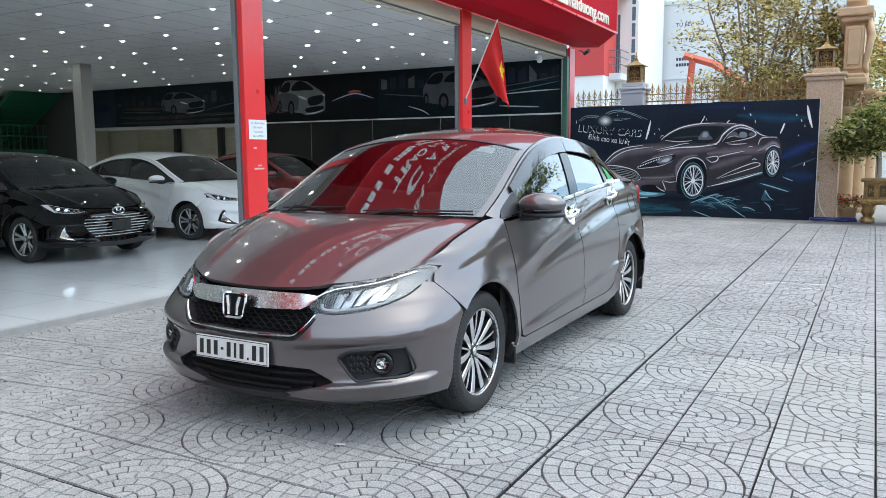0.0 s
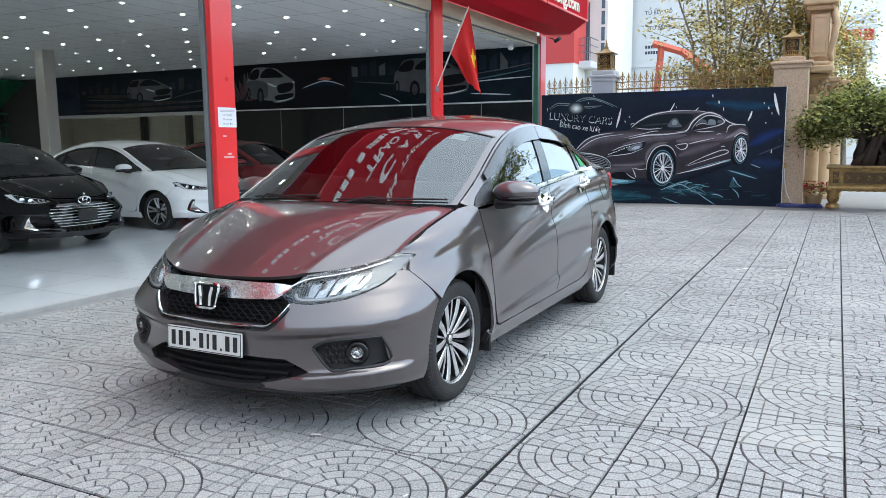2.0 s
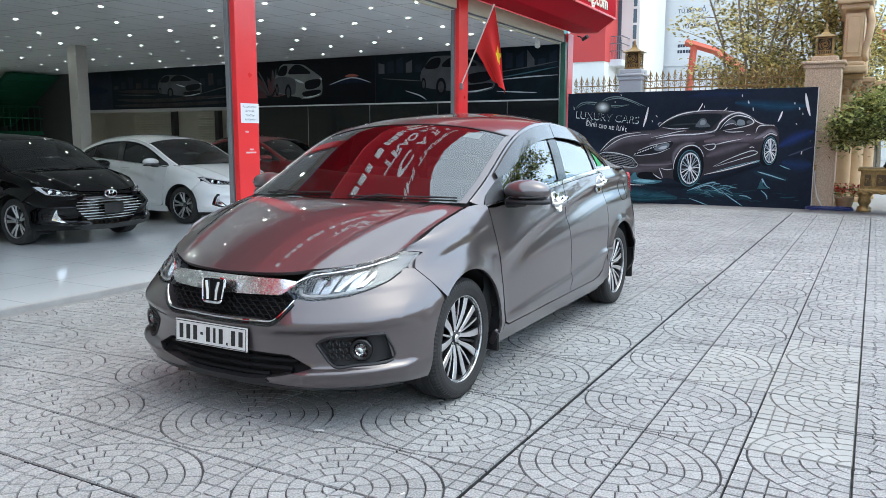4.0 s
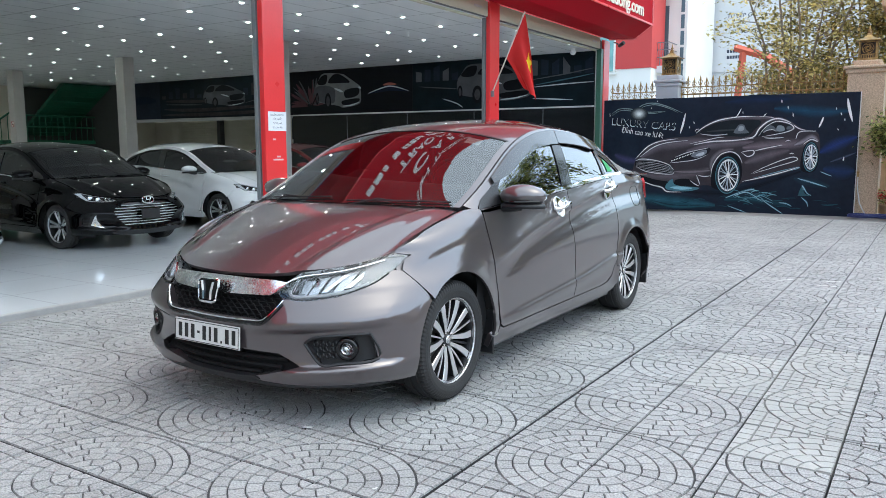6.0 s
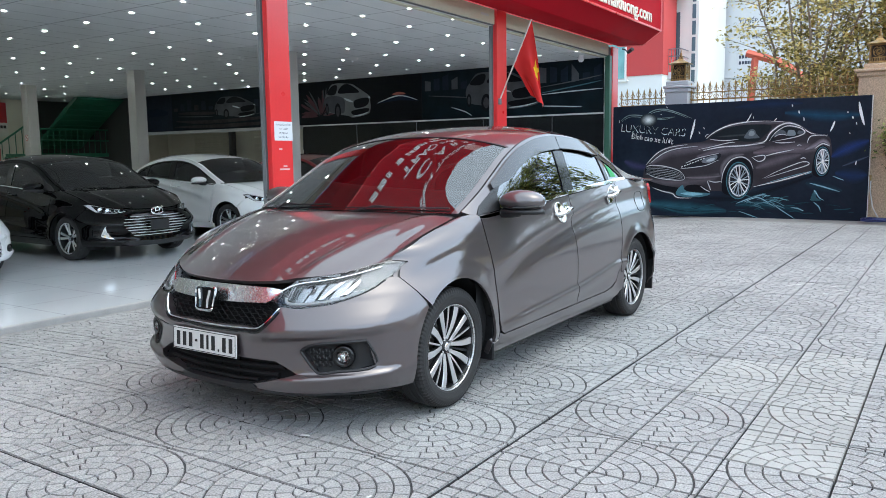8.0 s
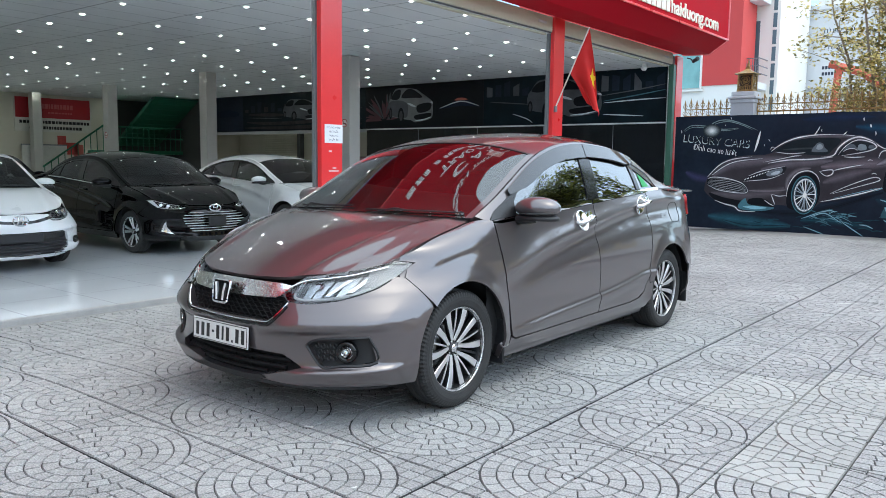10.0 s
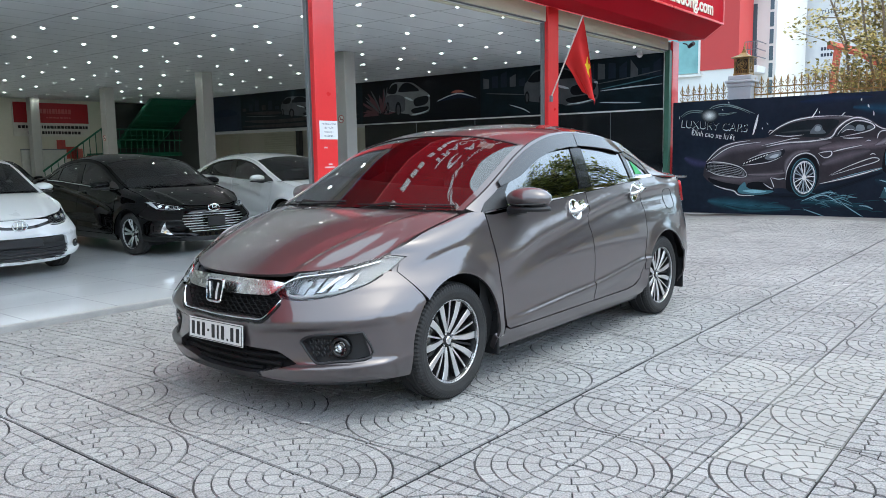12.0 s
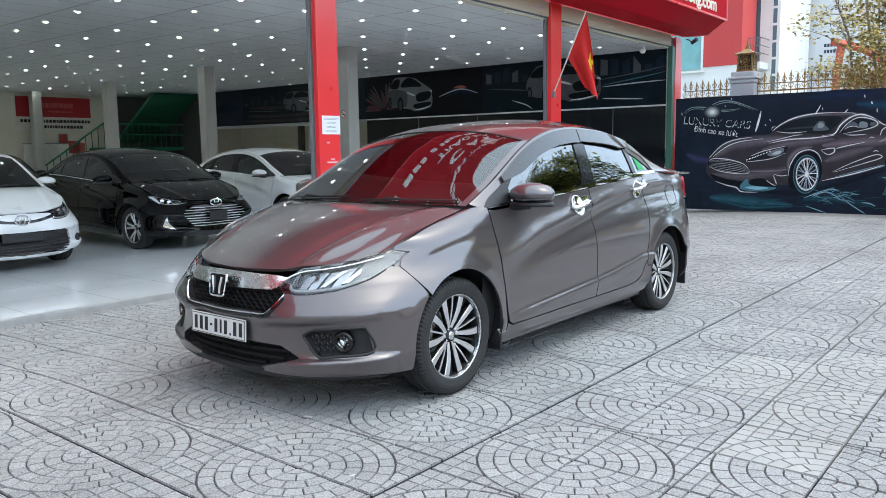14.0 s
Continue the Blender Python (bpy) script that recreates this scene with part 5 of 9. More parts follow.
def bent_spoke(r1, side):
    """One of a pair of spokes that run side by side and then spread to the rim."""
    bm = bmesh.new()
    rows = []
    for s, y, w in ((0.17, 0.016, 0.0090), (0.42, 0.0255, 0.0125), (0.62, 0.0340, 0.0160), (0.80, 0.0450, 0.0185), (1.0, 0.0570, 0.0205)):
        z = 0.036 + 0.030 * s + 0.008 * math.sin(math.pi * s)
        r = r1 * s if s < 0.99 else r1 * 0.965
        rows.append([bm.verts.new((r, side * y + q, z + dz)) for q, dz in ((-w * 0.75, -0.03), (-w, -0.004), (-w * 0.86, 0), (w * 0.86, 0), (w, -0.004), (w * 0.75, -0.03))])
    for a, b in zip(rows, rows[1:]):
        for k in range(5):
            f = bm.faces.new((a[k], b[k], b[k + 1], a[k + 1]))
            f.material_index = 0 if k in (1, 2, 3) else 1
    bm.faces.new(rows[0])
    bm.faces.new(rows[-1][::-1])
    return bm


ALLOY = mat("machined_alloy", (0.80, 0.80, 0.81), rough=0.36, metal=1.0, var=0.05, scale=30, fine=600)
ALLOY_DARK = mat("alloy_dark_paint", (0.035, 0.035, 0.038), rough=0.35, metal=0.4, var=0.15, scale=20)
DISC = mat("brake_disc", (0.30, 0.29, 0.28), rough=0.35, metal=1.0, var=0.15, scale=40)


def make_wheel(parent, m, style="twin", radius=0.303, turn=0.0):
    """A wheel whose axis is z and whose face is +z; tyre, rim, spokes, nuts and a brake disc."""
    rim_r = radius * 0.705
    w = part("wheel", wheel_mesh_tyre(radius, 0.19, rim_r), RUBBER, parent, "black rubber tyre on an alloy rim", False, m)
    part("rim", lathe([(rim_r * 0.93, -0.09), (rim_r * 0.96, 0.03), (rim_r * 0.955, 0.066), (rim_r * 0.99, 0.078), (rim_r * 1.022, 0.082), (rim_r * 1.035, 0.072), (rim_r * 1.0, 0.055), (rim_r * 0.99, -0.09)], 48, close=True), ALLOY_DARK, w, "", True)
    part("rim_lip", lathe([(rim_r * 0.965, 0.070), (rim_r * 1.0, 0.081), (rim_r * 1.012, 0.084), (rim_r * 1.016, 0.078)], 48, close=True), ALLOY, w, "", True)
    part("brake_disc", lathe([(0.06, -0.012), (0.125, -0.012), (0.125, 0.004), (0.06, 0.004)], 40, close=True), DISC, w, "", True)
    part("hub", lathe([(0.0, -0.03), (0.046, -0.03), (0.044, 0.022), (0.036, 0.038), (0.029, 0.044), (0.027, 0.050), (0.0, 0.051)], 32), [ALLOY_DARK], w, "", True)
    part("hub_cap", lathe([(0.0, 0.049), (0.023, 0.049), (0.022, 0.053), (0.015, 0.056), (0.0, 0.057)], 24), CHROME, w, "", True)
    part("barrel", lathe([(rim_r * 0.2, -0.075), (rim_r * 0.95, -0.07), (rim_r * 0.95, -0.066), (rim_r * 0.2, -0.07)], 40, close=True), DARK_CAVITY, w)
    if style == "twin":
        for k in range(5):
            a = turn + 72 * k
            part("spoke", spoke(0.036, rim_r * 0.965, 0.0045, 0.0055, 0.036, 0.064, 0.0, 0.0), [ALLOY, ALLOY_DARK], w, "", False, pose(0, 0, 0, 0, 0, a))
            for sd in (-1, 1):
                part("spoke", bent_spoke(rim_r * 0.97, sd), [ALLOY, ALLOY_DARK], w, "", False, pose(0, 0, 0, 0, 0, a + 36))
            part("spoke", spoke(0.036, rim_r * 0.965, 0.0045, 0.0075, 0.018, 0.046, 0.0, 0.0), [ALLOY_DARK, ALLOY_DARK], w, "", False, pose(0, 0, 0, 0, 0, a + 36))
    else:
        for k in range(5):
            a = turn + 72 * k
            for da, w0, w1 in ((-9, 0.013, 0.02), (9, 0.013, 0.02)):
                part("spoke", spoke(0.045, rim_r * 0.965, w0, w1, 0.034, 0.062, 0.0, 0.006 * da / 9), [ALLOY, ALLOY_DARK], w, "", False, pose(0, 0, 0, 0, 0, a + da))
    for k in range(4):
        part("wheel_nut", cylm(0.0085, 0.007, 0.03, 0.052, 6, pose(0.044 * math.cos(k * math.pi / 2 + 0.5), 0.044 * math.sin(k * math.pi / 2 + 0.5), 0)), CHROME, w)
    return w


GLASS_TOP_F = curve((1.36, 0.962), (1.48, 1.075), (1.62, 1.165), (1.80, 1.235), (2.02, 1.285), (2.28, 1.312))
GLASS_TOP_R = curve((2.40, 1.312), (2.70, 1.298), (2.90, 1.268), (3.02, 1.235))
GLASS_TOP_Q = curve((3.06, 1.222), (3.16, 1.185), (3.26, 1.135), (3.34, 1.088))


def build_saloon(label, paint, m, group="", front="wide_bar", spokes="twin", rim_turn=0.0, tint=None, visors=False, film=None, simple=False, scale=(1, 1, 1)):
    car = thing("saloon_car", label, "car", m @ Matrix.Diagonal((*scale, 1)), group)
    st, sz = (0.06, 0.03) if simple else (0.032, 0.008)
    # body shell behind the panels
    both("inner_side", lambda: wrap(sheet([(1.1, 0.22), (3.3, 0.22), (3.3, 1.0), (1.1, 0.9)], (), (0.2, 0.15)), lambda u, z: flank(u, z) - Vector((0.05, 0, 0)), 0.0), DARK_CAVITY, car)
    part("underbody", boxm(-0.60, 0.60, 0.45, 4.10, 0.185, 0.23), DARK_CAVITY, car)
    part("engine_bay", boxm(-0.44, 0.44, 0.30, 1.3, 0.22, 0.66), DARK_CAVITY, car)
    part("rear_bay", boxm(-0.5, 0.5, 3.1, 4.2, 0.22, 0.85), DARK_CAVITY, car)
    for c in (ARCH_F, ARCH_R):
        def liner(c=c):
            bm = bmesh.new()
            pr = arc(c, AXLE_Z, ARCH_RAD + 0.012, -25, 205, 24)
            a = [bm.verts.new((min(0.81, flank_x(y, z) - 0.04), y, z)) for y, z in pr]
            b = [bm.verts.new((0.50, y, z)) for y, z in pr]
            for i in range(len(pr) - 1):
                bm.faces.new((a[i], a[i + 1], b[i + 1], b[i]))
            bm.faces.new(b)
            return bm
        both("wheel_arch_liner", liner, DARK_CAVITY, car)
    # front bumper with its openings
    holes = [to_phi(HEADLAMP)]
    if front == "wide_bar":
        holes += [to_phi([(-0.05, GRILLE[0][1])] + GRILLE[1:-1] + [(-0.05, 0.68)]), to_phi(INTAKE), to_phi(FOG)]
        holes[1] = [(-0.1, 0.492)] + to_phi(GRILLE[1:-1]) + [(-0.1, 0.69)]
        holes[2] = [(-0.1, 0.219)] + to_phi(INTAKE[1:-1]) + [(-0.1, 0.350)]
    elif front == "slats":
        holes += [[(-0.1, 0.30)] + to_phi([(0.33, 0.31), (0.50, 0.50), (0.46, 0.56), (0.36, 0.64)]) + [(-0.1, 0.66)]]
    else:
        holes += [[(-0.1, 0.20)] + to_phi([(0.50, 0.21), (0.60, 0.33), (0.58, 0.44), (0.50, 0.47)]) + [(-0.1, 0.46)]]
    bo = bumper_outline()

    def half_bumper():
        return wrap(sheet(bo, holes, (0.035, 0.018) if simple else (0.026, 0.0075)), nose, 0.045)
    bm = half_bumper()
    other = flip_x(half_bumper())
    me = bpy.data.meshes.new("t")
    other.to_mesh(me)
    other.free()
    bm.from_mesh(me)
    bmesh.ops.remove_doubles(bm, verts=[v for v in bm.verts if abs(v.co.x) < 0.004], dist=0.008)
    bumper = part("front_bumper", bm, paint, car, "", True)
    # wings, doors, quarters
    wing_top = line_pts(lambda u: hood_edge_z(u) - 0.001, span(0.50, 1.10, 12))
    wing_front = [(front_end_line(z) + 0.006, z) for z in span(0.60, 0.70, 3)] + [(0.557, 0.738), (0.602, 0.7655), (0.55, 0.774), (0.495, 0.766)]
    arch_f = [p for p in arc(ARCH_F, AXLE_Z, ARCH_RAD, 133, -8, 22) if p[0] > front_end_line(p[1]) - 0.003]
    wing = wing_front[::-1] + arch_f[:-1] + [(1.212, 0.262), (1.268, 0.262), (1.252, 0.50), (1.192, 0.80), (1.172, 0.94), (1.145, 0.949)] + wing_top[::-1]
    both("front_wing", lambda: wrap(sheet(wing, (), (st, sz)), flank, 0.014), paint, car)
    door_f = [(1.262, 0.50), (1.292, 0.31), (1.33, 0.288), (2.305, 0.292), (2.318, 0.58), (2.285, 0.86), (2.30, belt(2.30) - 0.012)] + line_pts(lambda u: belt(u) - 0.012, span(2.2, 1.25, 8)) + [(1.182, 0.928), (1.202, 0.80)]
    door_r = [(2.326, 0.58), (2.313, 0.292), (2.80, 0.296), (2.90, 0.308), (3.00, 0.345), (3.06, 0.44), (3.10, 0.55), (3.13, 0.66), (3.135, 0.80), (3.10, belt(3.1) - 0.012)] + line_pts(lambda u: belt(u) - 0.012, span(3.0, 2.35, 6)) + [(2.308, belt(2.308) - 0.012), (2.293, 0.86)]
    df = both("front_door", lambda: wrap(sheet(door_f, (), (st, sz)), flank, 0.014), paint, car)
    dr = both("rear_door", lambda: wrap(sheet(door_r, (), (st, sz)), flank, 0.014), paint, car)
    quarter = [(3.138, 0.66), (3.108, 0.55), (3.069, 0.442), (3.085, 0.40)] + [p for p in arc(ARCH_R, AXLE_Z, ARCH_RAD, 163, 28, 28)] + [(3.80, 0.52), (4.00, 0.56), (4.02, 0.84), (3.96, 0.95), (3.95, 1.012), (4.05, 1.0), (4.10, deck_edge_z(4.1) - 0.002)] + line_pts(lambda u: deck_edge_z(u) - 0.001, span(4.0, 3.45, 6)) + [(3.35, belt(3.35)), (3.11, belt(3.11) - 0.010), (3.143, 0.80)]
    both("rear_wing", lambda: wrap(sheet(quarter, (), (st, sz)), flank, 0.012), paint, car)
    sill = [(1.225, 0.185), (2.95, 0.200), (3.10, 0.225), (3.113, 0.30), (3.124, 0.395), (3.08, 0.395), (3.063, 0.432), (3.005, 0.338), (2.93, 0.302), (2.80, 0.288), (1.33, 0.280), (1.28, 0.30), (1.276, 0.256), (1.215, 0.256)]
    both("side_sill", lambda: wrap(sheet(sill, (), (0.06, 0.02)), flank, 0.03), paint, car)
    # rear bumper, tail lamps, boot
    tail_arch = arc(ARCH_R, AXLE_Z, ARCH_RAD, 27, -14, 8)
    rear_side = [p for p in tail_arch] + [(3.86, 0.185), (4.30, 0.185), (4.30, 0.62), (4.02, 0.555), (3.80, 0.514)]

    def tail_face(a, z):
        c = 4.43 - tail_back(z) - 0.68
        return Vector((VM * max(0.0, 1 - math.cos(a) ** 2) ** (1 / 2.7) * section(z), c + 0.68 * math.cos(a), z))
    both("rear_bumper", lambda: wrap(sheet(rear_side, (), (0.05, 0.04)), flank, 0.01), paint, car)
    aa = math.acos((4.30 - 3.75) / 0.68)
    for nm, z0, z1, mt in (("rear_valance", 0.185, 0.62, paint), ("boot_face", 0.625, 1.0, paint)):
        def half(z0=z0, z1=z1):
            return wrap(sheet([(0.0, z0), (aa * 1.1, z0), (aa * 1.1, z1), (0.0, z1)], (), (0.12, 0.06)), tail_face, 0.0)
        both(nm, half, mt, car)
    tail_lamp = [(3.965, 0.955), (4.03, 0.845), (4.30, 0.80), (4.30, 0.955), (4.10, 0.998), (3.97, 1.008)]
    both("tail_lamp", lambda: wrap(sheet(tail_lamp, (), (0.03, 0.03)), flank, 0.015, 0.016), TAIL_RED, car, "red tail lamp")
    part("boot_lid", fold(grid_surface(lambda a, b: Vector(((a * 2 - 1) * 0.655, 3.90 + 0.09 * (1 - (a * 2 - 1) ** 2) + b * (0.47 - 0.09 * (1 - (a * 2 - 1) ** 2)), 1.058 - 0.035 * b + 0.012 * (1 - (a * 2 - 1) ** 2) + 0.012 * b ** 6)), 16, 10), 0.012), paint, car, "", True)
    # cabin: roof, pillars, glass
    part("roof", fold(grid_surface(lambda a, b: cabin_top(1.775 + 1.495 * b, (2 * a - 1) * 0.985), 22, 26), 0.012), paint, car, "", True)

    def a_post():
        return fold(grid_surface(lambda a, b: cabin_top(1.085 + 0.69 * b, 0.935 + 0.05 * a), 3, 14), 0.02)
    both("windscreen_post", a_post, paint, car)

    def c_post():
        return fold(grid_surface(lambda a, b: cabin_top(3.27 + 0.68 * b, 0.90 + 0.085 * a), 3, 12), 0.02)
    both("rear_post", c_post, paint, car)
    ws = part("windscreen", fold(grid_surface(lambda a, b: cabin_top(1.088 + 0.682 * b, (2 * a - 1) * 0.932), 28, 18), 0.006, -0.003), GLASS_CLEAR if not film else film, car, "laminated windscreen glass", True)
    part("windscreen_seal", fold(grid_surface(lambda a, b: cabin_top(1.760 + 0.014 * b, (2 * a - 1) * 0.95), 22, 1), 0.004, 0.001), BLACK_PLASTIC, ws)
    part("rear_window", fold(grid_surface(lambda a, b: cabin_top(3.28 + 0.65 * b, (2 * a - 1) * 0.895), 20, 14), 0.006, -0.003), tint or GLASS_DARK, car, "", True)
    top_line = line_pts(lambda u: rail_z(u) + 0.002, span(1.10, 3.95, 50))
    bottom_line = line_pts(lambda u: belt(u) + 0.004, span(3.95, 1.15, 30))
    dlo = line_pts(lambda u: belt(u) + 0.006, span(1.30, 3.36, 20)) + line_pts(lambda u: max(belt(u) + 0.012, rail_z(u) - 0.050), span(3.33, 2.95, 8)) + line_pts(lambda u: rail_z(u) - 0.042, span(2.85, 1.30, 24))
    both("side_frame", lambda: wrap(sheet([p for p in top_line + bottom_line], [dlo], (0.05, 0.03)), cabin_side, 0.012), paint, car)
    gf = [(1.40, belt(1.40) + 0.018)] + line_pts(lambda u: belt(u) + 0.016, span(1.5, 2.27, 8)) + line_pts(GLASS_TOP_F, span(2.27, 1.42, 14))
    gr = line_pts(lambda u: belt(u) + 0.016, span(2.42, 3.015, 6)) + line_pts(GLASS_TOP_R, span(3.0, 2.42, 8))
    gq = line_pts(lambda u: belt(u) + 0.016, span(3.065, 3.32, 4)) + line_pts(GLASS_TOP_Q, span(3.30, 3.07, 6))
    both("window_surround", lambda: wrap(sheet(dlo, [gf, gr, gq], (0.05, 0.03)), cabin_side, 0.010, -0.004), BLACK_GLOSS, car, "gloss black window surround")
    for nm, g in (("front_side_glass", gf), ("rear_side_glass", gr), ("quarter_glass", gq)):
        both(nm, lambda g=g: wrap(sheet(g, (), (0.08, 0.05)), cabin_side, 0.004, -0.010), tint or GLASS_DARK, car)
    # bonnet
    part("bonnet", fold(grid_surface(lambda a, b: bonnet((2 * a - 1) * 0.996, 0.003 + 0.989 * b), 56 if simple else 120, 30 if simple else 44), 0.016), paint, car, "", True)
    part("scuttle", fold(grid_surface(lambda a, b: Vector(((2 * a - 1) * 0.70, 0.925 + 0.115 * (2 * a - 1) ** 2 + 0.06 * b, 0.935 + 0.012 * b)), 20, 3), 0.01), BLACK_PLASTIC, car)
    for x, l, y0 in ((0.05, 0.60, 0.935), (-0.56, 0.48, 1.01)):
        pts = [cabin_top(1.098 + 0.022 * s, (x + l * s) / 0.72) + Vector((0, -0.003, 0.006)) for s in span(0.0, 1.0, 8)]
        wp = part("wiper", tube(pts, 0.005, 6), BLACK_PLASTIC, car)
        mid = pts[4]
        part("wiper_arm", tube([(x + l * 0.02 + 0.02, y0 + 0.02, 0.952), (mid.x - 0.12, mid.y - 0.01, mid.z + 0.008), tuple(mid)], 0.0065, 6, None, 0.0045), BLACK_PLASTIC, wp)
    # wheels
    for y in (ARCH_F, ARCH_R):
        make_wheel(car, Matrix.Translation((0.735, y, AXLE_Z)) @ pose(0, 0, 0, 0, 90, 0), spokes, 0.303, rim_turn + (17 if y > 2 else 0))
        make_wheel(car, Matrix.Translation((-0.735, y, AXLE_Z)) @ pose(0, 0, 0, 0, -90, 0), spokes, 0.303, rim_turn)
    return car, bumper, df, dr


TAIL_RED = mat("tail_lamp_red", (0.55, 0.01, 0.015), rough=0.12, var=0.1, scale=60, coat=1.0)
HERO = Matrix.Translation((-1.74, 2.735, 0.0))
hero, hero_bumper, hero_df, hero_dr = build_saloon("bronze-grey metallic saloon car parked on patterned paving", PAINT_BROWN, HERO, rim_turn=36.0)

# ---------------------------------------------------------------- cars in the showroom
def nose_patch(poly, lift, rim=0.012, step=(0.03, 0.015)):
    return wrap(sheet(to_phi(poly), (), step), nose, rim, lift)


def nose_span(poly, lift, rim=0.012, step=(0.03, 0.015)):
    """A patch of the nose that runs across the middle."""
    out = [(0.0, poly[0][1])] + to_phi(poly[1:-1]) + [(0.0, poly[-1][1])]
    bm = wrap(sheet(out, (), step), nose, 0.0, lift)
    o = flip_x(bm.copy())
    me = bpy.data.meshes.new("t")
    o.to_mesh(me)
    o.free()
    bm.from_mesh(me)
    bmesh.ops.remove_doubles(bm, verts=[v for v in bm.verts if abs(v.co.x) < 0.003], dist=0.006)
    bm.normal_update()
    return fold(bm, rim)


LAMP_BODY = mat("lamp_reflector", (0.66, 0.69, 0.72), rough=0.16, metal=0.9, var=0.15, scale=30)
LAMP_DARK = mat("lamp_inner_dark", (0.03, 0.03, 0.035), rough=0.25, var=0.2)
LED = mat("lamp_white_strip", (0.55, 0.57, 0.60), rough=0.2, var=0.05)
FILM_DARK = glass("dark_film_glass", (0.02, 0.024, 0.026), film=0.03)


def nose_line(pts, r, lift):
    """A rounded strip laid along points (x, z) of the nose."""
    P = []
    for x, z in smooth_closed(pts, 4, False):
        p = nose(phi_of(abs(x) / section(z)), z)
        P.append((math.copysign(p.x, x) if x else 0.0, p.y - lift, p.z))
    return tube(P, r, 6)


def mirrors(car, paint, shell_label=""):
    for s in (1, -1):
        bm = lathe([(0.0, 0.10), (0.045, 0.092), (0.082, 0.06), (0.096, 0.015), (0.094, -0.02), (0.070, -0.035), (0.0, -0.038)], 28)
        bmesh.ops.transform(bm, matrix=Matrix.Translation((s * 0.905, 1.45, 1.002)) @ pose(0, 0, 0, 90, 0, s * 8) @ Matrix.Diagonal((1.38, 0.66, 0.95, 1)), verts=bm.verts)
        w = part("wing_mirror", bm, paint, car, shell_label, True)
        bm = lathe([(0.0, 0.03), (0.07, 0.028), (0.092, 0.012), (0.096, -0.01), (0.0, -0.014)], 28)
        bmesh.ops.transform(bm, matrix=Matrix.Translation((s * 0.905, 1.445, 0.945)) @ pose(0, 0, 0, 0, 0, s * 8) @ Matrix.Diagonal((1.36, 0.92, 0.9, 1)), verts=bm.verts)
        part("mirror_base", bm, BLACK_PLASTIC, w, "", True)
        part("mirror_arm", tube([(s * 0.80, 1.40, 0.935), (s * 0.85, 1.41, 0.935), (s * 0.90, 1.435, 0.945)], 0.024, 8), BLACK_PLASTIC, w)
        part("mirror_glass", boxm(s * 0.905 - 0.095, s * 0.905 + 0.095, 1.484, 1.488, 0.945, 1.045, bevel=0.002), CHROME, w)
        part("indicator", tube([(s * 0.83, 1.375, 0.972), (s * 0.90, 1.352, 0.973), (s * 0.97, 1.372, 0.975), (s * 1.02, 1.42, 0.976)], 0.006, 6), BLACK_GLOSS, w)


def corner_sails(car):
    pl = [(1.16, 0.938), (1.41, 0.958), (1.43, 1.06), (1.34, 1.035), (1.23, 0.985)]
    both("corner_sail", lambda: wrap(sheet(pl, (), (0.04, 0.03)), cabin_side, 0.01, 0.005), BLACK_PLASTIC, car)


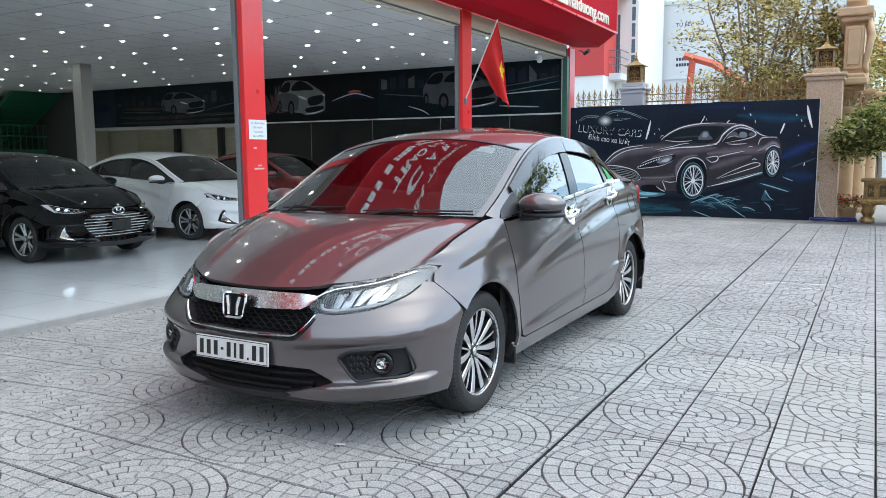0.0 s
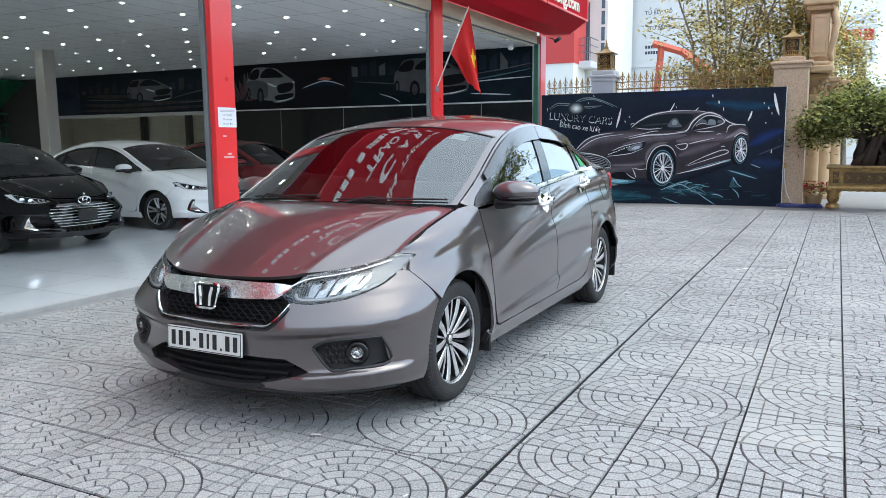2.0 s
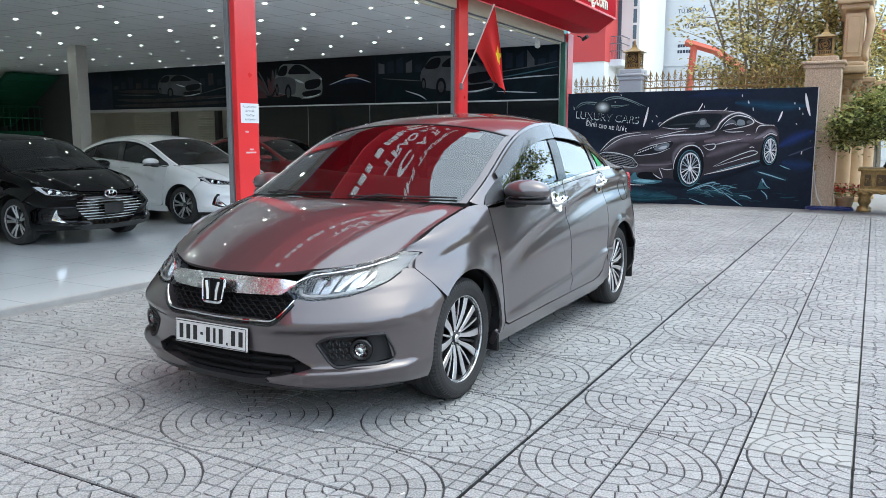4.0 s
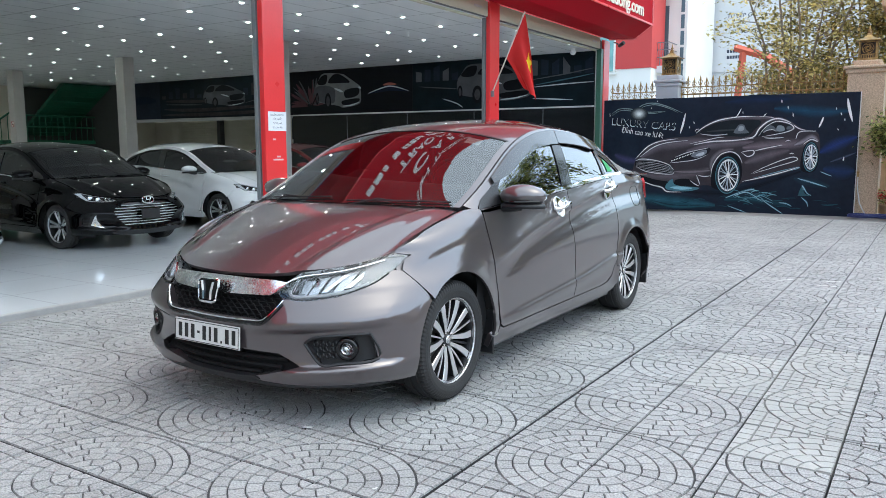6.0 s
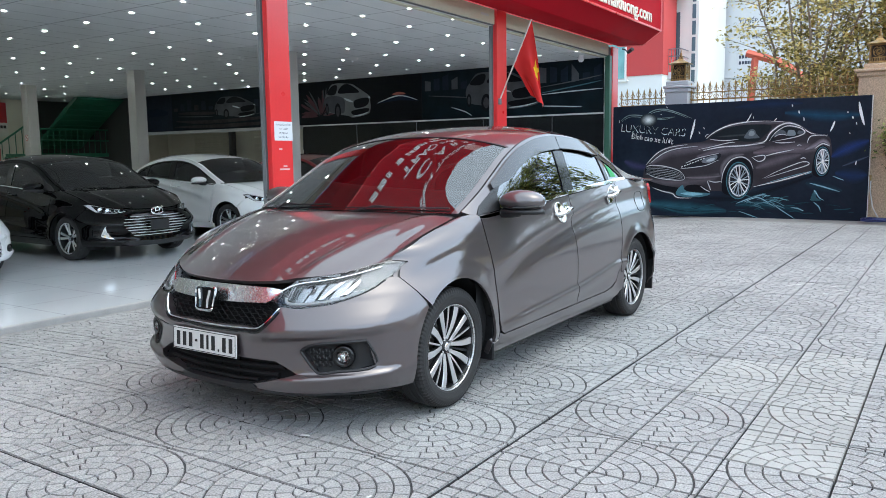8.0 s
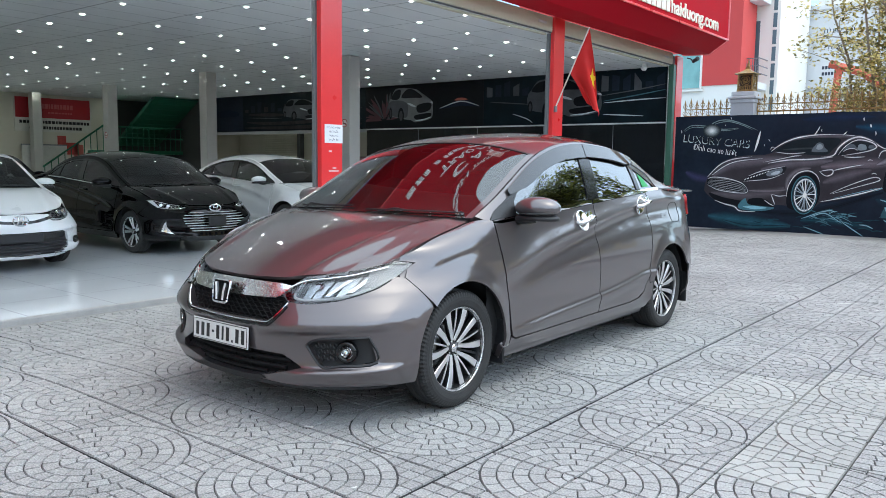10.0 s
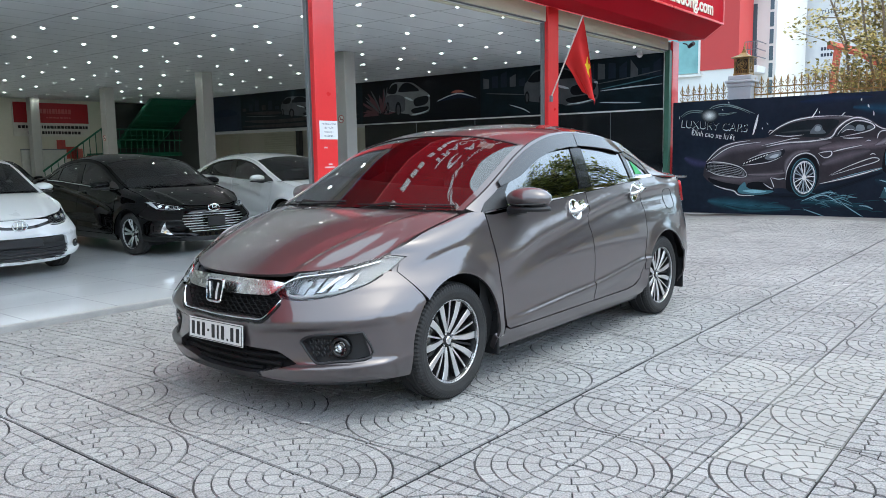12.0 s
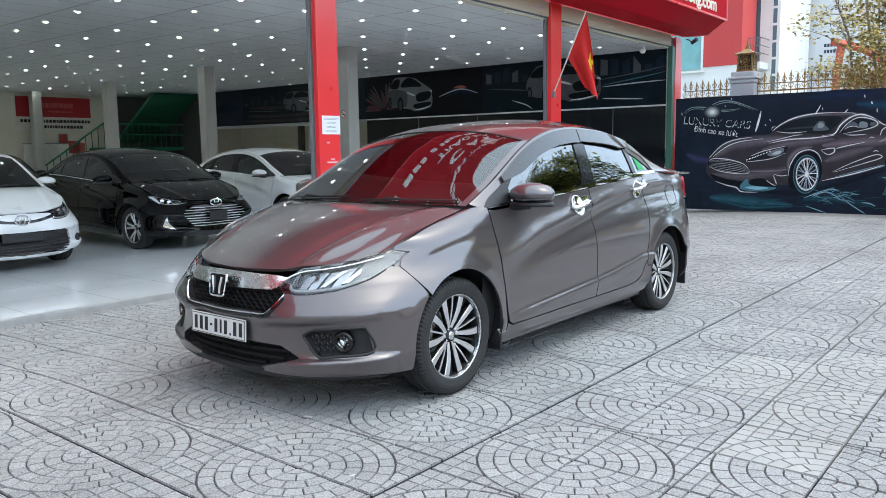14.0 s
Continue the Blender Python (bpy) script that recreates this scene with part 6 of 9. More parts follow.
def showroom_car(label, paint, x, y, front, handle, k=(1.05, 1.03, 1.0), simple=True):
    car, bumper, df, dr = build_saloon(label, paint, Matrix.Translation((x, y, FLOOR_Z)) @ pose(0, 0, 0, 0, 0, 90), "showroom cars", front, "five", 10.0, tint=FILM_DARK, film=FILM_DARK, simple=simple, scale=k)
    mirrors(car, paint)
    corner_sails(car)
    for u, z, d in ((2.14, 0.885, df), (3.0, 0.95, dr)):
        for s in (0, 1):
            sg = 1 if s == 0 else -1
            p = flank(u, z)
            part("door_handle", tube([(sg * (p.x + 0.002), u - 0.09, z - 0.004), (sg * (p.x + 0.03), u - 0.06, z), (sg * (p.x + 0.03), u + 0.06, z + 0.004), (sg * (p.x + 0.002), u + 0.09, z + 0.006)], 0.011, 8), handle, d[s])
    strip = [flank(u, belt(u) - 0.006) + Vector((0.004, 0, 0)) for u in span(1.42, 3.32, 12)]
    for sg in (1, -1):
        part("belt_strip", tube([(sg * p.x, p.y, p.z) for p in strip], 0.008, 6), CHROME, car)
    wedge = [(0.395, 0.662), (0.47, 0.642), (0.58, 0.640), (0.690, 0.658), (0.735, 0.712), (0.752, 0.764), (0.70, 0.770), (0.58, 0.722), (0.46, 0.692)]
    for sg in (0, 1):
        s = 1 if sg == 0 else -1

        def side(b_):
            return b_ if s == 1 else flip_x(b_)

        lamp = part("headlamp", side(nose_patch(HEADLAMP, -0.045, 0.02)), LAMP_DARK, car, "", True)
        if front == "slats":
            part("lamp_cover", side(nose_patch(wedge, -0.004, 0.01)), LAMP_CLEAR, lamp, "", True)
            part("lower_lid", side(nose_patch([(0.338, 0.632), (0.385, 0.592), (0.47, 0.587), (0.60, 0.607), (0.683, 0.646), (0.690, 0.656), (0.58, 0.638), (0.47, 0.640), (0.395, 0.660)], 0.002, 0.01)), paint, lamp, "", True)
            part("upper_lid", side(nose_patch([(0.338, 0.634), (0.395, 0.664), (0.46, 0.694), (0.58, 0.724), (0.70, 0.772), (0.60, 0.737), (0.50, 0.717), (0.42, 0.704)], 0.002, 0.01)), paint, lamp, "", True)
            for xx, zz in ((0.585, 0.675), (0.645, 0.690)):
                p = nose(phi_of(xx), zz)
                part("projector", lathe([(0.0, 0.0), (0.024, 0.0), (0.030, 0.02), (0.0, 0.026)], 16, None, Matrix.Translation((s * p.x, p.y + 0.030, zz)) @ pose(0, 0, 0, 90, 0, s * 20)), LAMP_BODY, lamp)
            part("light_strip", nose_line([(s * 0.42, 0.664), (s * 0.50, 0.648), (s * 0.60, 0.648), (s * 0.685, 0.664)], 0.007, -0.004), CHROME, lamp, "bright lamp edge")
            part("tail_facet", side(nose_patch([(0.672, 0.660), (0.692, 0.663), (0.746, 0.758), (0.705, 0.762)], -0.001, 0.008)), LED, lamp)
            part("upper_strip", nose_line([(s * 0.46, 0.688), (s * 0.58, 0.716), (s * 0.69, 0.760)], 0.004, -0.002), CHROME, lamp)
            for q_ in (0.46, 0.50, 0.54):
                part("chevron", nose_line([(s * q_, 0.656), (s * (q_ + 0.02), 0.668), (s * (q_ + 0.012), 0.686)], 0.004, -0.01), LED, lamp)
        else:
            part("lamp_cover", side(nose_patch(HEADLAMP, -0.004, 0.01)), LAMP_CLEAR, lamp, "", True)
            for xx in (0.50, 0.60):
                p = nose(phi_of(xx), 0.665)
                part("projector", lathe([(0.0, 0.0), (0.034, 0.0), (0.042, 0.02), (0.0, 0.026)], 16, None, Matrix.Translation((s * p.x, p.y + 0.035, 0.665)) @ pose(0, 0, 0, 90, 0, s * 20)), LAMP_BODY, lamp)
            part("reflector", side(nose_patch([(0.66, 0.65), (0.69, 0.665), (0.735, 0.745), (0.69, 0.745), (0.655, 0.70)], -0.018, 0.01)), LAMP_BODY, lamp)
            part("light_strip", nose_line([(s * 0.37, 0.612), (s * 0.47, 0.602), (s * 0.60, 0.620), (s * 0.675, 0.655), (s * 0.725, 0.715)], 0.007, -0.006), CHROME, lamp, "bright lamp edge")
    if front == "slats":
        g = part("grille", nose_span([(0, 0.30), (0.36, 0.31), (0.55, 0.53), (0.52, 0.57), (0.37, 0.635), (0, 0.655)], -0.03), BLACK_GLOSS, car, "", True)
        for z, wd in ((0.335, 0.365), (0.372, 0.395), (0.409, 0.425), (0.446, 0.455), (0.483, 0.485), (0.520, 0.515), (0.557, 0.50), (0.592, 0.44)):
            part("slat", nose_line([(-wd, z), (-wd / 2, z), (0, z), (wd / 2, z), (wd, z)], 0.0075, -0.010), CHROME, g)
        part("badge", ring_badge(0.088, 0.048, 0.012, 0.0, nose_back(0.665) - 0.012, 0.655), CHROME, car, "chrome oval badge")
        part("number_plate_holder", boxm(-0.14, 0.14, nose_back(0.46) - 0.035, nose_back(0.46) - 0.012, 0.405, 0.535, bevel=0.005), BLACK_PLASTIC, car)
        for s in (1, -1):
            part("fog_surround", (lambda b_: b_ if s == 1 else flip_x(b_))(nose_patch([(0.50, 0.262), (0.68, 0.290), (0.745, 0.335), (0.700, 0.505), (0.668, 0.500), (0.655, 0.40)], 0.003, 0.012)), BLACK_GLOSS, car, "", True)
            tri = [(0.585, 0.295), (0.715, 0.345), (0.672, 0.485), (0.655, 0.40)]
            bm = nose_patch(tri, 0.006, 0.02)
            fogt = part("fog_pod", bm if s == 1 else flip_x(bm), CHROME, car, "triangular fog lamp pod")
            bm = nose_patch([(0.64, 0.33), (0.70, 0.352), (0.675, 0.43)], 0.010, 0.01)
            part("lens", bm if s == 1 else flip_x(bm), LAMP_CLEAR, fogt)
        part("lower_lip", nose_span([(0, 0.19), (0.40, 0.20), (0.55, 0.24), (0.42, 0.27), (0, 0.25)], 0.006), BLACK_PLASTIC, car, "", True)
    elif front == "low_mouth":
        g = part("grille", nose_span([(0, 0.20), (0.50, 0.21), (0.60, 0.33), (0.58, 0.44), (0.50, 0.47), (0, 0.46)], -0.03), BLACK_PLASTIC, car, "", True)
        for z, wd in ((0.235, 0.51), (0.27, 0.54), (0.305, 0.565), (0.34, 0.58)):
            part("slat", nose_line([(-wd, z), (-wd / 2, z - 0.01), (0, z - 0.012), (wd / 2, z - 0.01), (wd, z)], 0.010, -0.008), LAMP_DARK, g)
        part("grille_bar", nose_span([(0, 0.375), (0.54, 0.385), (0.56, 0.435), (0.50, 0.455), (0, 0.448)], -0.012), BLACK_GLOSS, g, "", True)
        part("number_plate_holder", boxm(-0.24, 0.24, nose_back(0.42) - 0.035, nose_back(0.42) - 0.005, 0.355, 0.455, bevel=0.005), BLACK_PLASTIC, car)
        part("upper_grille", nose_span([(0, 0.56), (0.20, 0.575), (0.38, 0.615), (0.345, 0.64), (0.15, 0.60), (0, 0.595)], 0.004), BLACK_GLOSS, car, "", True)
        part("badge", ring_badge(0.082, 0.056, 0.011, 0.0, nose_back(0.60) - 0.016, 0.605), CHROME, car, "chrome oval badge")
        for s in (1, -1):
            p = nose(phi_of(0.70), 0.34)
            part("fog_lamp", lathe([(0.0, 0.0), (0.045, 0.002), (0.052, 0.02), (0.0, 0.03)], 20, None, Matrix.Translation((s * (p.x + 0.004), p.y + 0.0, 0.34)) @ pose(0, 0, 0, 90, 0, s * 40)), BLACK_GLOSS, car, "", True)
        part("lower_lip", nose_span([(0, 0.165), (0.45, 0.17), (0.60, 0.20), (0.50, 0.212), (0, 0.20)], 0.008), CHROME, car, "", True)
    part("rear_bench", boxm(-0.62, 0.62, 2.35, 2.55, 0.45, 1.12, bevel=0.06, seg=2), BLACK_PLASTIC, car)
    part("dashboard", boxm(-0.68, 0.68, 1.12, 1.55, 0.72, 0.945, bevel=0.05, seg=2), BLACK_PLASTIC, car)
    return car


def ring_badge(a, b, r, x, y, z):
    """An oval chrome ring with slanted inner bars, facing -y."""
    P = [(x + a * math.cos(2 * math.pi * i / 24), y, z + b * math.sin(2 * math.pi * i / 24)) for i in range(25)]
    bm = tube(P, r * 0.8, 6)
    for o in (-0.34, 0.34):
        tube([(x + a * (o - 0.14), y, z - b * 0.72), (x + a * o, y - 0.004, z), (x + a * (o + 0.14), y, z + b * 0.72)], r * 0.7, 6, bm)
    tube([(x - a * 0.34, y - 0.004, z - b * 0.1), (x + a * 0.34, y - 0.004, z + b * 0.1)], r * 0.6, 6, bm)
    return bm


showroom_car("black glossy saloon car with a chrome slatted grille", PAINT_BLACK, -8.06, 7.22, "slats", BLACK_GLOSS)
showroom_car("white saloon car with a dark tinted windscreen", PAINT_WHITE, -8.16, 10.13, "slats", CHROME)
showroom_car("white compact saloon car with a wide black lower grille", PAINT_WHITE, -7.90, 4.45, "low_mouth", CHROME, (1.01, 1.0, 1.01))
showroom_car("deep red saloon car parked beside a column", PAINT_RED, -8.6, 13.4, "slats", CHROME, (1.05, 1.03, 1.0))
showroom_car("black saloon car in the second row", PAINT_BLACK, -13.6, 6.9, "low_mouth", BLACK_GLOSS)

# ---------------------------------------------------------------- beyond the banner: fence, gate, planting, neighbours
GOLD = mat("gilt_iron", (0.42, 0.28, 0.11), rough=0.42, metal=0.7, var=0.4, scale=14, tint=(0.13, 0.075, 0.03))
BRONZE = mat("antique_gold", (0.40, 0.27, 0.105), rough=0.42, metal=0.6, var=0.5, scale=9, fine=60, bump=0.5, bump_scale=60, tint=(0.12, 0.075, 0.03))
GRANITE = mat("pink_granite", (0.60, 0.45, 0.31), rough=0.55, var=0.45, scale=55, fine=180, bump=0.25, bump_scale=90, tint=(0.40, 0.28, 0.18))
SANDSTONE = mat("carved_sandstone", (0.58, 0.41, 0.245), rough=0.7, var=0.22, scale=4, fine=70, bump=0.5, bump_scale=70)
PLASTER = mat("post_plaster", (0.52, 0.53, 0.56), rough=0.8, var=0.12, scale=3, bump=0.2)
FENCE_Y = 17.5


def lantern(x, y, z, k=0.84):
    t = thing("gate_lantern", "gilt openwork lantern with a pagoda roof on a post", "lantern", Matrix.Translation((x, y, z)) @ Matrix.Scale(k, 4), "gate lanterns")
    w = 0.17
    part("base", boxm(-w - 0.03, w + 0.03, -w - 0.03, w + 0.03, 0, 0.06, bevel=0.012), GOLD, t)
    part("core", boxm(-w + 0.03, w - 0.03, -w + 0.03, w - 0.03, 0.06, 0.42), mat("lantern_dark", (0.03, 0.022, 0.015), rough=0.6), t)
    for sx in (-1, 1):
        for sy in (-1, 1):
            part("corner_post", boxm(sx * w - 0.02, sx * w + 0.02, sy * w - 0.02, sy * w + 0.02, 0.06, 0.42, bevel=0.005), GOLD, t)
    for k in range(4):
        R = pose(0, 0, 0, 0, 0, 90 * k)
        bm = bmesh.new()
        for i in range(7):
            add_box(bm, -w + 0.04 + i * 0.045, -w + 0.062 + i * 0.045, -w - 0.008, -w + 0.004, 0.065, 0.12)
        add_box(bm, -w, w, -w - 0.01, -w + 0.006, 0.125, 0.145)
        add_box(bm, -w, w, -w - 0.01, -w + 0.006, 0.40, 0.42)
        for a in range(9):
            th = 2 * math.pi * a / 9
            r = 0.075 if a % 2 else 0.10
            P = [(0.3 * r * math.cos(th + u) * (1 + u), -w - 0.004, 0.27 + 0.3 * r * math.sin(th + u) * (1 + u)) for u in span(0, 2.2, 6)]
            tube(P, 0.010, 5, bm)
        tube([(0.115 * math.cos(2 * math.pi * i / 18), -w - 0.004, 0.27 + 0.115 * math.sin(2 * math.pi * i / 18)) for i in range(19)], 0.008, 5, bm)
        bmesh.ops.transform(bm, matrix=R, verts=bm.verts)
        part("fret_panel", bm, GOLD, t)
    roof = bmesh.new()
    pr = [(w + 0.080, 0.430), (w + 0.085, 0.447), (w + 0.01, 0.478), (0.10, 0.520), (0.052, 0.565), (0.045, 0.62)]
    ring = [[roof.verts.new((sx * r, sy * r, z0)) for sx, sy in ((-1, -1), (1, -1), (1, 1), (-1, 1))] for r, z0 in pr]
    for a, b in zip(ring, ring[1:]):
        for i in range(4):
            roof.faces.new((a[i], a[(i + 1) % 4], b[(i + 1) % 4], b[i]))
    roof.faces.new(ring[0][::-1])
    roof.faces.new(ring[-1])
    part("roof", roof, BRONZE, t)
    part("finial", lathe([(0.0, 0.61), (0.03, 0.61), (0.042, 0.64), (0.02, 0.665), (0.035, 0.69), (0.016, 0.72), (0.010, 0.78), (0.0, 0.82)], 14), GOLD, t, "", True)
    return t


def gate_post(x0, x1, y0, y1, z1, material, label, cap=0.09):
    t = thing("gate_post", label, "post", Matrix.Translation(((x0 + x1) / 2, (y0 + y1) / 2, -0.12)))
    a, b = (x1 - x0) / 2, (y1 - y0) / 2
    part("shaft", boxm(-a, a, -b, b, 0, z1 - 0.16 + 0.12, bevel=0.012, seg=2), material, t)
    part("cap_slab", boxm(-a - cap, a + cap, -b - cap, b + cap, z1 - 0.16 + 0.12, z1 + 0.02, bevel=0.02, seg=2), material, t)
    part("necking", boxm(-a - cap * 0.45, a + cap * 0.45, -b - cap * 0.45, b + cap * 0.45, z1 - 0.24 + 0.12, z1 - 0.158 + 0.12, bevel=0.015, seg=2), material, t)
    part("plinth", boxm(-0.24, 0.24, -0.24, 0.24, z1 + 0.02, z1 + 0.12, bevel=0.02, seg=2), material, t)
    return t


gate_post(-4.22, -3.74, 17.3, 17.78, 2.80, PLASTER, "grey plastered fence post with a lantern", 0.05)
lantern(-3.97, 17.54, 2.80)
gate_post(-0.50, 0.13, 17.12, 17.75, 2.88, GRANITE, "speckled granite gate post beside the banner", 0.075)
lantern(-0.20, 17.45, 2.88)


def spear_panel(x0, x1, y, z0):
    t = thing("iron_fence", "gilded iron fence with spear tips and scrolls", "fence", Matrix.Translation((x0, y, z0)), "gilded fence panels")
    n = int((x1 - x0) / 0.125)
    st = (x1 - x0) / n
    bar = mesh_of("bar", cylm(0.010, 0.010, -1.0, 0.22, 6))
    tip = mesh_of("spear", lathe([(0.010, 0.20), (0.020, 0.225), (0.012, 0.245), (0.024, 0.285), (0.014, 0.33), (0.0, 0.385)], 6))
    leaf = bmesh.new()
    for s in (-1, 1):
        tube([(0, 0, 0.16), (s * 0.028, 0, 0.20), (s * 0.045, 0, 0.24), (s * 0.036, 0, 0.27), (s * 0.022, 0, 0.255)], 0.008, 5, leaf)
        tube([(0, 0, 0.02), (s * 0.03, 0, 0.05), (s * 0.052, 0, 0.09), (s * 0.035, 0, 0.125), (s * 0.018, 0, 0.10)], 0.008, 5, leaf)
    leaf = mesh_of("scroll", leaf)
    for k in range(n + 1):
        M = Matrix.Translation((k * st, 0, 0 if k % 2 else -0.035))
        part("bar", bar, GOLD, t, m=M)
        part("spear", tip, GOLD, t, m=M)
        part("scroll", leaf, GOLD, t, m=M)
    part("rail", boxm(0, x1 - x0, -0.014, 0.014, -0.03, 0.0), GOLD, t)
    part("rail", boxm(0, x1 - x0, -0.012, 0.012, 0.125, 0.145), GOLD, t)
    part("low_wall", boxm(0, x1 - x0, -0.08, 0.08, -z0 - 0.12, -1.0), PLASTER, t)
    return t


spear_panel(-5.28, -4.24, FENCE_Y, 2.33)
spear_panel(-3.72, -0.60, FENCE_Y, 2.40)

# stone gateway seen end on
gate = thing("stone_gateway", "carved tan stone gateway with columns and an arch", "gateway", Matrix.Translation((0.20, 18.1, -0.12)))


def gate_column(x, y):
    part("column", lathe([(0.0, 0.0), (0.24, 0.0), (0.24, 0.16), (0.20, 0.20), (0.22, 0.24), (0.17, 0.30), (0.165, 1.2), (0.148, 2.25), (0.17, 2.28), (0.15, 2.32), (0.0, 2.32)], 24, None, Matrix.Translation((x, y, 0))), SANDSTONE, gate, "", True)
    cap = part("capital", lathe([(0.0, 2.30), (0.155, 2.30), (0.17, 2.42), (0.24, 2.58), (0.26, 2.62), (0.0, 2.62)], 24, None, Matrix.Translation((x, y, 0))), SANDSTONE, gate, "", True)
    for r_, zz, n_ in ((0.19, 2.40, 8), (0.225, 2.50, 8)):
        for k in range(n_):
            a = 2 * math.pi * (k + (0.5 if zz > 2.45 else 0)) / n_
            part("acanthus_leaf", tube([(x + (r_ - 0.04) * math.cos(a), y + (r_ - 0.04) * math.sin(a), zz - 0.08), (x + r_ * math.cos(a), y + r_ * math.sin(a), zz), (x + (r_ + 0.05) * math.cos(a), y + (r_ + 0.05) * math.sin(a), zz + 0.05), (x + (r_ + 0.04) * math.cos(a), y + (r_ + 0.04) * math.sin(a), zz + 0.02)], 0.034, 6), SANDSTONE, cap, "", True)
    part("abacus", boxm(x - 0.29, x + 0.29, y - 0.29, y + 0.29, 2.62, 2.72, bevel=0.02, seg=2), SANDSTONE, gate)


for yy in (0.35, 1.55, 2.75):
    gate_column(0.1667 * yy - 0.058, yy)
part("pier", boxm(-0.22, -0.08, 0.9, 3.2, 0, 2.72, bevel=0.02), SANDSTONE, gate)
arch_face = [(0.0, 2.72), (0.0, 5.9), (4.4, 5.9), (4.4, 2.72)] + [(2.3 + 1.5 * math.cos(radians(a)), 2.72 + 1.15 * math.sin(radians(a))) for a in range(0, 181, 12)]
bm = bmesh.new()
bm.faces.new([bm.verts.new((-0.12, a, b)) for a, b in arch_face])
r = bmesh.ops.extrude_face_region(bm, geom=list(bm.faces))
bmesh.ops.translate(bm, vec=(0.36, 0, 0), verts=[v for v in r["geom"] if isinstance(v, bmesh.types.BMVert)])
part("arch_block", bm, SANDSTONE, gate)
for z0, z1, o in ((2.72, 2.86, 0.10), (2.86, 2.94, 0.05), (3.95, 4.05, 0.07), (4.05, 4.22, 0.14), (5.35, 5.5, 0.14), (5.5, 5.75, 0.24)):
    part("cornice", boxm(-0.12 - o, 0.24 + o, -0.12 - o, (0.8 if z0 < 3 else 4.5), z0, z1, bevel=0.03, seg=2), SANDSTONE, gate)
part("archivolt", tube([(0.25, 2.3 + 1.5 * math.cos(radians(a)), 2.72 + 1.15 * math.sin(radians(a))) for a in range(0, 181, 10)], 0.09, 8), SANDSTONE, gate, "", True)
for z0, z1 in ((3.1, 3.8), (4.4, 5.2)):
    part("carved_panel", boxm(-0.06, 0.18, -0.15, -0.125, z0, z1, bevel=0.02), SANDSTONE, gate)
    part("panel_frame", boxm(-0.10, 0.22, -0.135, -0.118, z0 - 0.07, z1 + 0.07, bevel=0.01), SANDSTONE, gate)
part("scroll_bracket", tube([(0.28, 0.1, 4.0), (0.36, 0.0, 3.7), (0.32, -0.05, 3.35), (0.26, 0.0, 3.1), (0.30, 0.05, 2.95)], 0.08, 8, None, 0.05), SANDSTONE, gate, "", True)

LEAF_SUN = leaf_mat("leaf_yellow_green", (0.62, 0.52, 0.21), (0.32, 0.28, 0.09))
LEAF_DEEP = leaf_mat("leaf_deep_green", (0.36, 0.38, 0.13), (0.12, 0.155, 0.045))
LEAF_MID = leaf_mat("leaf_mid_green", (0.26, 0.28, 0.06), (0.07, 0.10, 0.02))
BARK_PALE = mat("bark_pale", (0.30, 0.25, 0.18), rough=0.85, var=0.35, scale=10, bump=0.6, bump_scale=40)
BARK_DARK = mat("bark_dark", (0.075, 0.058, 0.045), rough=0.9, var=0.4, scale=14, bump=0.9, bump_scale=45)


def leaves(points, size, rng, spread, per):
    V, F = [], []
    for c in points:
        for _ in range(per):
            p = Vector(c) + Vector((rng.gauss(0, spread), rng.gauss(0, spread), rng.gauss(0, spread * 0.8)))
            d = Vector((rng.uniform(-1, 1), rng.uniform(-1, 1), rng.uniform(-0.5, 0.7))).normalized()
            s = d.cross(Vector((rng.uniform(-0.6, 0.6), rng.uniform(-0.6, 0.6), 1))).normalized()
            l = size * rng.uniform(0.7, 1.25)
            w = l * 0.33
            up = s.cross(d) * (l * 0.10)
            b = len(V)
            V += [tuple(p), tuple(p + d * l * 0.5 + s * w + up), tuple(p + d * l), tuple(p + d * l * 0.5 - s * w + up), tuple(p + d * l * 0.5)]
            F += [(b, b + 4, b + 1), (b + 1, b + 4, b + 2), (b + 4, b + 3, b + 2), (b, b + 3, b + 4)]
    return V, F


def crown_mesh(V, F):
    me = bpy.data.meshes.new("crown")
    me.from_pydata(V, [], F)
    me.update()
    return me


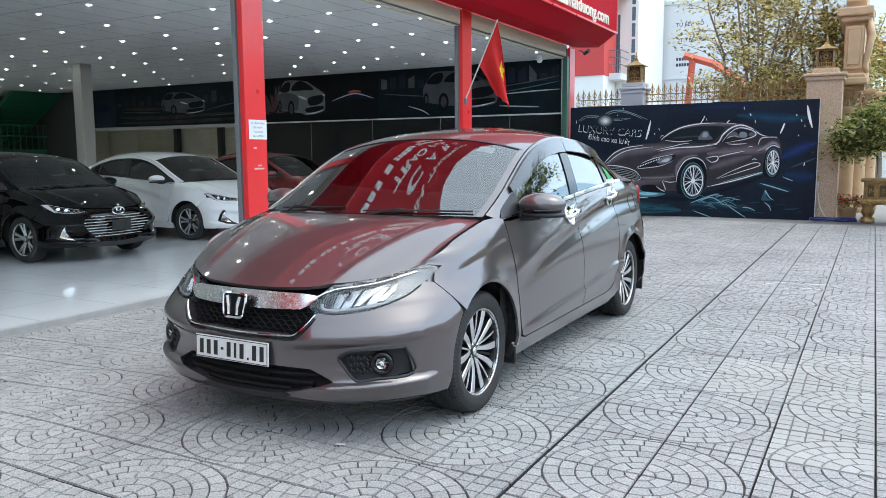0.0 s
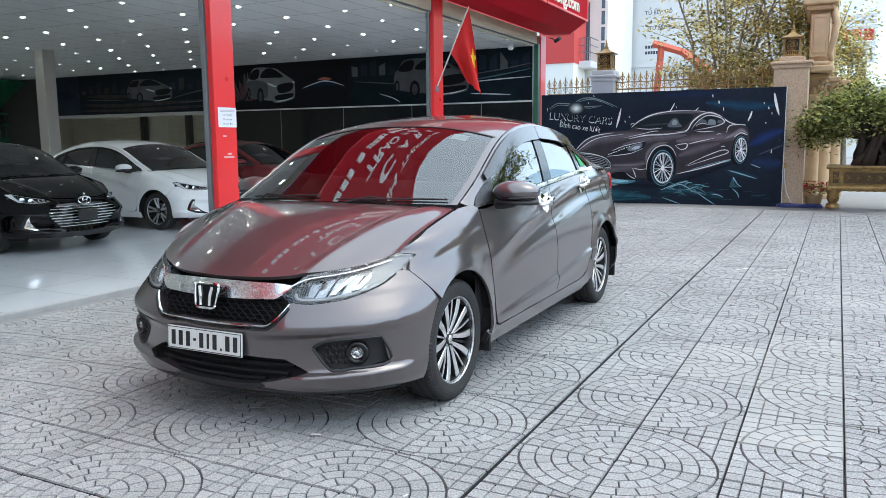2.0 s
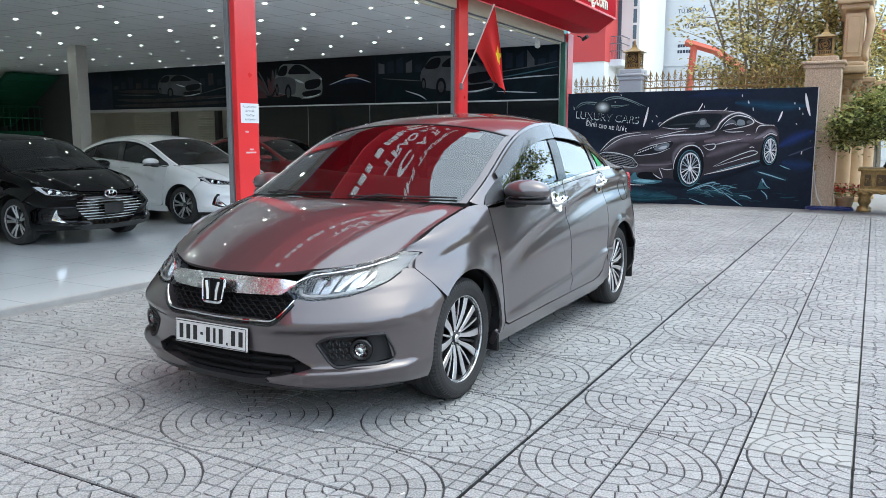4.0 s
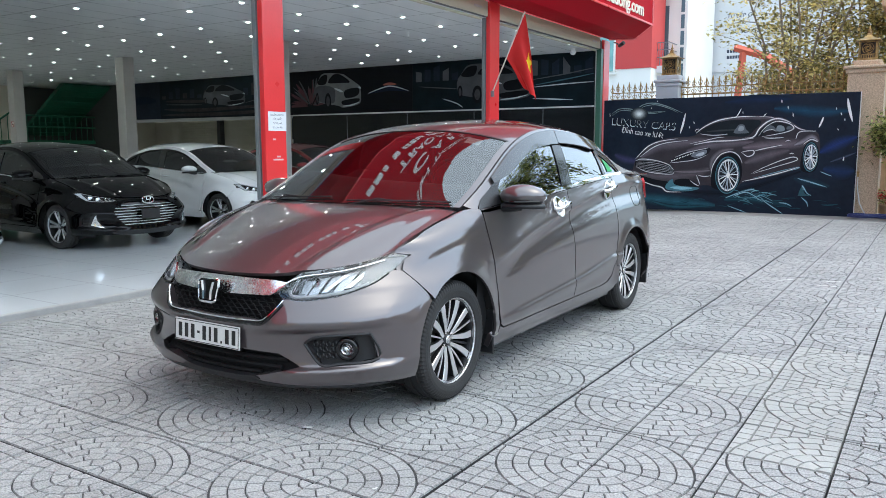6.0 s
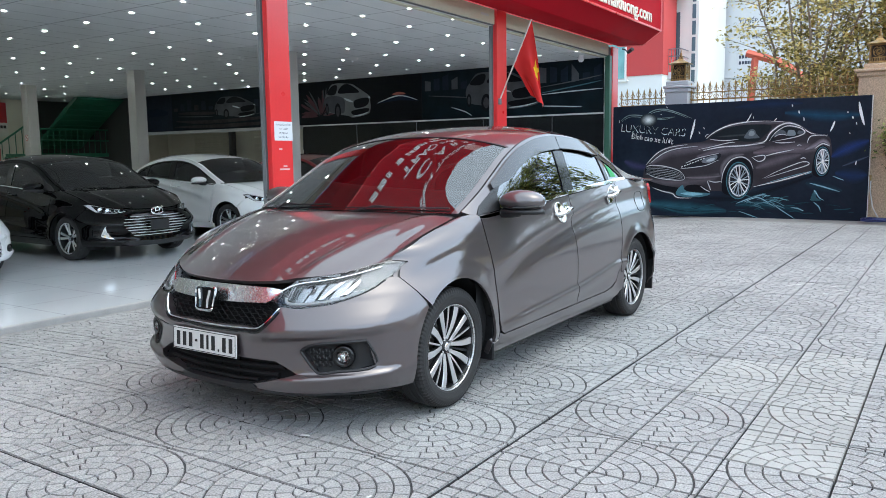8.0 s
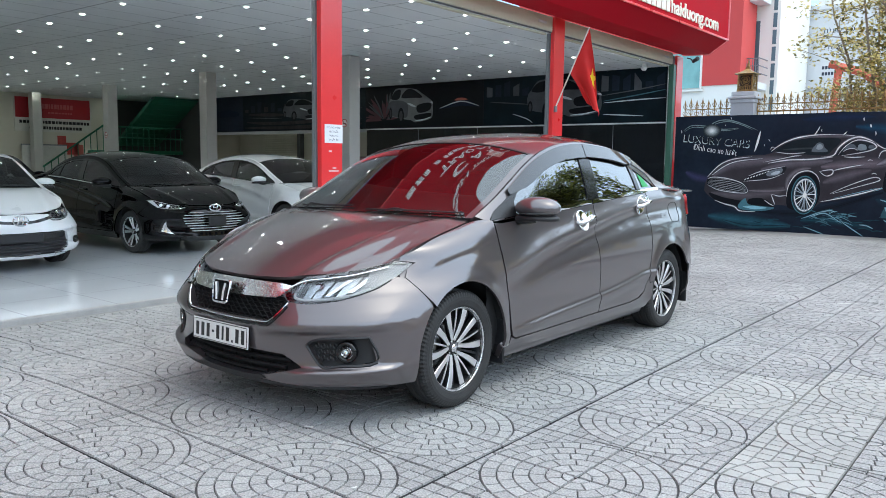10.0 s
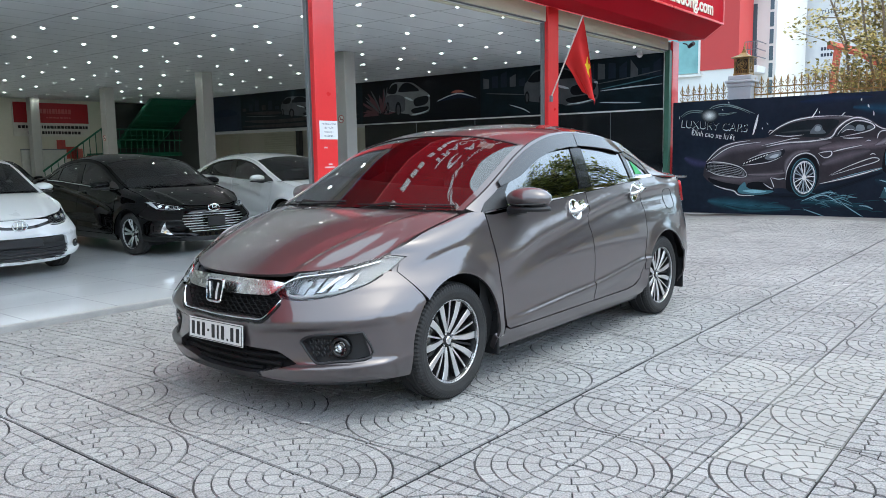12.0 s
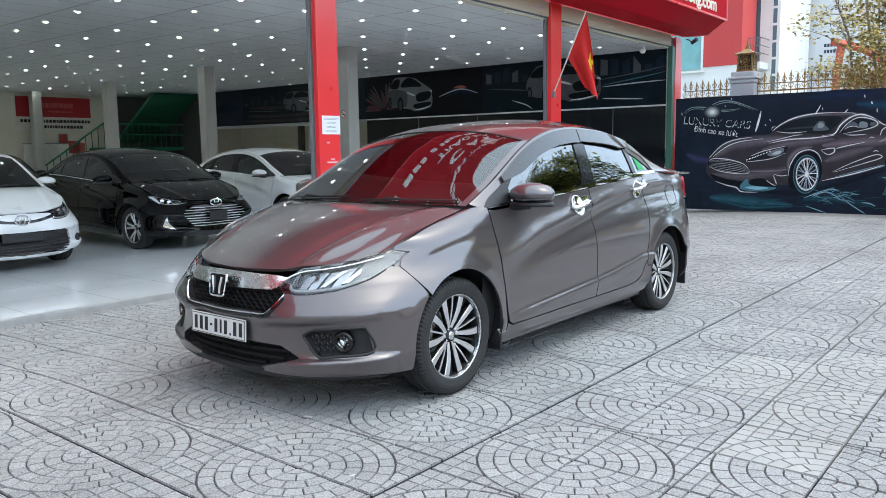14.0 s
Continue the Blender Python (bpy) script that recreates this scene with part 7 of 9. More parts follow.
def airy_tree(label, base, height, width, seed, leaf, bark, stems=5, size=0.085, per=26, twigs=7, low=0.35, spread=0.13):
    rng = random.Random(seed)
    t = thing("garden_tree", label, "tree", Matrix.Translation(base))
    wood = bmesh.new()
    tips = []
    for s in range(stems):
        a = 2 * math.pi * s / stems + rng.uniform(-0.4, 0.4)
        r = width * rng.uniform(0.15, 0.42)
        h = height * rng.uniform(0.78, 1.0)
        top = Vector((r * math.cos(a), r * math.sin(a), h))
        P = [Vector((0.06 * math.cos(a), 0.06 * math.sin(a), 0))]
        for k in range(1, 7):
            f = k / 6
            P.append(Vector((top.x * f ** 1.2 + rng.gauss(0, 0.05), top.y * f ** 1.2 + rng.gauss(0, 0.05), h * f)))
        tube(P, 0.055, 7, wood, 0.012)
        for k in range(2, 7):
            for _ in range(twigs // 2 + 1):
                f = rng.uniform(max(low, (k - 1) / 6), k / 6)
                q = P[min(6, int(f * 6))].lerp(P[min(6, int(f * 6) + 1)], f * 6 - int(f * 6))
                b = rng.uniform(0, 2 * math.pi)
                ln = width * rng.uniform(0.12, 0.34) * (1.15 - 0.4 * f)
                e = q + Vector((math.cos(b) * ln, math.sin(b) * ln, rng.uniform(0.0, 0.55) * ln + 0.05))
                m_ = q.lerp(e, 0.5) + Vector((rng.gauss(0, 0.03), rng.gauss(0, 0.03), 0.05))
                tube([q, m_, e], 0.014, 5, wood, 0.005)
                tips += [tuple(e), tuple(q.lerp(e, 0.7)), tuple(e + Vector((rng.gauss(0, 0.1), rng.gauss(0, 0.1), 0.1)))]
    part("trunk", wood, bark, t)
    V, F = leaves(tips, size, rng, spread, per)
    part("crown", crown_mesh(V, F), leaf, t)
    return t


airy_tree("airy young tree with small yellow-green leaves", (-1.75, 20.2, -0.1), 6.0, 3.6, 5, LEAF_SUN, BARK_PALE, 8, 0.10, 22, 7, 0.44, 0.15)
airy_tree("airy young tree with small yellow-green leaves", (-0.25, 21.6, -0.1), 5.6, 2.6, 8, LEAF_SUN, BARK_PALE, 7, 0.105, 46, 5, 0.40, 0.20)
airy_tree("leafy tree behind the stone gateway", (0.85, 27.0, -0.1), 5.2, 1.5, 9, LEAF_SUN, BARK_PALE, 4, 0.11, 32, 5, 0.35, 0.18)
airy_tree("large leafy tree on the open side of the forecourt", (5.6, 15.2, -0.1), 5.0, 6.4, 12, LEAF_MID, BARK_DARK, 8, 0.15, 44, 10, 0.30, 0.24)

# bonsai in a gilt planter
pl = thing("planter", "ornate antique-gold planter on scroll legs", "planter", Matrix.Translation((0.56, 16.45, -0.03)))
PW, PD = 1.75, 0.85
part("box", boxm(0.03, PW - 0.03, 0.03, PD - 0.03, 0.40, 0.76, bevel=0.015, seg=2), BRONZE, pl)
part("rim", boxm(-0.02, PW + 0.02, -0.02, PD + 0.02, 0.74, 0.80, bevel=0.02, seg=2), BRONZE, pl)
part("apron", boxm(0.0, PW, 0.0, PD, 0.33, 0.42, bevel=0.025, seg=2), BRONZE, pl)
for x0, x1 in ((0.08, 0.22), (0.27, PW - 0.27), (PW - 0.22, PW - 0.08)):
    f = part("panel_frame", boxm(x0, x1, 0.012, 0.034, 0.455, 0.70, bevel=0.008), GOLD, pl)
    part("panel_field", boxm(x0 + 0.02, x1 - 0.02, 0.008, 0.014, 0.475, 0.68), mat("panel_brown", (0.10, 0.065, 0.03), rough=0.5, metal=0.4, var=0.5, scale=20, bump=0.6, bump_scale=60), f)
    n_ = max(1, int((x1 - x0) / 0.16))
    for k in range(n_):
        cx = x0 + (k + 0.5) * (x1 - x0) / n_
        for u0 in (0, 2.1, 4.2):
            part("ornament", tube([(cx + 0.045 * math.cos(u0 + u) * u / 2.2, 0.004, 0.578 + 0.045 * math.sin(u0 + u) * u / 2.2) for u in span(0.3, 2.4, 6)], 0.010, 5), GOLD, f)
for k in range(12):
    x = 0.12 + k * (PW - 0.24) / 11
    part("apron_scroll", tube([(x - 0.06, -0.012, 0.375), (x - 0.02, -0.02, 0.335), (x + 0.03, -0.02, 0.34), (x + 0.04, -0.016, 0.375), (x + 0.015, -0.016, 0.385)], 0.014, 5), GOLD, pl)
for x in (0.12, PW - 0.12):
    for y in (0.12, PD - 0.12):
        part("leg", lathe([(0.0, 0.0), (0.12, 0.0), (0.125, 0.03), (0.085, 0.06), (0.07, 0.10), (0.10, 0.15), (0.115, 0.20), (0.09, 0.25), (0.12, 0.30), (0.14, 0.35), (0.0, 0.36)], 16, None, Matrix.Translation((x, y, 0))), BRONZE, pl, "", True)
part("soil", boxm(0.08, PW - 0.08, 0.08, PD - 0.08, 0.77, 0.785), BARK_DARK, pl)

rng = random.Random(21)
bon = thing("bonsai_tree", "old bonsai tree with a gnarled trunk in a planter", "tree", Matrix.Translation((1.30, 16.85, 0.76)))
wood = bmesh.new()
for k in range(16):
    a = 2 * math.pi * k / 16 + rng.uniform(-0.2, 0.2)
    r0, r1 = rng.uniform(0.22, 0.42), rng.uniform(0.08, 0.3)
    h = rng.uniform(0.35, 0.85)
    tube([(r0 * math.cos(a), 0.55 * r0 * math.sin(a), 0.0), (r0 * 0.8 * math.cos(a + 0.3), 0.5 * r0 * math.sin(a + 0.3), h * 0.35), (r1 * 1.1 * math.cos(a + 0.8), 0.5 * r1 * math.sin(a + 0.8), h * 0.7), (r1 * math.cos(a + 1.1), 0.6 * r1 * math.sin(a + 1.1), h)], rng.uniform(0.06, 0.11), 8, wood, 0.035)
pads = []
for k in range(30):
    a = rng.uniform(0, 2 * math.pi)
    r = rng.uniform(0.15, 1.12)
    z = 0.72 + 0.74 * (1 - (r / 1.2) ** 1.3) * rng.uniform(0.55, 1.0) + rng.uniform(-0.08, 0.1)
    p = (r * math.cos(a) * 1.25, r * math.sin(a) * 0.8, z)
    pads.append(p)
    tube([(0.1 * math.cos(a), 0.06 * math.sin(a), 0.5), (p[0] * 0.5, p[1] * 0.5, z * 0.75), p], 0.035, 6, wood, 0.008)
pads += [(-0.98, 0.05, 0.66), (-1.06, 0.0, 0.50), (-0.90, -0.15, 0.76), (-0.76, -0.2, 0.56), (-0.65, -0.25, 0.88)]
part("trunk", wood, BARK_DARK, bon, "", True)
V, F = leaves(pads, 0.085, rng, 0.145, 330)
part("crown", crown_mesh(V, F), LEAF_DEEP, bon)

# hose, flowers
HOSE = mat("hose_blue", (0.020, 0.032, 0.14), rough=0.35, var=0.15, scale=20)
P = []
for i in range(150):
    a = i * 0.21
    r = 0.19 + 0.018 * (i % 31) / 6 + 0.03 * math.sin(i * 0.7)
    P.append((0.07 + r * 1.45 * math.cos(a), 16.55 + r * 0.8 * math.sin(a), -0.018 + 0.010 * (i // 30) + 0.006 * math.sin(a * 3)))
solo("garden_hose", tube(P, 0.012, 6), HOSE, "coiled blue garden hose lying on the paving", "hose", smooth=True)
solo("water_pipe", tube([(-0.20, 17.0, 0.72), (-0.20, 16.97, 0.5), (-0.14, 16.9, 0.2), (-0.02, 16.75, 0.0)], 0.012, 6), mat("pipe_white", (0.6, 0.6, 0.58), rough=0.5), "white water pipe running down the banner edge", "pipe", smooth=True)
solo("water_tap", add_box(cylm(0.015, 0.015, 0.0, 0.10, 8, Matrix.Translation((-0.20, 16.965, 0.70))), -0.225, -0.175, 16.93, 16.99, 0.78, 0.80), BRONZE, "small brass tap on the pipe end", "tap")
fp = thing("flower_pot", "pot of red flowers at the foot of the gateway", "flower pot", Matrix.Translation((0.33, 17.35, -0.06)))
part("pot", lathe([(0.0, 0.0), (0.13, 0.0), (0.17, 0.20), (0.19, 0.22), (0.17, 0.24), (0.0, 0.22)], 18), SANDSTONE, fp, "", True)
V, F = leaves([(0.16 * math.cos(a), 0.12 * math.sin(a), 0.30 + 0.05 * (k % 3)) for k, a in enumerate(span(0, 6.28, 9))], 0.06, rng, 0.06, 26)
part("foliage", crown_mesh(V, F), LEAF_DEEP, fp)
V, F = leaves([(0.2 * math.cos(a), 0.14 * math.sin(a), 0.36 + 0.05 * (k % 2)) for k, a in enumerate(span(0, 6.28, 9))], 0.05, rng, 0.05, 30)
part("blossom", crown_mesh(V, F), mat("petal_red", (0.55, 0.03, 0.03), rough=0.5, var=0.3, scale=20), fp)

# flag on the second post
FLAG_RED = mat("flag_cloth_red", (0.58, 0.012, 0.012), rough=0.7, var=0.06, scale=6, bump=0.1, bump_scale=700)
fl = thing("flag", "red flag with a yellow star hanging in folds from a pole", "flag", Matrix.Translation((-5.31, 11.90, 2.14)))
part("pole", tube([(0, 0, 0), (0.62, -0.03, 1.28)], 0.012, 8), mat("pole_pale", (0.62, 0.58, 0.52), rough=0.5), fl)
part("bracket", boxm(-0.005, 0.04, -0.03, 0.03, -0.04, 0.06, bevel=0.006), STEEL, fl)


def cloth(a, b):
    """a down the hoist, b along the fly, which hangs in loose folds."""
    top, low = Vector((0.62, -0.03, 1.28)), Vector((0.28, -0.014, 0.58))
    p = top.lerp(low, a) + Vector((0.15, 0.19, -1.40)).lerp(Vector((0.22, 0.20, -0.46)), a) * b
    w = 0.055 * math.sin(a * 8.5 + b * 1.5) * min(1.0, b * 2.2)
    return p + Vector((-0.60, 0.78, 0)) * w + Vector((0.78, 0.62, 0)) * (0.025 * math.sin(a * 13 + b * 5) * b)


bm = grid_surface(cloth, 26, 28)
part("cloth", bm, FLAG_RED, fl, "", True)
for off in (0.005, -0.005):
    bm = bmesh.new()
    o = Vector((-0.60, 0.78, 0)) * off
    c = bm.verts.new(cloth(0.14, 0.56) + o)
    pr = []
    for k in range(30):
        a, r0, r1 = math.pi / 2 + 2 * math.pi * (k // 3) / 10, 0.22, 0.09
        ra, rb = (r0, r1) if (k // 3) % 2 == 0 else (r1, r0)
        q0 = Vector((ra * math.cos(a), ra * math.sin(a)))
        a += math.pi / 5
        q1 = Vector((rb * math.cos(a), rb * math.sin(a)))
        q = q0.lerp(q1, (k % 3) / 3)
        pr.append(bm.verts.new(cloth(max(0.012, 0.14 - q.y), 0.56 + q.x * 0.62) + o))
    for k in range(30):
        bm.faces.new((c, pr[k], pr[(k + 1) % 30]))
    part("star", bm, mat("flag_star", (0.80, 0.60, 0.02), rough=0.7, var=0.05), fl)

# neighbouring houses
N_RED = mat("render_red", (0.55, 0.065, 0.06), rough=0.8, var=0.08, scale=1.5)
N_CREAM = mat("render_cream", (0.80, 0.78, 0.72), rough=0.85, var=0.08, scale=1.0, bump=0.1)
N_GREY = mat("render_blue_grey", (0.67, 0.675, 0.685), rough=0.85, var=0.07, scale=0.8, bump=0.1)
PANE = mat("window_pane_far", (0.10, 0.14, 0.16), rough=0.08, var=0.2, scale=1)
FAR = Matrix.Translation((0.717, 0.228, 1.278)) @ Matrix.Scale(3.0, 4) @ Matrix.Translation((-0.717, -0.228, -1.278))
LOW = 0.932
house = thing("red_house", "red and cream rendered house behind the fence", "house", FAR @ Matrix.Translation((-6.0, 21.6, -0.12)))
part("wall", boxm(-7.0, 0, 0, 1.1, LOW, 3.55), N_CREAM, house, "cream lower wall")
part("upper_wall", boxm(-7.0, 0.02, -0.03, 1.1, 3.55, 9.5), N_RED, house, "red upper wall")
w = part("window", boxm(-1.95, -1.05, -0.045, -0.01, 3.50, 4.45), mat("teal_glass", (0.22, 0.42, 0.40), rough=0.1, var=0.3, scale=3), house, "pale green glazed window")
for a in (-2.0, -1.05):
    part("frame", boxm(a, a + 0.05, -0.07, -0.01, 3.45, 4.5), N_CREAM, w)
part("sill", boxm(-2.05, -0.95, -0.10, -0.01, 3.41, 3.46), N_CREAM, w)
h2 = thing("white_house", "white rendered house with stacked balconies", "house", FAR @ Matrix.Translation((-6.0, 22.8, -0.12)))
part("wall", boxm(-3.0, 0.62, 0, 3, LOW, 9.5), N_CREAM, h2)
for z in (3.45, 5.75):
    b = part("balcony", boxm(-0.25, 0.36, -0.75, 0.0, z, z + 0.18, bevel=0.01), N_GREY, h2)
    for k in range(8):
        part("baluster", boxm(-0.23 + k * 0.08, -0.215 + k * 0.08, -0.74, -0.725, z + 0.18, z + 0.80), STEEL, b)
    for zz in (0.40, 0.60, 0.80):
        part("rail", boxm(-0.25, 0.36, -0.745, -0.72, z + zz, z + zz + 0.02), STEEL, b)
        part("rail", boxm(0.335, 0.36, -0.745, 0.0, z + zz, z + zz + 0.02), STEEL, b)
    part("balcony_door", boxm(-0.20, 0.10, -0.02, 0.004, z + 0.2, z + 1.9), PANE, b)
for k in range(14):
    part("glass_strip", boxm(0.44, 0.54, -0.012, 0.004, 2.9 + k * 0.45, 3.28 + k * 0.45), PANE, h2)
h3 = thing("grey_house", "blue-grey windowless gable wall with painted words", "house", FAR @ Matrix.Translation((-5.75, 26.0, -0.12)))
part("wall", boxm(-0.4, 5.6, 0, 8, LOW, 6.05), N_GREY, h3)
part("parapet", boxm(-0.4, 5.7, -0.06, 8, 6.05, 6.2, bevel=0.02), N_GREY, h3)
part("roof_house", boxm(0.4, 3.4, 0.6, 6, 6.2, 8.2), N_CREAM, h3)
part("wall_ledge", boxm(-0.4, 5.6, -0.05, 0.0, 3.72, 3.80), N_GREY, h3)
part("drain_pipe", cylm(0.05, 0.05, LOW, 6.1, 10, Matrix.Translation((-0.25, -0.06, 0))), N_CREAM, h3)
DARK_INK = mat("wall_ink", (0.05, 0.06, 0.09), rough=0.8, var=0.1)
for s, x, z, hg in ((". TỦ BẾP GỖ", 0.62, 5.36, 0.17), (". TỦ BẾP GỖ", 0.76, 4.88, 0.17)):
    for word in s.split():
        me = text_mesh(word, hg, 0.002)
        part("lettering", me, DARK_INK, h3, m=Matrix(((1, 0, 0, x), (0, 0, -1, -0.004), (0, 1, 0, z), (0, 0, 0, 1))))
        x += max(v.co.x for v in me.vertices) + 0.35 * hg
for row, z in enumerate((4.30, 4.12)):
    for k in range(7):
        part("lettering_bar", boxm(0.75 + k * 0.085, 0.815 + k * 0.085, -0.004, 0.0, z, z + 0.095), DARK_INK, h3)
ORANGE = mat("gantry_paint", (0.55, 0.11, 0.06), rough=0.6, var=0.12, scale=3)
gn = thing("red_pergola", "orange-red painted timber frame behind the fence", "frame", FAR @ Matrix.Translation((-3.8, 22.0, -0.12)))
part("beam", tube([(-0.10, 0, 3.98), (0.65, 0, 3.72), (1.35, 0, 3.20)], 0.095, 4), ORANGE, gn)
part("beam", tube([(-0.10, 0.6, 4.0), (0.65, 0.6, 3.74), (1.35, 0.6, 3.22)], 0.095, 4), ORANGE, gn)
part("post", tube([(0.12, 0, 3.85), (0.02, 0, 2.6), (0.0, 0, LOW)], 0.09, 4), ORANGE, gn)
part("post", tube([(1.35, 0, 3.25), (1.38, 0, LOW)], 0.09, 4), ORANGE, gn)
bb = thing("billboard", "white slatted billboard with red lettering", "billboard", Matrix.Translation((1.35, 45.0, 0.9)))
part("pole", cylm(0.12, 0.12, -1.0, 4.2, 10, Matrix.Translation((0.3, 0.1, 0))), STEEL, bb)
part("pole", cylm(0.12, 0.12, -1.0, 4.2, 10, Matrix.Translation((-1.0, 0.1, 0))), STEEL, bb)
for k in range(9):
    part("slat", boxm(-1.4, 0.75, 0, 0.06, 4.1 + k * 0.27, 4.32 + k * 0.27), mat("board_white", (0.75, 0.74, 0.74), rough=0.6), bb)
for x0, x1, z0, z1 in ((-0.9, -0.45, 5.2, 5.75), (-0.35, 0.1, 5.2, 5.75), (0.2, 0.65, 5.2, 5.75), (-0.7, -0.35, 4.35, 4.85), (-0.2, 0.2, 4.35, 4.85)):
    part("lettering_bar", boxm(x0, x1, -0.02, -0.005, z0, z1), mat("board_red", (0.55, 0.02, 0.04), rough=0.6), bb)
# ochre chosen to warm what the parked car's flank reflects
TAN = mat("render_tan", (0.80, 0.60, 0.34), rough=0.85, var=0.14, scale=0.8, bump=0.15)


def unseen_house(x, y, w, d, h, wall, turn):
    """A plain terraced house out of view, added for the car's reflections, its front along local y = 0."""
    t = thing("terraced_house", "plain rendered house out of view, added to shape the car's reflections", "house", Matrix.Translation((x, y, -0.12)) @ pose(0, 0, 0, 0, 0, turn), "terraced houses")
    part("wall", boxm(0, w, 0, d, 0, h), wall, t)
    part("roof", boxm(-0.1, w + 0.1, -0.35, d, h, h + 0.18, bevel=0.02), N_GREY, t)
    for f in range(int(h // 3.1)):
        for k in range(2):
            a = w * (0.14 + 0.46 * k)
            n_ = part("window", boxm(a, a + w * 0.26, -0.03, 0.02, 0.9 + 3.1 * f, 2.4 + 3.1 * f), PANE, t)
            part("sill", boxm(a - 0.06, a + w * 0.26 + 0.06, -0.12, 0.0, 0.82 + 3.1 * f, 0.90 + 3.1 * f), N_CREAM, n_)
    return t


rs_ = random.Random(4)
yy = -14.0
while yy < 44:
    w = rs_.uniform(4.6, 6.2)
    unseen_house(17.5, yy + w, w, 7, rs_.choice((3.6, 4.4, 6.6)), rs_.choice((TAN, TAN, TAN, N_CREAM)), -90)
    yy += w + 0.05
# unseen row behind the camera, made tall to darken the bumper's reflections
xx = -12.0
while xx < 17:
    w = rs_.uniform(4.8, 6.4)
    unseen_house(xx + w, -16.0, w, 7, rs_.choice((7.0, 8.6, 9.9)), rs_.choice((TAN, TAN, N_CREAM)), 180)
    xx += w + 0.05
rw = thing("street_front", "low pale street front closing the far side", "house", Matrix.Translation((0, 62, -0.12)))
part("wall", boxm(0.5, 60, 0, 8, 0, 4.6), N_CREAM, rw)
part("roof", boxm(0.4, 60, -0.3, 8, 4.6, 4.9), N_GREY, rw)

# ---------------------------------------------------------------- details of the parked bronze-grey car
car = hero
MATTE = mat("matte_black", (0.007, 0.007, 0.008), rough=0.65, spec=0.2, var=0.2)
LAMP_TUB = mat("lamp_tub_silver", (0.20, 0.21, 0.225), rough=0.25, metal=0.4, var=0.15, scale=22)
CHROME_BAR = mat("chrome_dimpled", (0.74, 0.75, 0.76), rough=0.26, metal=1.0, var=0.10, scale=60, bump=0.22, bump_scale=90)
LAMP_TAIL = mat("lamp_tail_grey", (0.20, 0.21, 0.23), rough=0.3, metal=0.5, var=0.1, scale=25)
LAMP_FACET = mat("lamp_facet", (0.50, 0.53, 0.57), rough=0.22, metal=0.6, var=0.12, scale=30)
SMOKE = mat("smoked_acrylic", (0.020, 0.021, 0.024), rough=0.10, var=0.1, scale=4, coat=0.6)
PLATE_W = mat("plate_white", (0.72, 0.72, 0.70), rough=0.35, var=0.05, scale=30)
PLATE_K = mat("plate_black", (0.012, 0.012, 0.013), rough=0.4, var=0.1)
mirrors(car, PAINT_BROWN)
corner_sails(car)

# grille: chrome wing bar, honeycomb, thin chrome lower line
g = part("grille", nose_span([(0, 0.488), (0.29, 0.496), (0.335, 0.512), (0.38, 0.575), (0.39, 0.595), (0.345, 0.655), (0, 0.66)], -0.045), MATTE, car, "", True)
hexa = bmesh.new()
for r_ in range(6):
    for c_ in range(-9, 10):
        x = (c_ + (0.5 if r_ % 2 else 0.0)) * 0.043
        z = 0.505 + r_ * 0.019
        if abs(x) > 0.285 + (z - 0.50) * 0.9:
            continue
        p = nose(phi_of(abs(x)), z)
        P = [(x + 0.0225 * math.cos(radians(a)), p.y + 0.020, z + 0.0125 * math.sin(radians(a))) for a in range(0, 361, 60)]
        tube(P, 0.0028, 4, hexa)
part("honeycomb", hexa, MATTE, g)


def bar_face(a, b):
    """The upright face of the bar across the grille, tapering at its ends."""
    x = (2 * a - 1) * 0.374
    e = max(0.0, (abs(x) - 0.325) / 0.049)
    z0, z1 = 0.602 + 0.008 * (x / 0.33) ** 2 + 0.036 * e, 0.679 - 0.005 * (x / 0.33) ** 2 - 0.010 * e
    p = nose(phi_of(abs(x)), 0.635)
    return Vector((x, p.y - 0.016 + 0.024 * b + 0.012 * e, z0 + (z1 - z0) * b))


part("chrome_bar", fold(grid_surface(bar_face, 40, 5), 0.02), CHROME_BAR, g, "broad chrome bar", True)
low = [(-0.385, 0.588), (-0.365, 0.556), (-0.325, 0.512), (-0.28, 0.494), (-0.14, 0.488), (0, 0.486), (0.14, 0.488), (0.28, 0.494), (0.325, 0.512), (0.365, 0.556), (0.385, 0.588)]
part("chrome_line", nose_line(low, 0.0050, 0.003), CHROME, g)
part("gloss_line", nose_line([(x, z - 0.014) for x, z in low], 0.009, 0.001), BLACK_GLOSS, g)
bd = part("badge", prism([(-0.048, -0.044), (0.048, -0.044), (0.060, 0.038), (0.052, 0.048), (-0.052, 0.048), (-0.060, 0.038)], 0.02, Matrix.Translation((0, 0.040, 0.612)) @ pose(0, 0, 0, 80, 0, 0)), BLACK_GLOSS, car, "dark badge with a chrome rim")
rim_ = [(-0.048, -0.048), (0.0, -0.051), (0.048, -0.048), (0.059, -0.017), (0.065, 0.038), (0.054, 0.053), (0.0, 0.056), (-0.054, 0.053), (-0.065, 0.038), (-0.059, -0.017), (-0.048, -0.048)]
part("badge_rim", tube([(x, 0.024 + 0.18 * z, 0.612 + z) for x, z in smooth_closed(rim_[:-1], 3) + [rim_[0]]], 0.0062, 6), CHROME, bd)
for s in (-1, 1):
    part("badge_bar", tube([(s * 0.024, 0.016, 0.572), (s * 0.026, 0.020, 0.61), (s * 0.037, 0.027, 0.654)], 0.0100, 6), CHROME, bd)

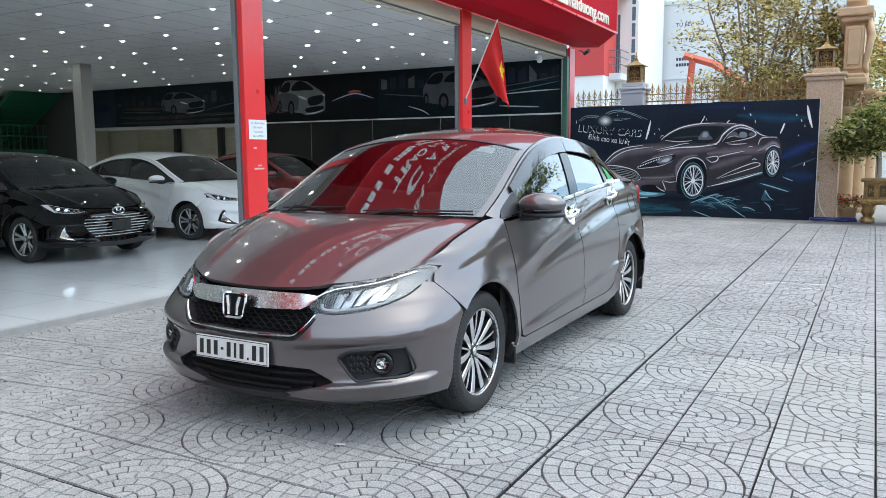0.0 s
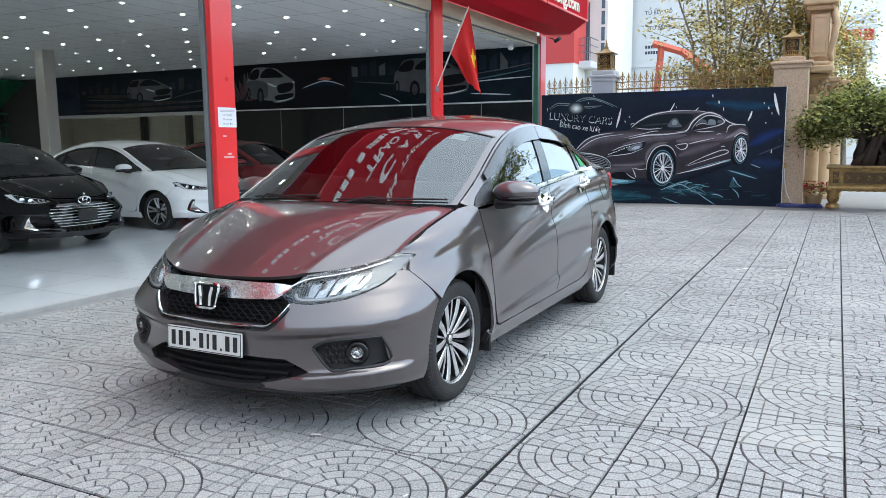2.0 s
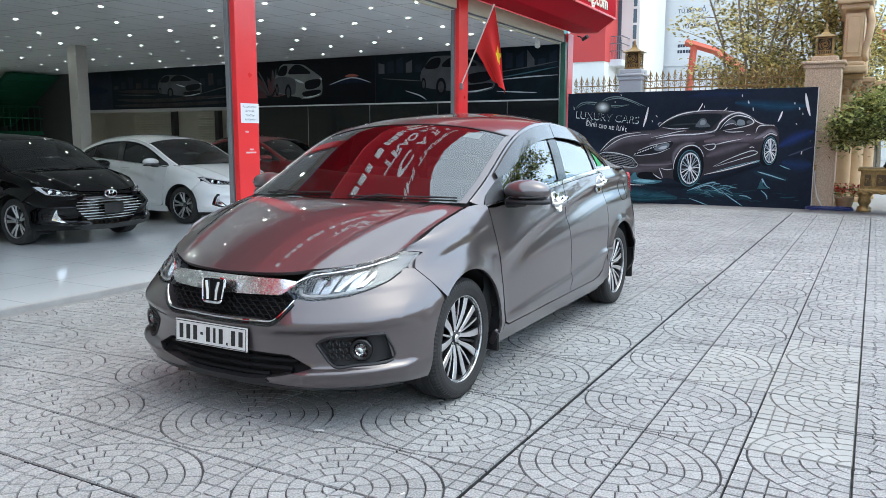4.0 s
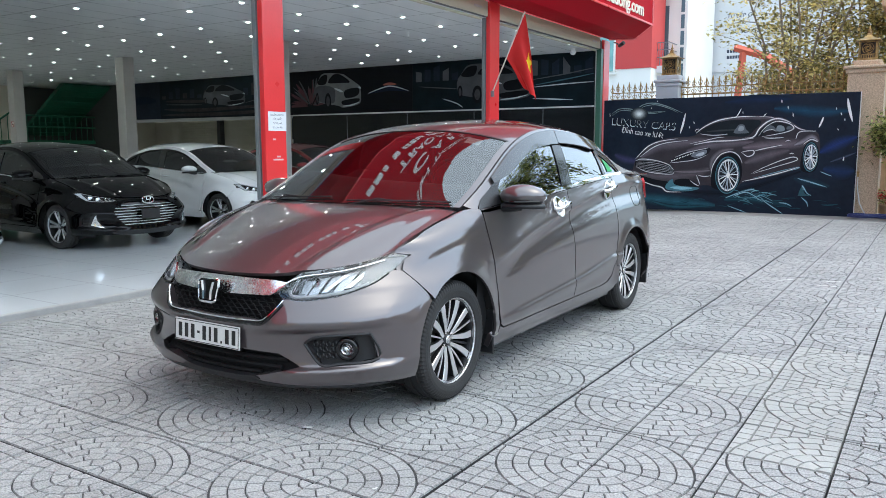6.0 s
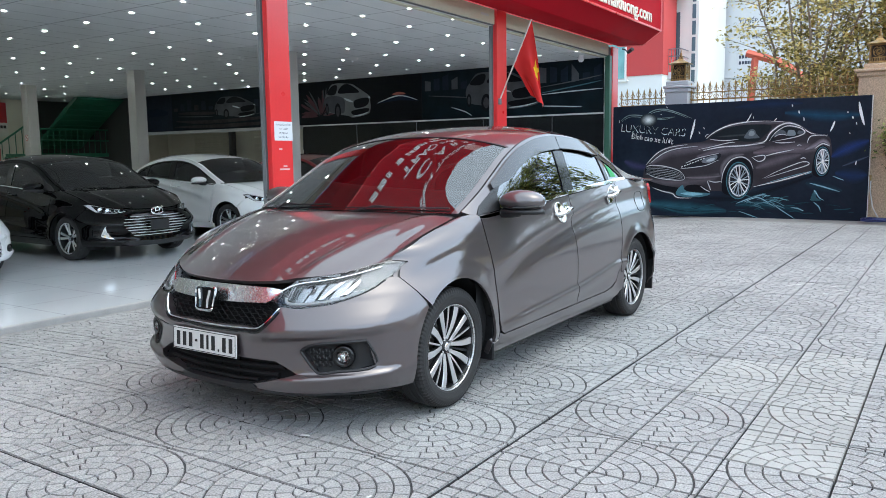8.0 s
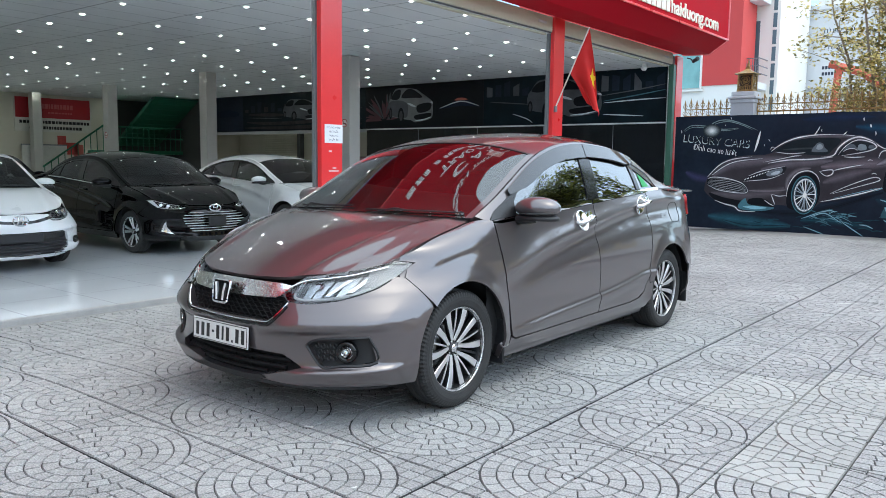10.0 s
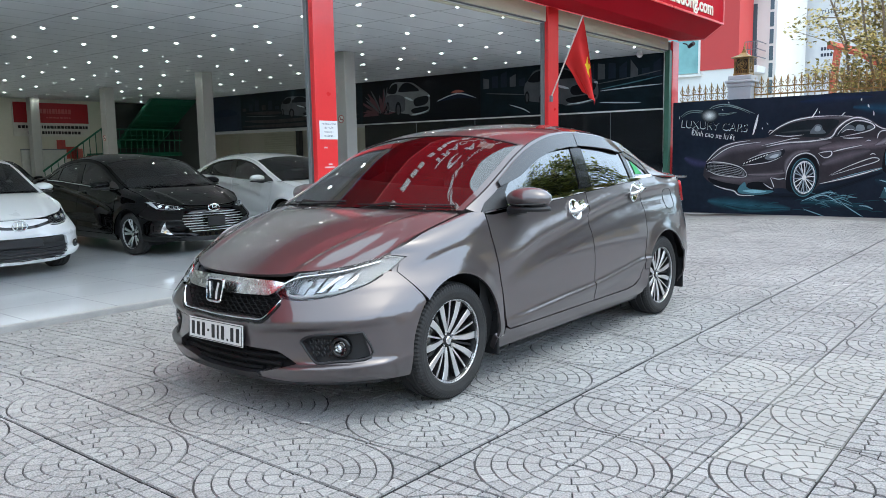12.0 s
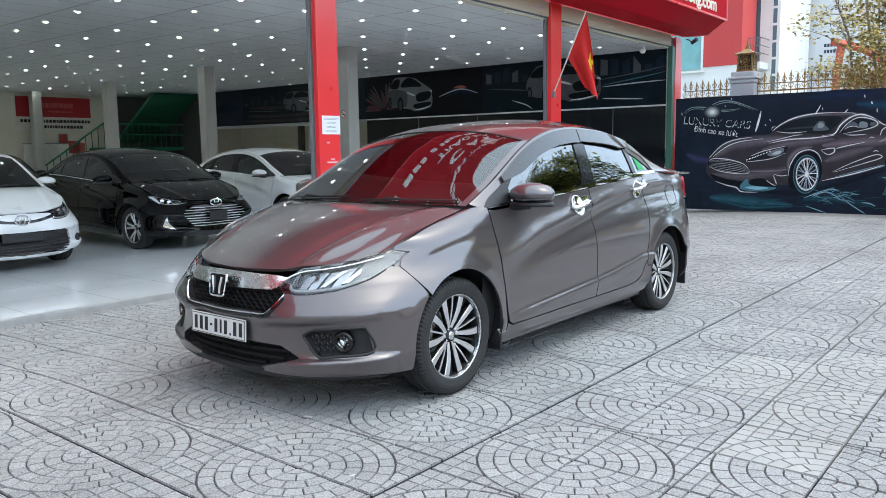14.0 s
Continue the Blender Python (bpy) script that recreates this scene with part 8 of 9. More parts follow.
# number plate, blank bars for its characters
pm = Matrix.Translation((-0.055, 0.052, 0.396)) @ pose(0, 0, 0, -3, 0, 0)
pt = part("number_plate", boxm(-0.224, 0.224, -0.004, 0.004, -0.054, 0.054, bevel=0.003), PLATE_W, car, "white number plate with black characters", m=pm)
fr = bmesh.new()
for a, b, c, d in ((-0.219, 0.219, 0.0465, 0.0495), (-0.219, 0.219, -0.0495, -0.0465), (-0.219, -0.216, -0.0465, 0.0465), (0.216, 0.219, -0.0465, 0.0465)):
    add_box(fr, a, b, -0.0055, -0.0042, c, d)
part("plate_border", fr, PLATE_K, pt)
x = -0.194
for w_ in (0.024, 0.024, 0.024, 0.016, 0.024, 0.014, 0.024, 0.010, 0.024, 0.024):
    hgt = 0.012 if w_ in (0.016, 0.010) else 0.068
    zc = 0.0 if w_ != 0.010 else -0.030
    part("character_bar", boxm(x, x + w_, -0.0055, -0.0042, zc - hgt / 2, zc + hgt / 2), PLATE_K, pt)
    x += w_ + 0.0205
part("plate_backing", boxm(-0.21, 0.21, 0.005, 0.016, -0.048, 0.048, bevel=0.004), BLACK_PLASTIC, pt)

# lower intake
it = part("lower_intake", nose_span([(0, 0.212), (0.17, 0.213), (0.25, 0.220), (0.49, 0.290), (0.365, 0.356), (0, 0.362)], -0.040), MATTE, car, "", True)
for z, wd in ((0.240, 0.25), (0.275, 0.37), (0.310, 0.39)):
    part("slat", nose_line([(-wd, z + 0.004), (-wd / 2, z), (0, z), (wd / 2, z), (wd, z + 0.004)], 0.011, -0.028), MATTE, it)
for xx in (-0.12, 0.0, 0.12):
    part("intake_strut", boxm(xx - 0.008, xx + 0.008, 0.100, 0.130, 0.222, 0.335), MATTE, it)
part("intake_pipe", tube([(-0.14, 0.115, 0.27), (0.0, 0.11, 0.268), (0.12, 0.115, 0.27)], 0.006, 6), CHROME, it)
part("chin_lip", nose_span([(0, 0.200), (0.16, 0.202), (0.27, 0.216), (0.24, 0.232), (0.16, 0.224), (0, 0.222)], 0.006, 0.03), BLACK_PLASTIC, car, "", True)
part("under_lip", nose_span([(0, 0.190), (0.30, 0.190), (0.70, 0.194), (0.80, 0.200), (0.78, 0.210), (0.30, 0.207), (0, 0.206)], 0.002, 0.02), BLACK_PLASTIC, car, "", True)
for s in (1, -1):
    def mk(poly, lift, rim):
        b_ = nose_patch(poly, lift, rim)
        return b_ if s == 1 else flip_x(b_)
    pod = part("fog_pod", mk([(x0 * 1.0, z0) for x0, z0 in FOG], -0.035, 0.0), BLACK_PLASTIC, car, "black fog lamp recess", True)
    part("pod_rim", nose_line([(s * x0, z0) for x0, z0 in FOG + FOG[:1]], 0.007, 0.000), BLACK_PLASTIC, pod)
    for k in range(4):
        for j in range(3):
            xx, zz = 0.520 + 0.026 * k + 0.013 * (j % 2), 0.342 + 0.028 * j
            p = nose(phi_of(xx), zz)
            part("pod_cell", tube([(s * (p.x + 0.013 * math.cos(radians(a))), p.y + 0.022, zz + 0.013 * math.sin(radians(a))) for a in range(0, 361, 60)], 0.003, 4), BLACK_PLASTIC, pod)
    p = nose(phi_of(0.648), 0.376)
    fm = Matrix.Translation((s * 0.648, p.y + 0.014, 0.376)) @ pose(0, 0, 0, 90, 0, s * 22)
    part("lamp_ring", lathe([(0.026, -0.02), (0.031, 0.012), (0.046, 0.016), (0.052, 0.006), (0.050, -0.02)], 28, None, fm, True), BLACK_GLOSS, pod, "", True)
    part("lamp_bowl", lathe([(0.0, -0.015), (0.017, -0.008), (0.026, 0.006), (0.026, 0.0), (0.0, -0.02)], 24, None, fm), CHROME, pod, "", True)
    part("lamp_lens", lathe([(0.0, 0.020), (0.015, 0.016), (0.026, 0.006), (0.0, 0.004)], 24, None, fm), LAMP_CLEAR, pod, "", True)

    # headlamp: dark tub, reflectors, projector, light strips, clear cover
    lamp = part("headlamp", mk(HEADLAMP, -0.075, 0.0), LAMP_TUB, car, "clear headlamp with chrome reflectors", True)
    wall = mk(HEADLAMP, -0.004, 0.07)
    bmesh.ops.delete(wall, geom=[f for f in wall.faces if not any(not e.smooth for e in f.edges) and all(len(e.link_faces) == 2 for e in f.edges)], context="FACES")
    part("lamp_wall", wall, LAMP_TUB, lamp)
    part("tail_reflector", mk([(0.655, 0.655), (0.684, 0.648), (0.732, 0.714), (0.749, 0.762), (0.70, 0.773), (0.64, 0.750)], -0.014, 0.01), LAMP_TAIL, lamp)
    part("dark_end", mk([(0.338, 0.63), (0.386, 0.594), (0.425, 0.592), (0.398, 0.625), (0.425, 0.698), (0.415, 0.70)], -0.020, 0.01), SMOKE, lamp)
    part("lamp_cover", mk(HEADLAMP, 0.0, 0.006), LAMP_CLEAR, lamp, "", True)
    for k in range(5):
        x0 = 0.428 + 0.046 * k
        zl, zt = 0.604 + 0.085 * max(0.0, x0 - 0.50), 0.688 + 0.20 * (x0 - 0.428)
        part("reflector", mk([(x0, zl), (x0 + 0.036, zl + 0.004), (x0 + 0.060, zt), (x0 + 0.024, zt - 0.006)], -0.050 + 0.010 * (k % 2), 0.022), LAMP_FACET, lamp)
    p = nose(phi_of(0.475), 0.648)
    part("projector", lathe([(0.0, 0.020), (0.014, 0.014), (0.022, 0.0), (0.024, -0.012), (0.0, -0.014)], 20, None, Matrix.Translation((s * (p.x - 0.004), p.y + 0.050, 0.648)) @ pose(0, 0, 0, 90, 0, s * 16)), LAMP_CLEAR, lamp, "", True)
    for k in range(5):
        xx = 0.40 + 0.010 * k
        part("flute", nose_line([(s * xx, 0.618), (s * (xx + 0.004), 0.672)], 0.003, -0.018), CHROME, lamp)
    part("fin", mk([(0.53, 0.63), (0.55, 0.63), (0.60, 0.70), (0.585, 0.70)], -0.022, 0.02), LAMP_BODY, lamp)
    part("fin", mk([(0.605, 0.645), (0.628, 0.648), (0.672, 0.722), (0.655, 0.722)], -0.022, 0.02), LAMP_BODY, lamp)
    part("light_strip", nose_line([(s * 0.395, 0.628), (s * 0.405, 0.606), (s * 0.47, 0.601), (s * 0.60, 0.620), (s * 0.670, 0.652)], 0.0075, -0.016), LED, lamp)
    part("strip_edge", nose_line([(s * 0.39, 0.596), (s * 0.47, 0.590), (s * 0.60, 0.609), (s * 0.682, 0.648), (s * 0.712, 0.690)], 0.005, -0.006), BLACK_GLOSS, lamp)
    part("chrome_brow", nose_line([(s * 0.345, 0.640), (s * 0.42, 0.686), (s * 0.52, 0.702), (s * 0.60, 0.719), (s * 0.68, 0.748)], 0.0040, 0.002), CHROME, lamp, "chrome brow")

    wb = wrap(sheet([(0.505, 0.655), (0.60, 0.63), (0.67, 0.72), (0.66, 0.83), (0.56, 0.79), (0.52, 0.73)], (), (0.02, 0.012)), flank, 0.004, -0.019)
    part("wing_bridge", wb if s == 1 else flip_x(wb), PAINT_BROWN, car, "", True)

    # handles with chrome bowls, belt strip, visors, flaps
    dset = (hero_df[0 if s == 1 else 1], hero_dr[0 if s == 1 else 1])
    for (u, z), d in zip(((2.135, 0.893), (3.02, 0.962)), dset):
        p = flank(u, z)
        q = flank(u, z + 0.04)
        lean = math.degrees(math.atan2(p.x - q.x, 0.04))
        M_ = Matrix.Translation((s * (p.x + 0.001), u - 0.03, z)) @ pose(0, 0, 0, 0, s * (90 - lean), 0)
        hd = part("door_handle", lathe([(0.0, -0.006), (0.040, 0.000), (0.060, 0.009), (0.068, 0.010), (0.070, 0.004), (0.0, -0.012)], 24, None, M_ @ Matrix.Diagonal((1.0, 1.0, 1, 1))), CHROME, d, "chrome handle with a chrome bowl", True)
        part("grip", tube([(s * (p.x + 0.003), u - 0.105, z - 0.010), (s * (p.x + 0.034), u - 0.080, z - 0.006), (s * (p.x + 0.038), u, z + 0.006), (s * (p.x + 0.034), u + 0.075, z + 0.020), (s * (p.x + 0.003), u + 0.100, z + 0.024)], 0.0135, 8), CHROME, hd, "", True)
        part("grip_plate", wrap(sheet([(u + 0.03, z - 0.01), (u + 0.115, z + 0.004), (u + 0.115, z + 0.058), (u + 0.045, z + 0.050)], (), (0.04, 0.03)), flank, 0.004, 0.004) if s == 1 else flip_x(wrap(sheet([(u + 0.03, z - 0.01), (u + 0.115, z + 0.004), (u + 0.115, z + 0.058), (u + 0.045, z + 0.050)], (), (0.04, 0.03)), flank, 0.004, 0.004)), CHROME, hd)
    for a, b in ((1.43, 2.30), (2.315, 3.36)):
        bm = wrap(sheet([(u, belt(u) - 0.010) for u in span(a, b, 12)] + [(u, belt(u) + 0.014) for u in span(b, a, 12)], (), (0.08, 0.02)), cabin_side, 0.008, 0.007)
        part("belt_strip", bm if s == 1 else flip_x(bm), CHROME, car, "chrome belt strip")
    v1 = line_pts(lambda u: rail_z(u) - 0.014, span(1.40, 2.34, 16)) + line_pts(lambda u: rail_z(u) - 0.014 - 0.088 * min(1, (u - 1.30) / 0.3), span(2.34, 1.40, 16))
    v2 = line_pts(lambda u: rail_z(u) - 0.014, span(2.35, 3.10, 12)) + line_pts(lambda u: rail_z(u) - 0.014 - 0.082 * min(1, (3.25 - u) / 0.3), span(3.10, 2.35, 12))
    for v in (v1, v2):
        bm = wrap(sheet(v, (), (0.06, 0.03)), cabin_side, 0.010, 0.016)
        part("rain_visor", bm if s == 1 else flip_x(bm), SMOKE, car, "smoked rain visor over the window", True)
    for yy in (1.232, 3.842):
        fl_ = boxm(s * 0.80 - 0.085, s * 0.80 + 0.045, yy - 0.006, yy + 0.010, 0.155, 0.40, bevel=0.006)
        part("mud_flap", fl_, BLACK_PLASTIC, car)
    # black strip below the sill, put in for the shadow there
    bm = wrap(sheet([(u, 0.172) for u in (1.24, 3.08)] + [(3.06, 0.205), (1.24, 0.192)], (), (0.1, 0.02)), flank, 0.03, -0.012)
    part("sill_shadow_strip", bm if s == 1 else flip_x(bm), BLACK_PLASTIC, car)

# fuel flap outline on the rear wing, reflector bar, sticker
cf = []
for i in range(25):
    a = 2 * math.pi * i / 24
    u, z = 3.60 + 0.085 * math.copysign(abs(math.cos(a)) ** 0.6, math.cos(a)), 0.885 + 0.075 * math.copysign(abs(math.sin(a)) ** 0.6, math.sin(a))
    cf.append(tuple(flank(u, z) + Vector((0.0005, 0, 0))))
part("fuel_flap_gap", tube(cf, 0.0022, 5), DARK_CAVITY, car)
st_ = [(3.13, 1.09), (3.24, 1.09), (3.20, 1.15), (3.13, 1.185)]
part("window_sticker", wrap(sheet(st_, (), (0.05, 0.05)), cabin_side, 0.001, -0.006), mat("sticker_green", (0.02, 0.28, 0.07), rough=0.5, var=0.1), car, "green sticker inside the quarter glass")

# cabin: dash, wheel, seats
TRIM = mat("cabin_trim", (0.035, 0.034, 0.034), rough=0.6, var=0.2, scale=12, bump=0.2)
SEAT = mat("seat_fabric", (0.05, 0.047, 0.045), rough=0.85, var=0.2, scale=16, bump=0.3)
part("dashboard", grid_surface(lambda a, b: Vector(((2 * a - 1) * 0.70, 0.98 + 0.15 * (2 * a - 1) ** 2 + 0.62 * b, 0.93 + 0.03 * math.sin(math.pi * b) - 0.10 * b ** 4)), 18, 8), TRIM, car, "", True)
part("cabin_floor", boxm(-0.72, 0.72, 1.2, 3.4, 0.26, 0.30), TRIM, car)
part("steering_wheel", tube([(0.36 + 0.18 * math.cos(2 * math.pi * i / 24), 1.72 + 0.07 * math.sin(2 * math.pi * i / 24), 0.88 + 0.17 * math.sin(2 * math.pi * i / 24)) for i in range(25)], 0.016, 8), TRIM, car, "", True)
for x0 in (-0.37, 0.37):
    st2 = part("front_seat", boxm(x0 - 0.25, x0 + 0.25, 1.75, 2.25, 0.42, 0.58, bevel=0.06, seg=3), SEAT, car, "", True)
    part("backrest", boxm(x0 - 0.24, x0 + 0.24, 2.20, 2.36, 0.52, 1.08, bevel=0.07, seg=3), SEAT, st2, "", True)
    part("headrest", boxm(x0 - 0.13, x0 + 0.13, 2.29, 2.38, 1.10, 1.27, bevel=0.04, seg=3), SEAT, st2, "", True)
rs = part("rear_seat", boxm(-0.64, 0.64, 2.75, 3.25, 0.42, 0.60, bevel=0.06, seg=3), SEAT, car, "", True)
part("backrest", boxm(-0.64, 0.64, 3.20, 3.36, 0.55, 1.02, bevel=0.06, seg=3), SEAT, rs, "", True)
part("parcel_shelf", boxm(-0.60, 0.60, 3.30, 3.90, 0.98, 1.02), TRIM, car)
part("mirror_inside", boxm(-0.11, 0.11, 1.66, 1.69, 1.25, 1.31, bevel=0.01), BLACK_PLASTIC, car)
part("headlining", fold(grid_surface(lambda a, b: cabin_top(1.82 + 1.4 * b, (2 * a - 1) * 0.94) - Vector((0, 0, 0.035)), 10, 10), 0.0), mat("headlining_beige", (0.42, 0.40, 0.37), rough=0.9, var=0.05), car)
part("registration_label", grid_surface(lambda a, b: cabin_top(1.66 + 0.06 * b, 0.60 + 0.14 * a) - Vector((0, 0, 0.012)), 2, 2), mat("label_pale", (0.55, 0.55, 0.5), rough=0.6), car)

# small litter and chalky scuffs on the paving
SCUFF = mat("chalk_scuff", (0.66, 0.66, 0.64), rough=0.9, var=0.2, scale=40)
for x, y, a, w in ((-1.269, 2.897, 20, 0.022), (-0.62, 2.55, 70, 0.012), (-3.30, 3.90, 40, 0.016), (0.35, 4.9, 10, 0.012)):
    bm = boxm(-w, w, -w * 0.4, w * 0.4, 0.0, 0.003, bevel=0.001)
    solo("paper_scrap", bm, SCUFF, "tiny white paper scrap lying on the paving", "scrap", "paper scraps", m=pose(x, y, ground_z(x, y) + 0.001, 0, 0, a))
for pts in (((-0.15, 8.21), (-0.05, 8.38), (0.06, 8.49)), ((0.18, 8.13), (0.31, 8.18), (0.46, 8.07)), ((0.20, 8.34), (0.30, 8.46), (0.44, 8.50))):
    P = smooth_closed(list(pts), 5, False)
    bm = bmesh.new()
    rows = []
    for k, (x, y) in enumerate(P):
        x1, y1 = P[min(k + 1, len(P) - 1)]
        x0, y0 = P[max(k - 1, 0)]
        d = Vector((y0 - y1, x1 - x0, 0)).normalized() * (0.010 * math.sin(math.pi * (k + 0.6) / (len(P) + 0.2)))
        rows.append([bm.verts.new(Vector((x, y, ground_z(x, y) + 0.0022)) + d * q) for q in (-1, 1)])
    for a, b in zip(rows, rows[1:]):
        bm.faces.new((a[0], a[1], b[1], b[0]))
    solo("chalk_scuff", bm, SCUFF, "pale chalky scuff mark on the paving", "scuff", "chalk scuffs")

# ---------------------------------------------------------------- patterned paving slabs, laid last
SLAB = 0.412
BLOCK = mat("slab_block", (0.345, 0.346, 0.345), rough=0.70, var=0.62, scale=0.8, fine=120, grain=0.70, ground=True, bump=0.55, bump_scale=420, island=0.08, tint=(0.26, 0.261, 0.26))
JOINT = mat("slab_groove", (0.050, 0.050, 0.053), rough=0.85, var=0.35, scale=5, fine=60, ground=True, bump=0.3, bump_scale=200)


def slab_blocks(p, rnd):
    """Outlines of the raised blocks of one slab: rings round the corner (0, 0), small squares beyond."""
    g = 0.0026
    out = []
    rad = [0.0, 0.062, 0.127, 0.192, 0.257, 0.322, 0.387]
    for k in range(6):
        n = (1, 2, 3, 5, 6, 7)[k]
        cuts = [i / n + (rnd.uniform(-0.012, 0.012) if 0 < i < n else 0.0) for i in range(n + 1)]
        for a, b in zip(cuts, cuts[1:]):
            r0, r1 = rad[k] + (g if k else 0.0), rad[k + 1] - g
            a0 = a * math.pi / 2 + g / max(r1, 0.05)
            b0 = b * math.pi / 2 - g / max(r1, 0.05)
            m = max(2, int((b0 - a0) * r1 / 0.030) + 1)
            o = [(r1 * math.cos(a0 + (b0 - a0) * i / m), r1 * math.sin(a0 + (b0 - a0) * i / m)) for i in range(m + 1)]
            if k == 0:
                i_ = [(0.008, 0.008)]
            else:
                e = g / r0 - g / r1
                i_ = [(r0 * math.cos(b0 - e - (b0 - a0 - 2 * e) * i / m), r0 * math.sin(b0 - e - (b0 - a0 - 2 * e) * i / m)) for i in range(m + 1)]
            out.append([(min(max(x, 0.0066), p - 0.0066), min(max(y, 0.0066), p - 0.0066)) for x, y in o + i_])
    c = p / 6
    for i in range(6):
        for j in range(6):
            q = [(i * c + g, j * c + g), ((i + 1) * c - g, j * c + g), ((i + 1) * c - g, (j + 1) * c - g), (i * c + g, (j + 1) * c - g)]
            mx, my = (i + 0.5) * c, (j + 0.5) * c
            if math.hypot((i + 1) * c, (j + 1) * c) < 0.397:
                continue
            l = math.hypot(mx, my)
            nx_, ny_ = mx / l, my / l
            lim = 0.387 + 2 * g
            r = []
            for s in range(4):
                a, b = q[s], q[(s + 1) % 4]
                da, db = a[0] * nx_ + a[1] * ny_ - lim, b[0] * nx_ + b[1] * ny_ - lim
                if da >= 0:
                    r.append(a)
                if da * db < 0:
                    t = da / (da - db)
                    r.append((a[0] + (b[0] - a[0]) * t, a[1] + (b[1] - a[1]) * t))
            if len(r) >= 3:
                ar = abs(sum(r[s][0] * r[(s + 1) % len(r)][1] - r[(s + 1) % len(r)][0] * r[s][1] for s in range(len(r)))) / 2
                if ar > 0.0004:
                    out.append(r)
    return [[(min(max(x, 0.0066), p - 0.0066), min(max(y, 0.0066), p - 0.0066)) for x, y in o] for o in out]


def slab_geometry(p, rnd, skirt=True):
    """Vertices, faces and material numbers of one slab, its blocks proud of the grooves."""
    V, F, M = [], [], []
    z0, z1 = -0.008, 0.0
    V += [(0.0042, 0.0042, z0), (p - 0.0042, 0.0042, z0), (p - 0.0042, p - 0.0042, z0), (0.0042, p - 0.0042, z0)]
    F.append((0, 1, 2, 3))
    M.append(1)
    if skirt:
        V += [(x, y, -0.04) for x, y, _ in V[:4]]
        for i in range(4):
            F.append((i, 4 + i, 4 + (i + 1) % 4, (i + 1) % 4))
            M.append(1)
    for o in slab_blocks(p, rnd):
        n = len(o)
        cx, cy = sum(a for a, _ in o) / n, sum(b for _, b in o) / n
        dz = rnd.uniform(-0.0012, 0.0006)
        b = len(V)
        V += [(x, y, z0) for x, y in o]
        for x, y in o:
            l = math.hypot(x - cx, y - cy) or 1
            k = max(0.0, 1 - 0.0020 / l)
            V.append((cx + (x - cx) * k, cy + (y - cy) * k, z1 + dz))
        F.append(tuple(range(b + n, b + 2 * n)))
        M.append(0)
        for i in range(n):
            F.append((b + i, b + (i + 1) % n, b + n + (i + 1) % n, b + n + i))
            M.append(0)
    return V, F, M


rnd = random.Random(11)
protos, slab_mesh = [], []
for k in range(4):
    protos.append(slab_geometry(SLAB, rnd))
    me = bpy.data.meshes.new("paving_slab")
    me.from_pydata(protos[k][0], [], protos[k][1])
    me.polygons.foreach_set("material_index", protos[k][2])
    me.materials.append(BLOCK)
    me.materials.append(JOINT)
    me.update()
    slab_mesh.append(me)

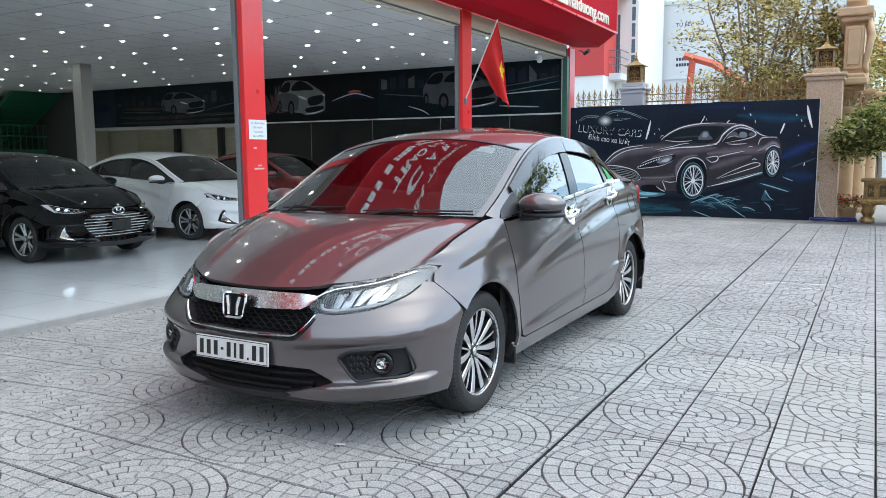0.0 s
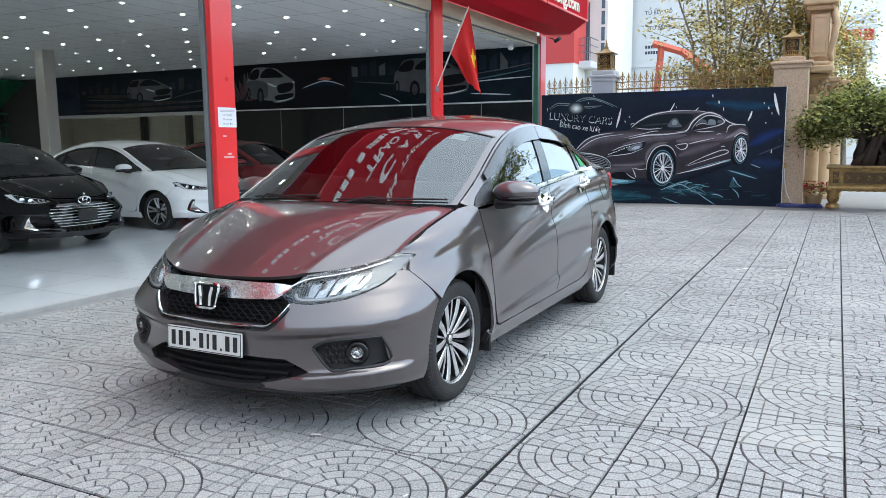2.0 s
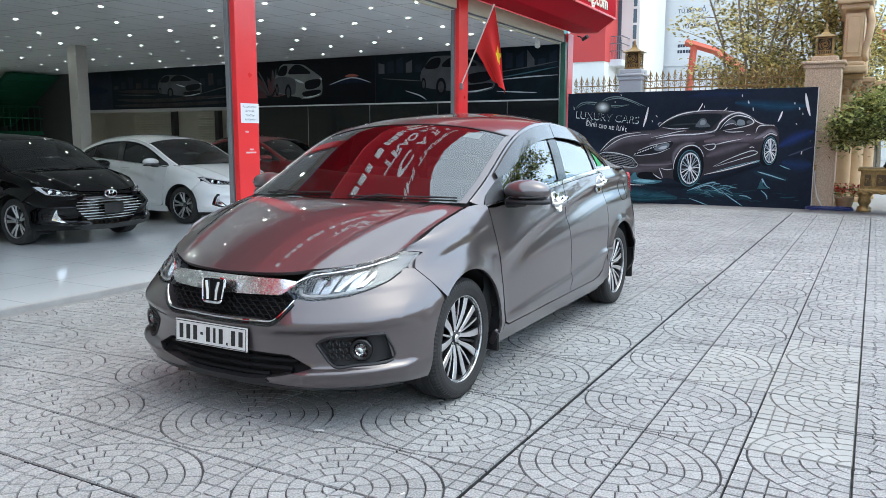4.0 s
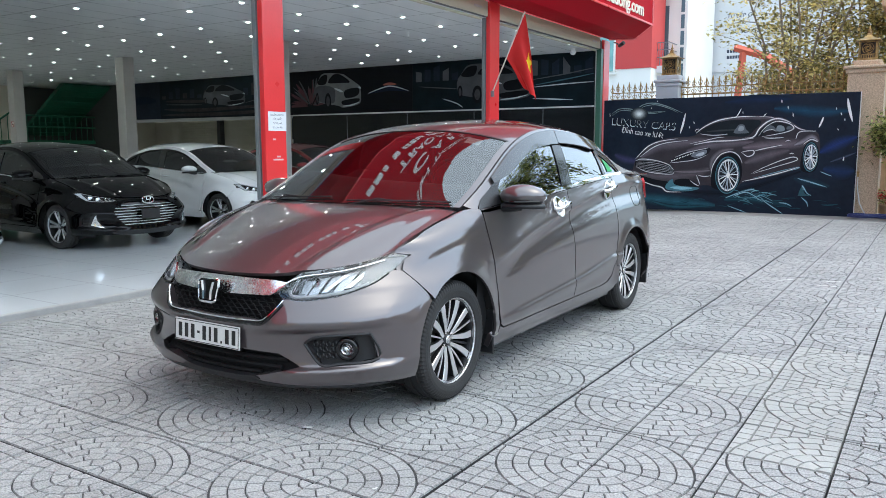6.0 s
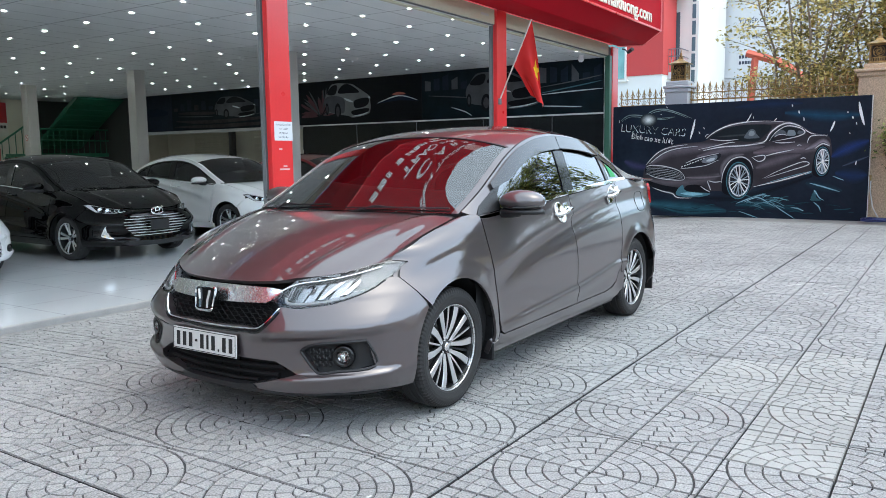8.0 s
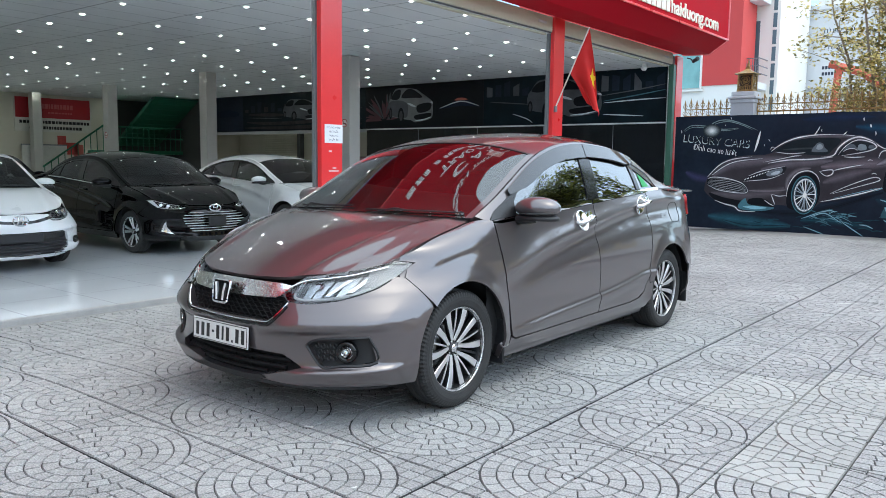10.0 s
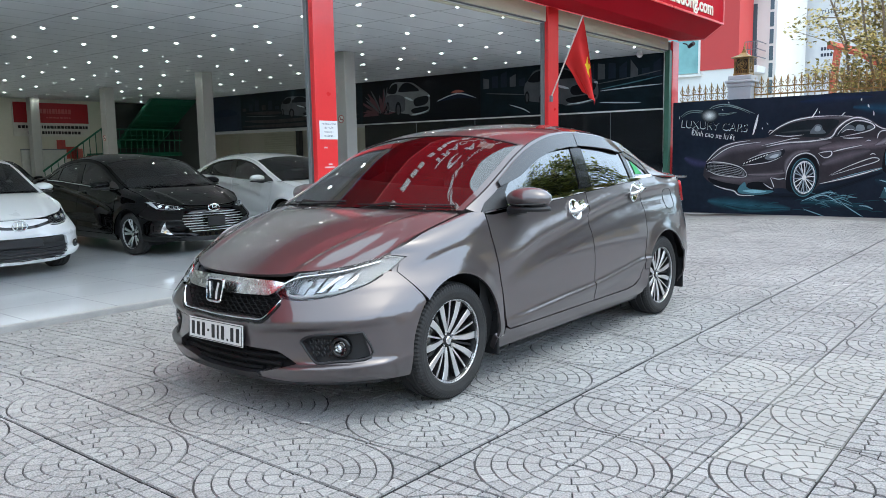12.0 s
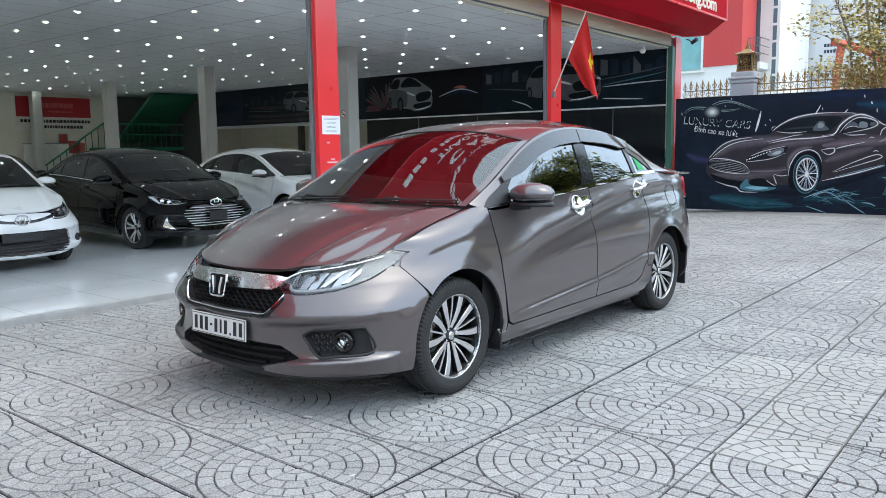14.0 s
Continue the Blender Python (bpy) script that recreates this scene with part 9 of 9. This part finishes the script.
WORN = mat("slab_block_worn", (0.375, 0.376, 0.365), rough=0.7, var=0.30, scale=1.5, fine=230, grain=0.5, ground=True, bump=0.4, bump_scale=420, island=0.06, tint=(0.31, 0.312, 0.30))
FILLED = mat("slab_groove_filled", (0.19, 0.188, 0.175), rough=0.85, var=0.5, scale=4, fine=60, ground=True)
worn_mesh = slab_mesh[0].copy()
worn_mesh.materials[0] = WORN
worn_mesh.materials[1] = FILLED
pavement = thing("pavement", "grey concrete paving of slabs moulded in concentric arcs", "pavement", kind="structure")
places = []
for side in (0, 1):
    for c in range(-1 if side else 0, 28):
        for r in range(-14, 36):
            if side == 0:
                x0 = -0.44 - SLAB * (c + 1)
                odd, phase = (c // 2) % 2, 3.30
                near_left = c % 2 == 1
            else:
                x0 = -0.428 + SLAB * (c + 1)
                odd, phase = ((c + 1) // 2) % 2, 3.20
                near_left = (c + 1) % 2 == 1
            # the arc centre is at the slab's right edge or left edge
            y0 = phase + SLAB * (r - 6)
            k = r - 6
            even = (k + odd) % 2 == 0
            if x0 < -5.27 or x0 > 7.6 or y0 > 16.9 or y0 < -3.8:
                continue
            if side == 0:
                cx_right = not near_left
                cx_right = not cx_right
            else:
                cx_right = not near_left
            rot = {(False, True): 0, (True, True): 90, (True, False): 180, (False, False): 270}[(cx_right, even)]
            places.append((x0, y0, rot))


def slab_pose(x0, y0, rot):
    z = ground_z(x0 + SLAB / 2, y0 + SLAB / 2)
    tx = math.degrees(math.atan2(ground_z(x0, y0) - ground_z(x0 + SLAB, y0), SLAB))
    return Matrix.Translation((x0 + SLAB / 2, y0 + SLAB / 2, z)) @ Matrix.Diagonal((1.0095, 0.997, 1, 1)) @ pose(0, 0, rnd.uniform(-0.0012, 0.0008), rnd.uniform(-0.15, 0.15), tx + rnd.uniform(-0.15, 0.15), 0) @ pose(0, 0, 0, 0, 0, rot) @ Matrix.Translation((-SLAB / 2, -SLAB / 2, 0))


near = [q for q in places if -3.4 < q[0] < 2.2 and 1.2 < q[1] < 8.6]
near = near[:300]
keep = set(near)
V, F, M = [], [], []
for q in places:
    P = slab_pose(*q)
    k = rnd.randrange(4)
    if q in keep:
        worn = abs(q[0] - 0.396) < 0.1 and 3.35 < q[1] < 5.5 or abs(q[0] + 0.016) < 0.1 and 4.4 < q[1] < 5.0
        part("paving_slab", worn_mesh if worn else slab_mesh[k], None, pavement, m=P)
        continue
    v, f, m_ = protos[k]
    A = np.array(P)
    pts = np.array(v) @ A[:3, :3].T + A[:3, 3]
    b = len(V)
    V.extend(map(tuple, pts))
    F.extend(tuple(b + i for i in g) for g in f)
    M.extend(m_)
me = bpy.data.meshes.new("paving_slabs")
me.from_pydata(V, [], F)
me.polygons.foreach_set("material_index", M)
me.materials.append(BLOCK)
me.materials.append(JOINT)
me.update()
tagged(part("paving_slabs", me, None, pavement), kind="stuff")
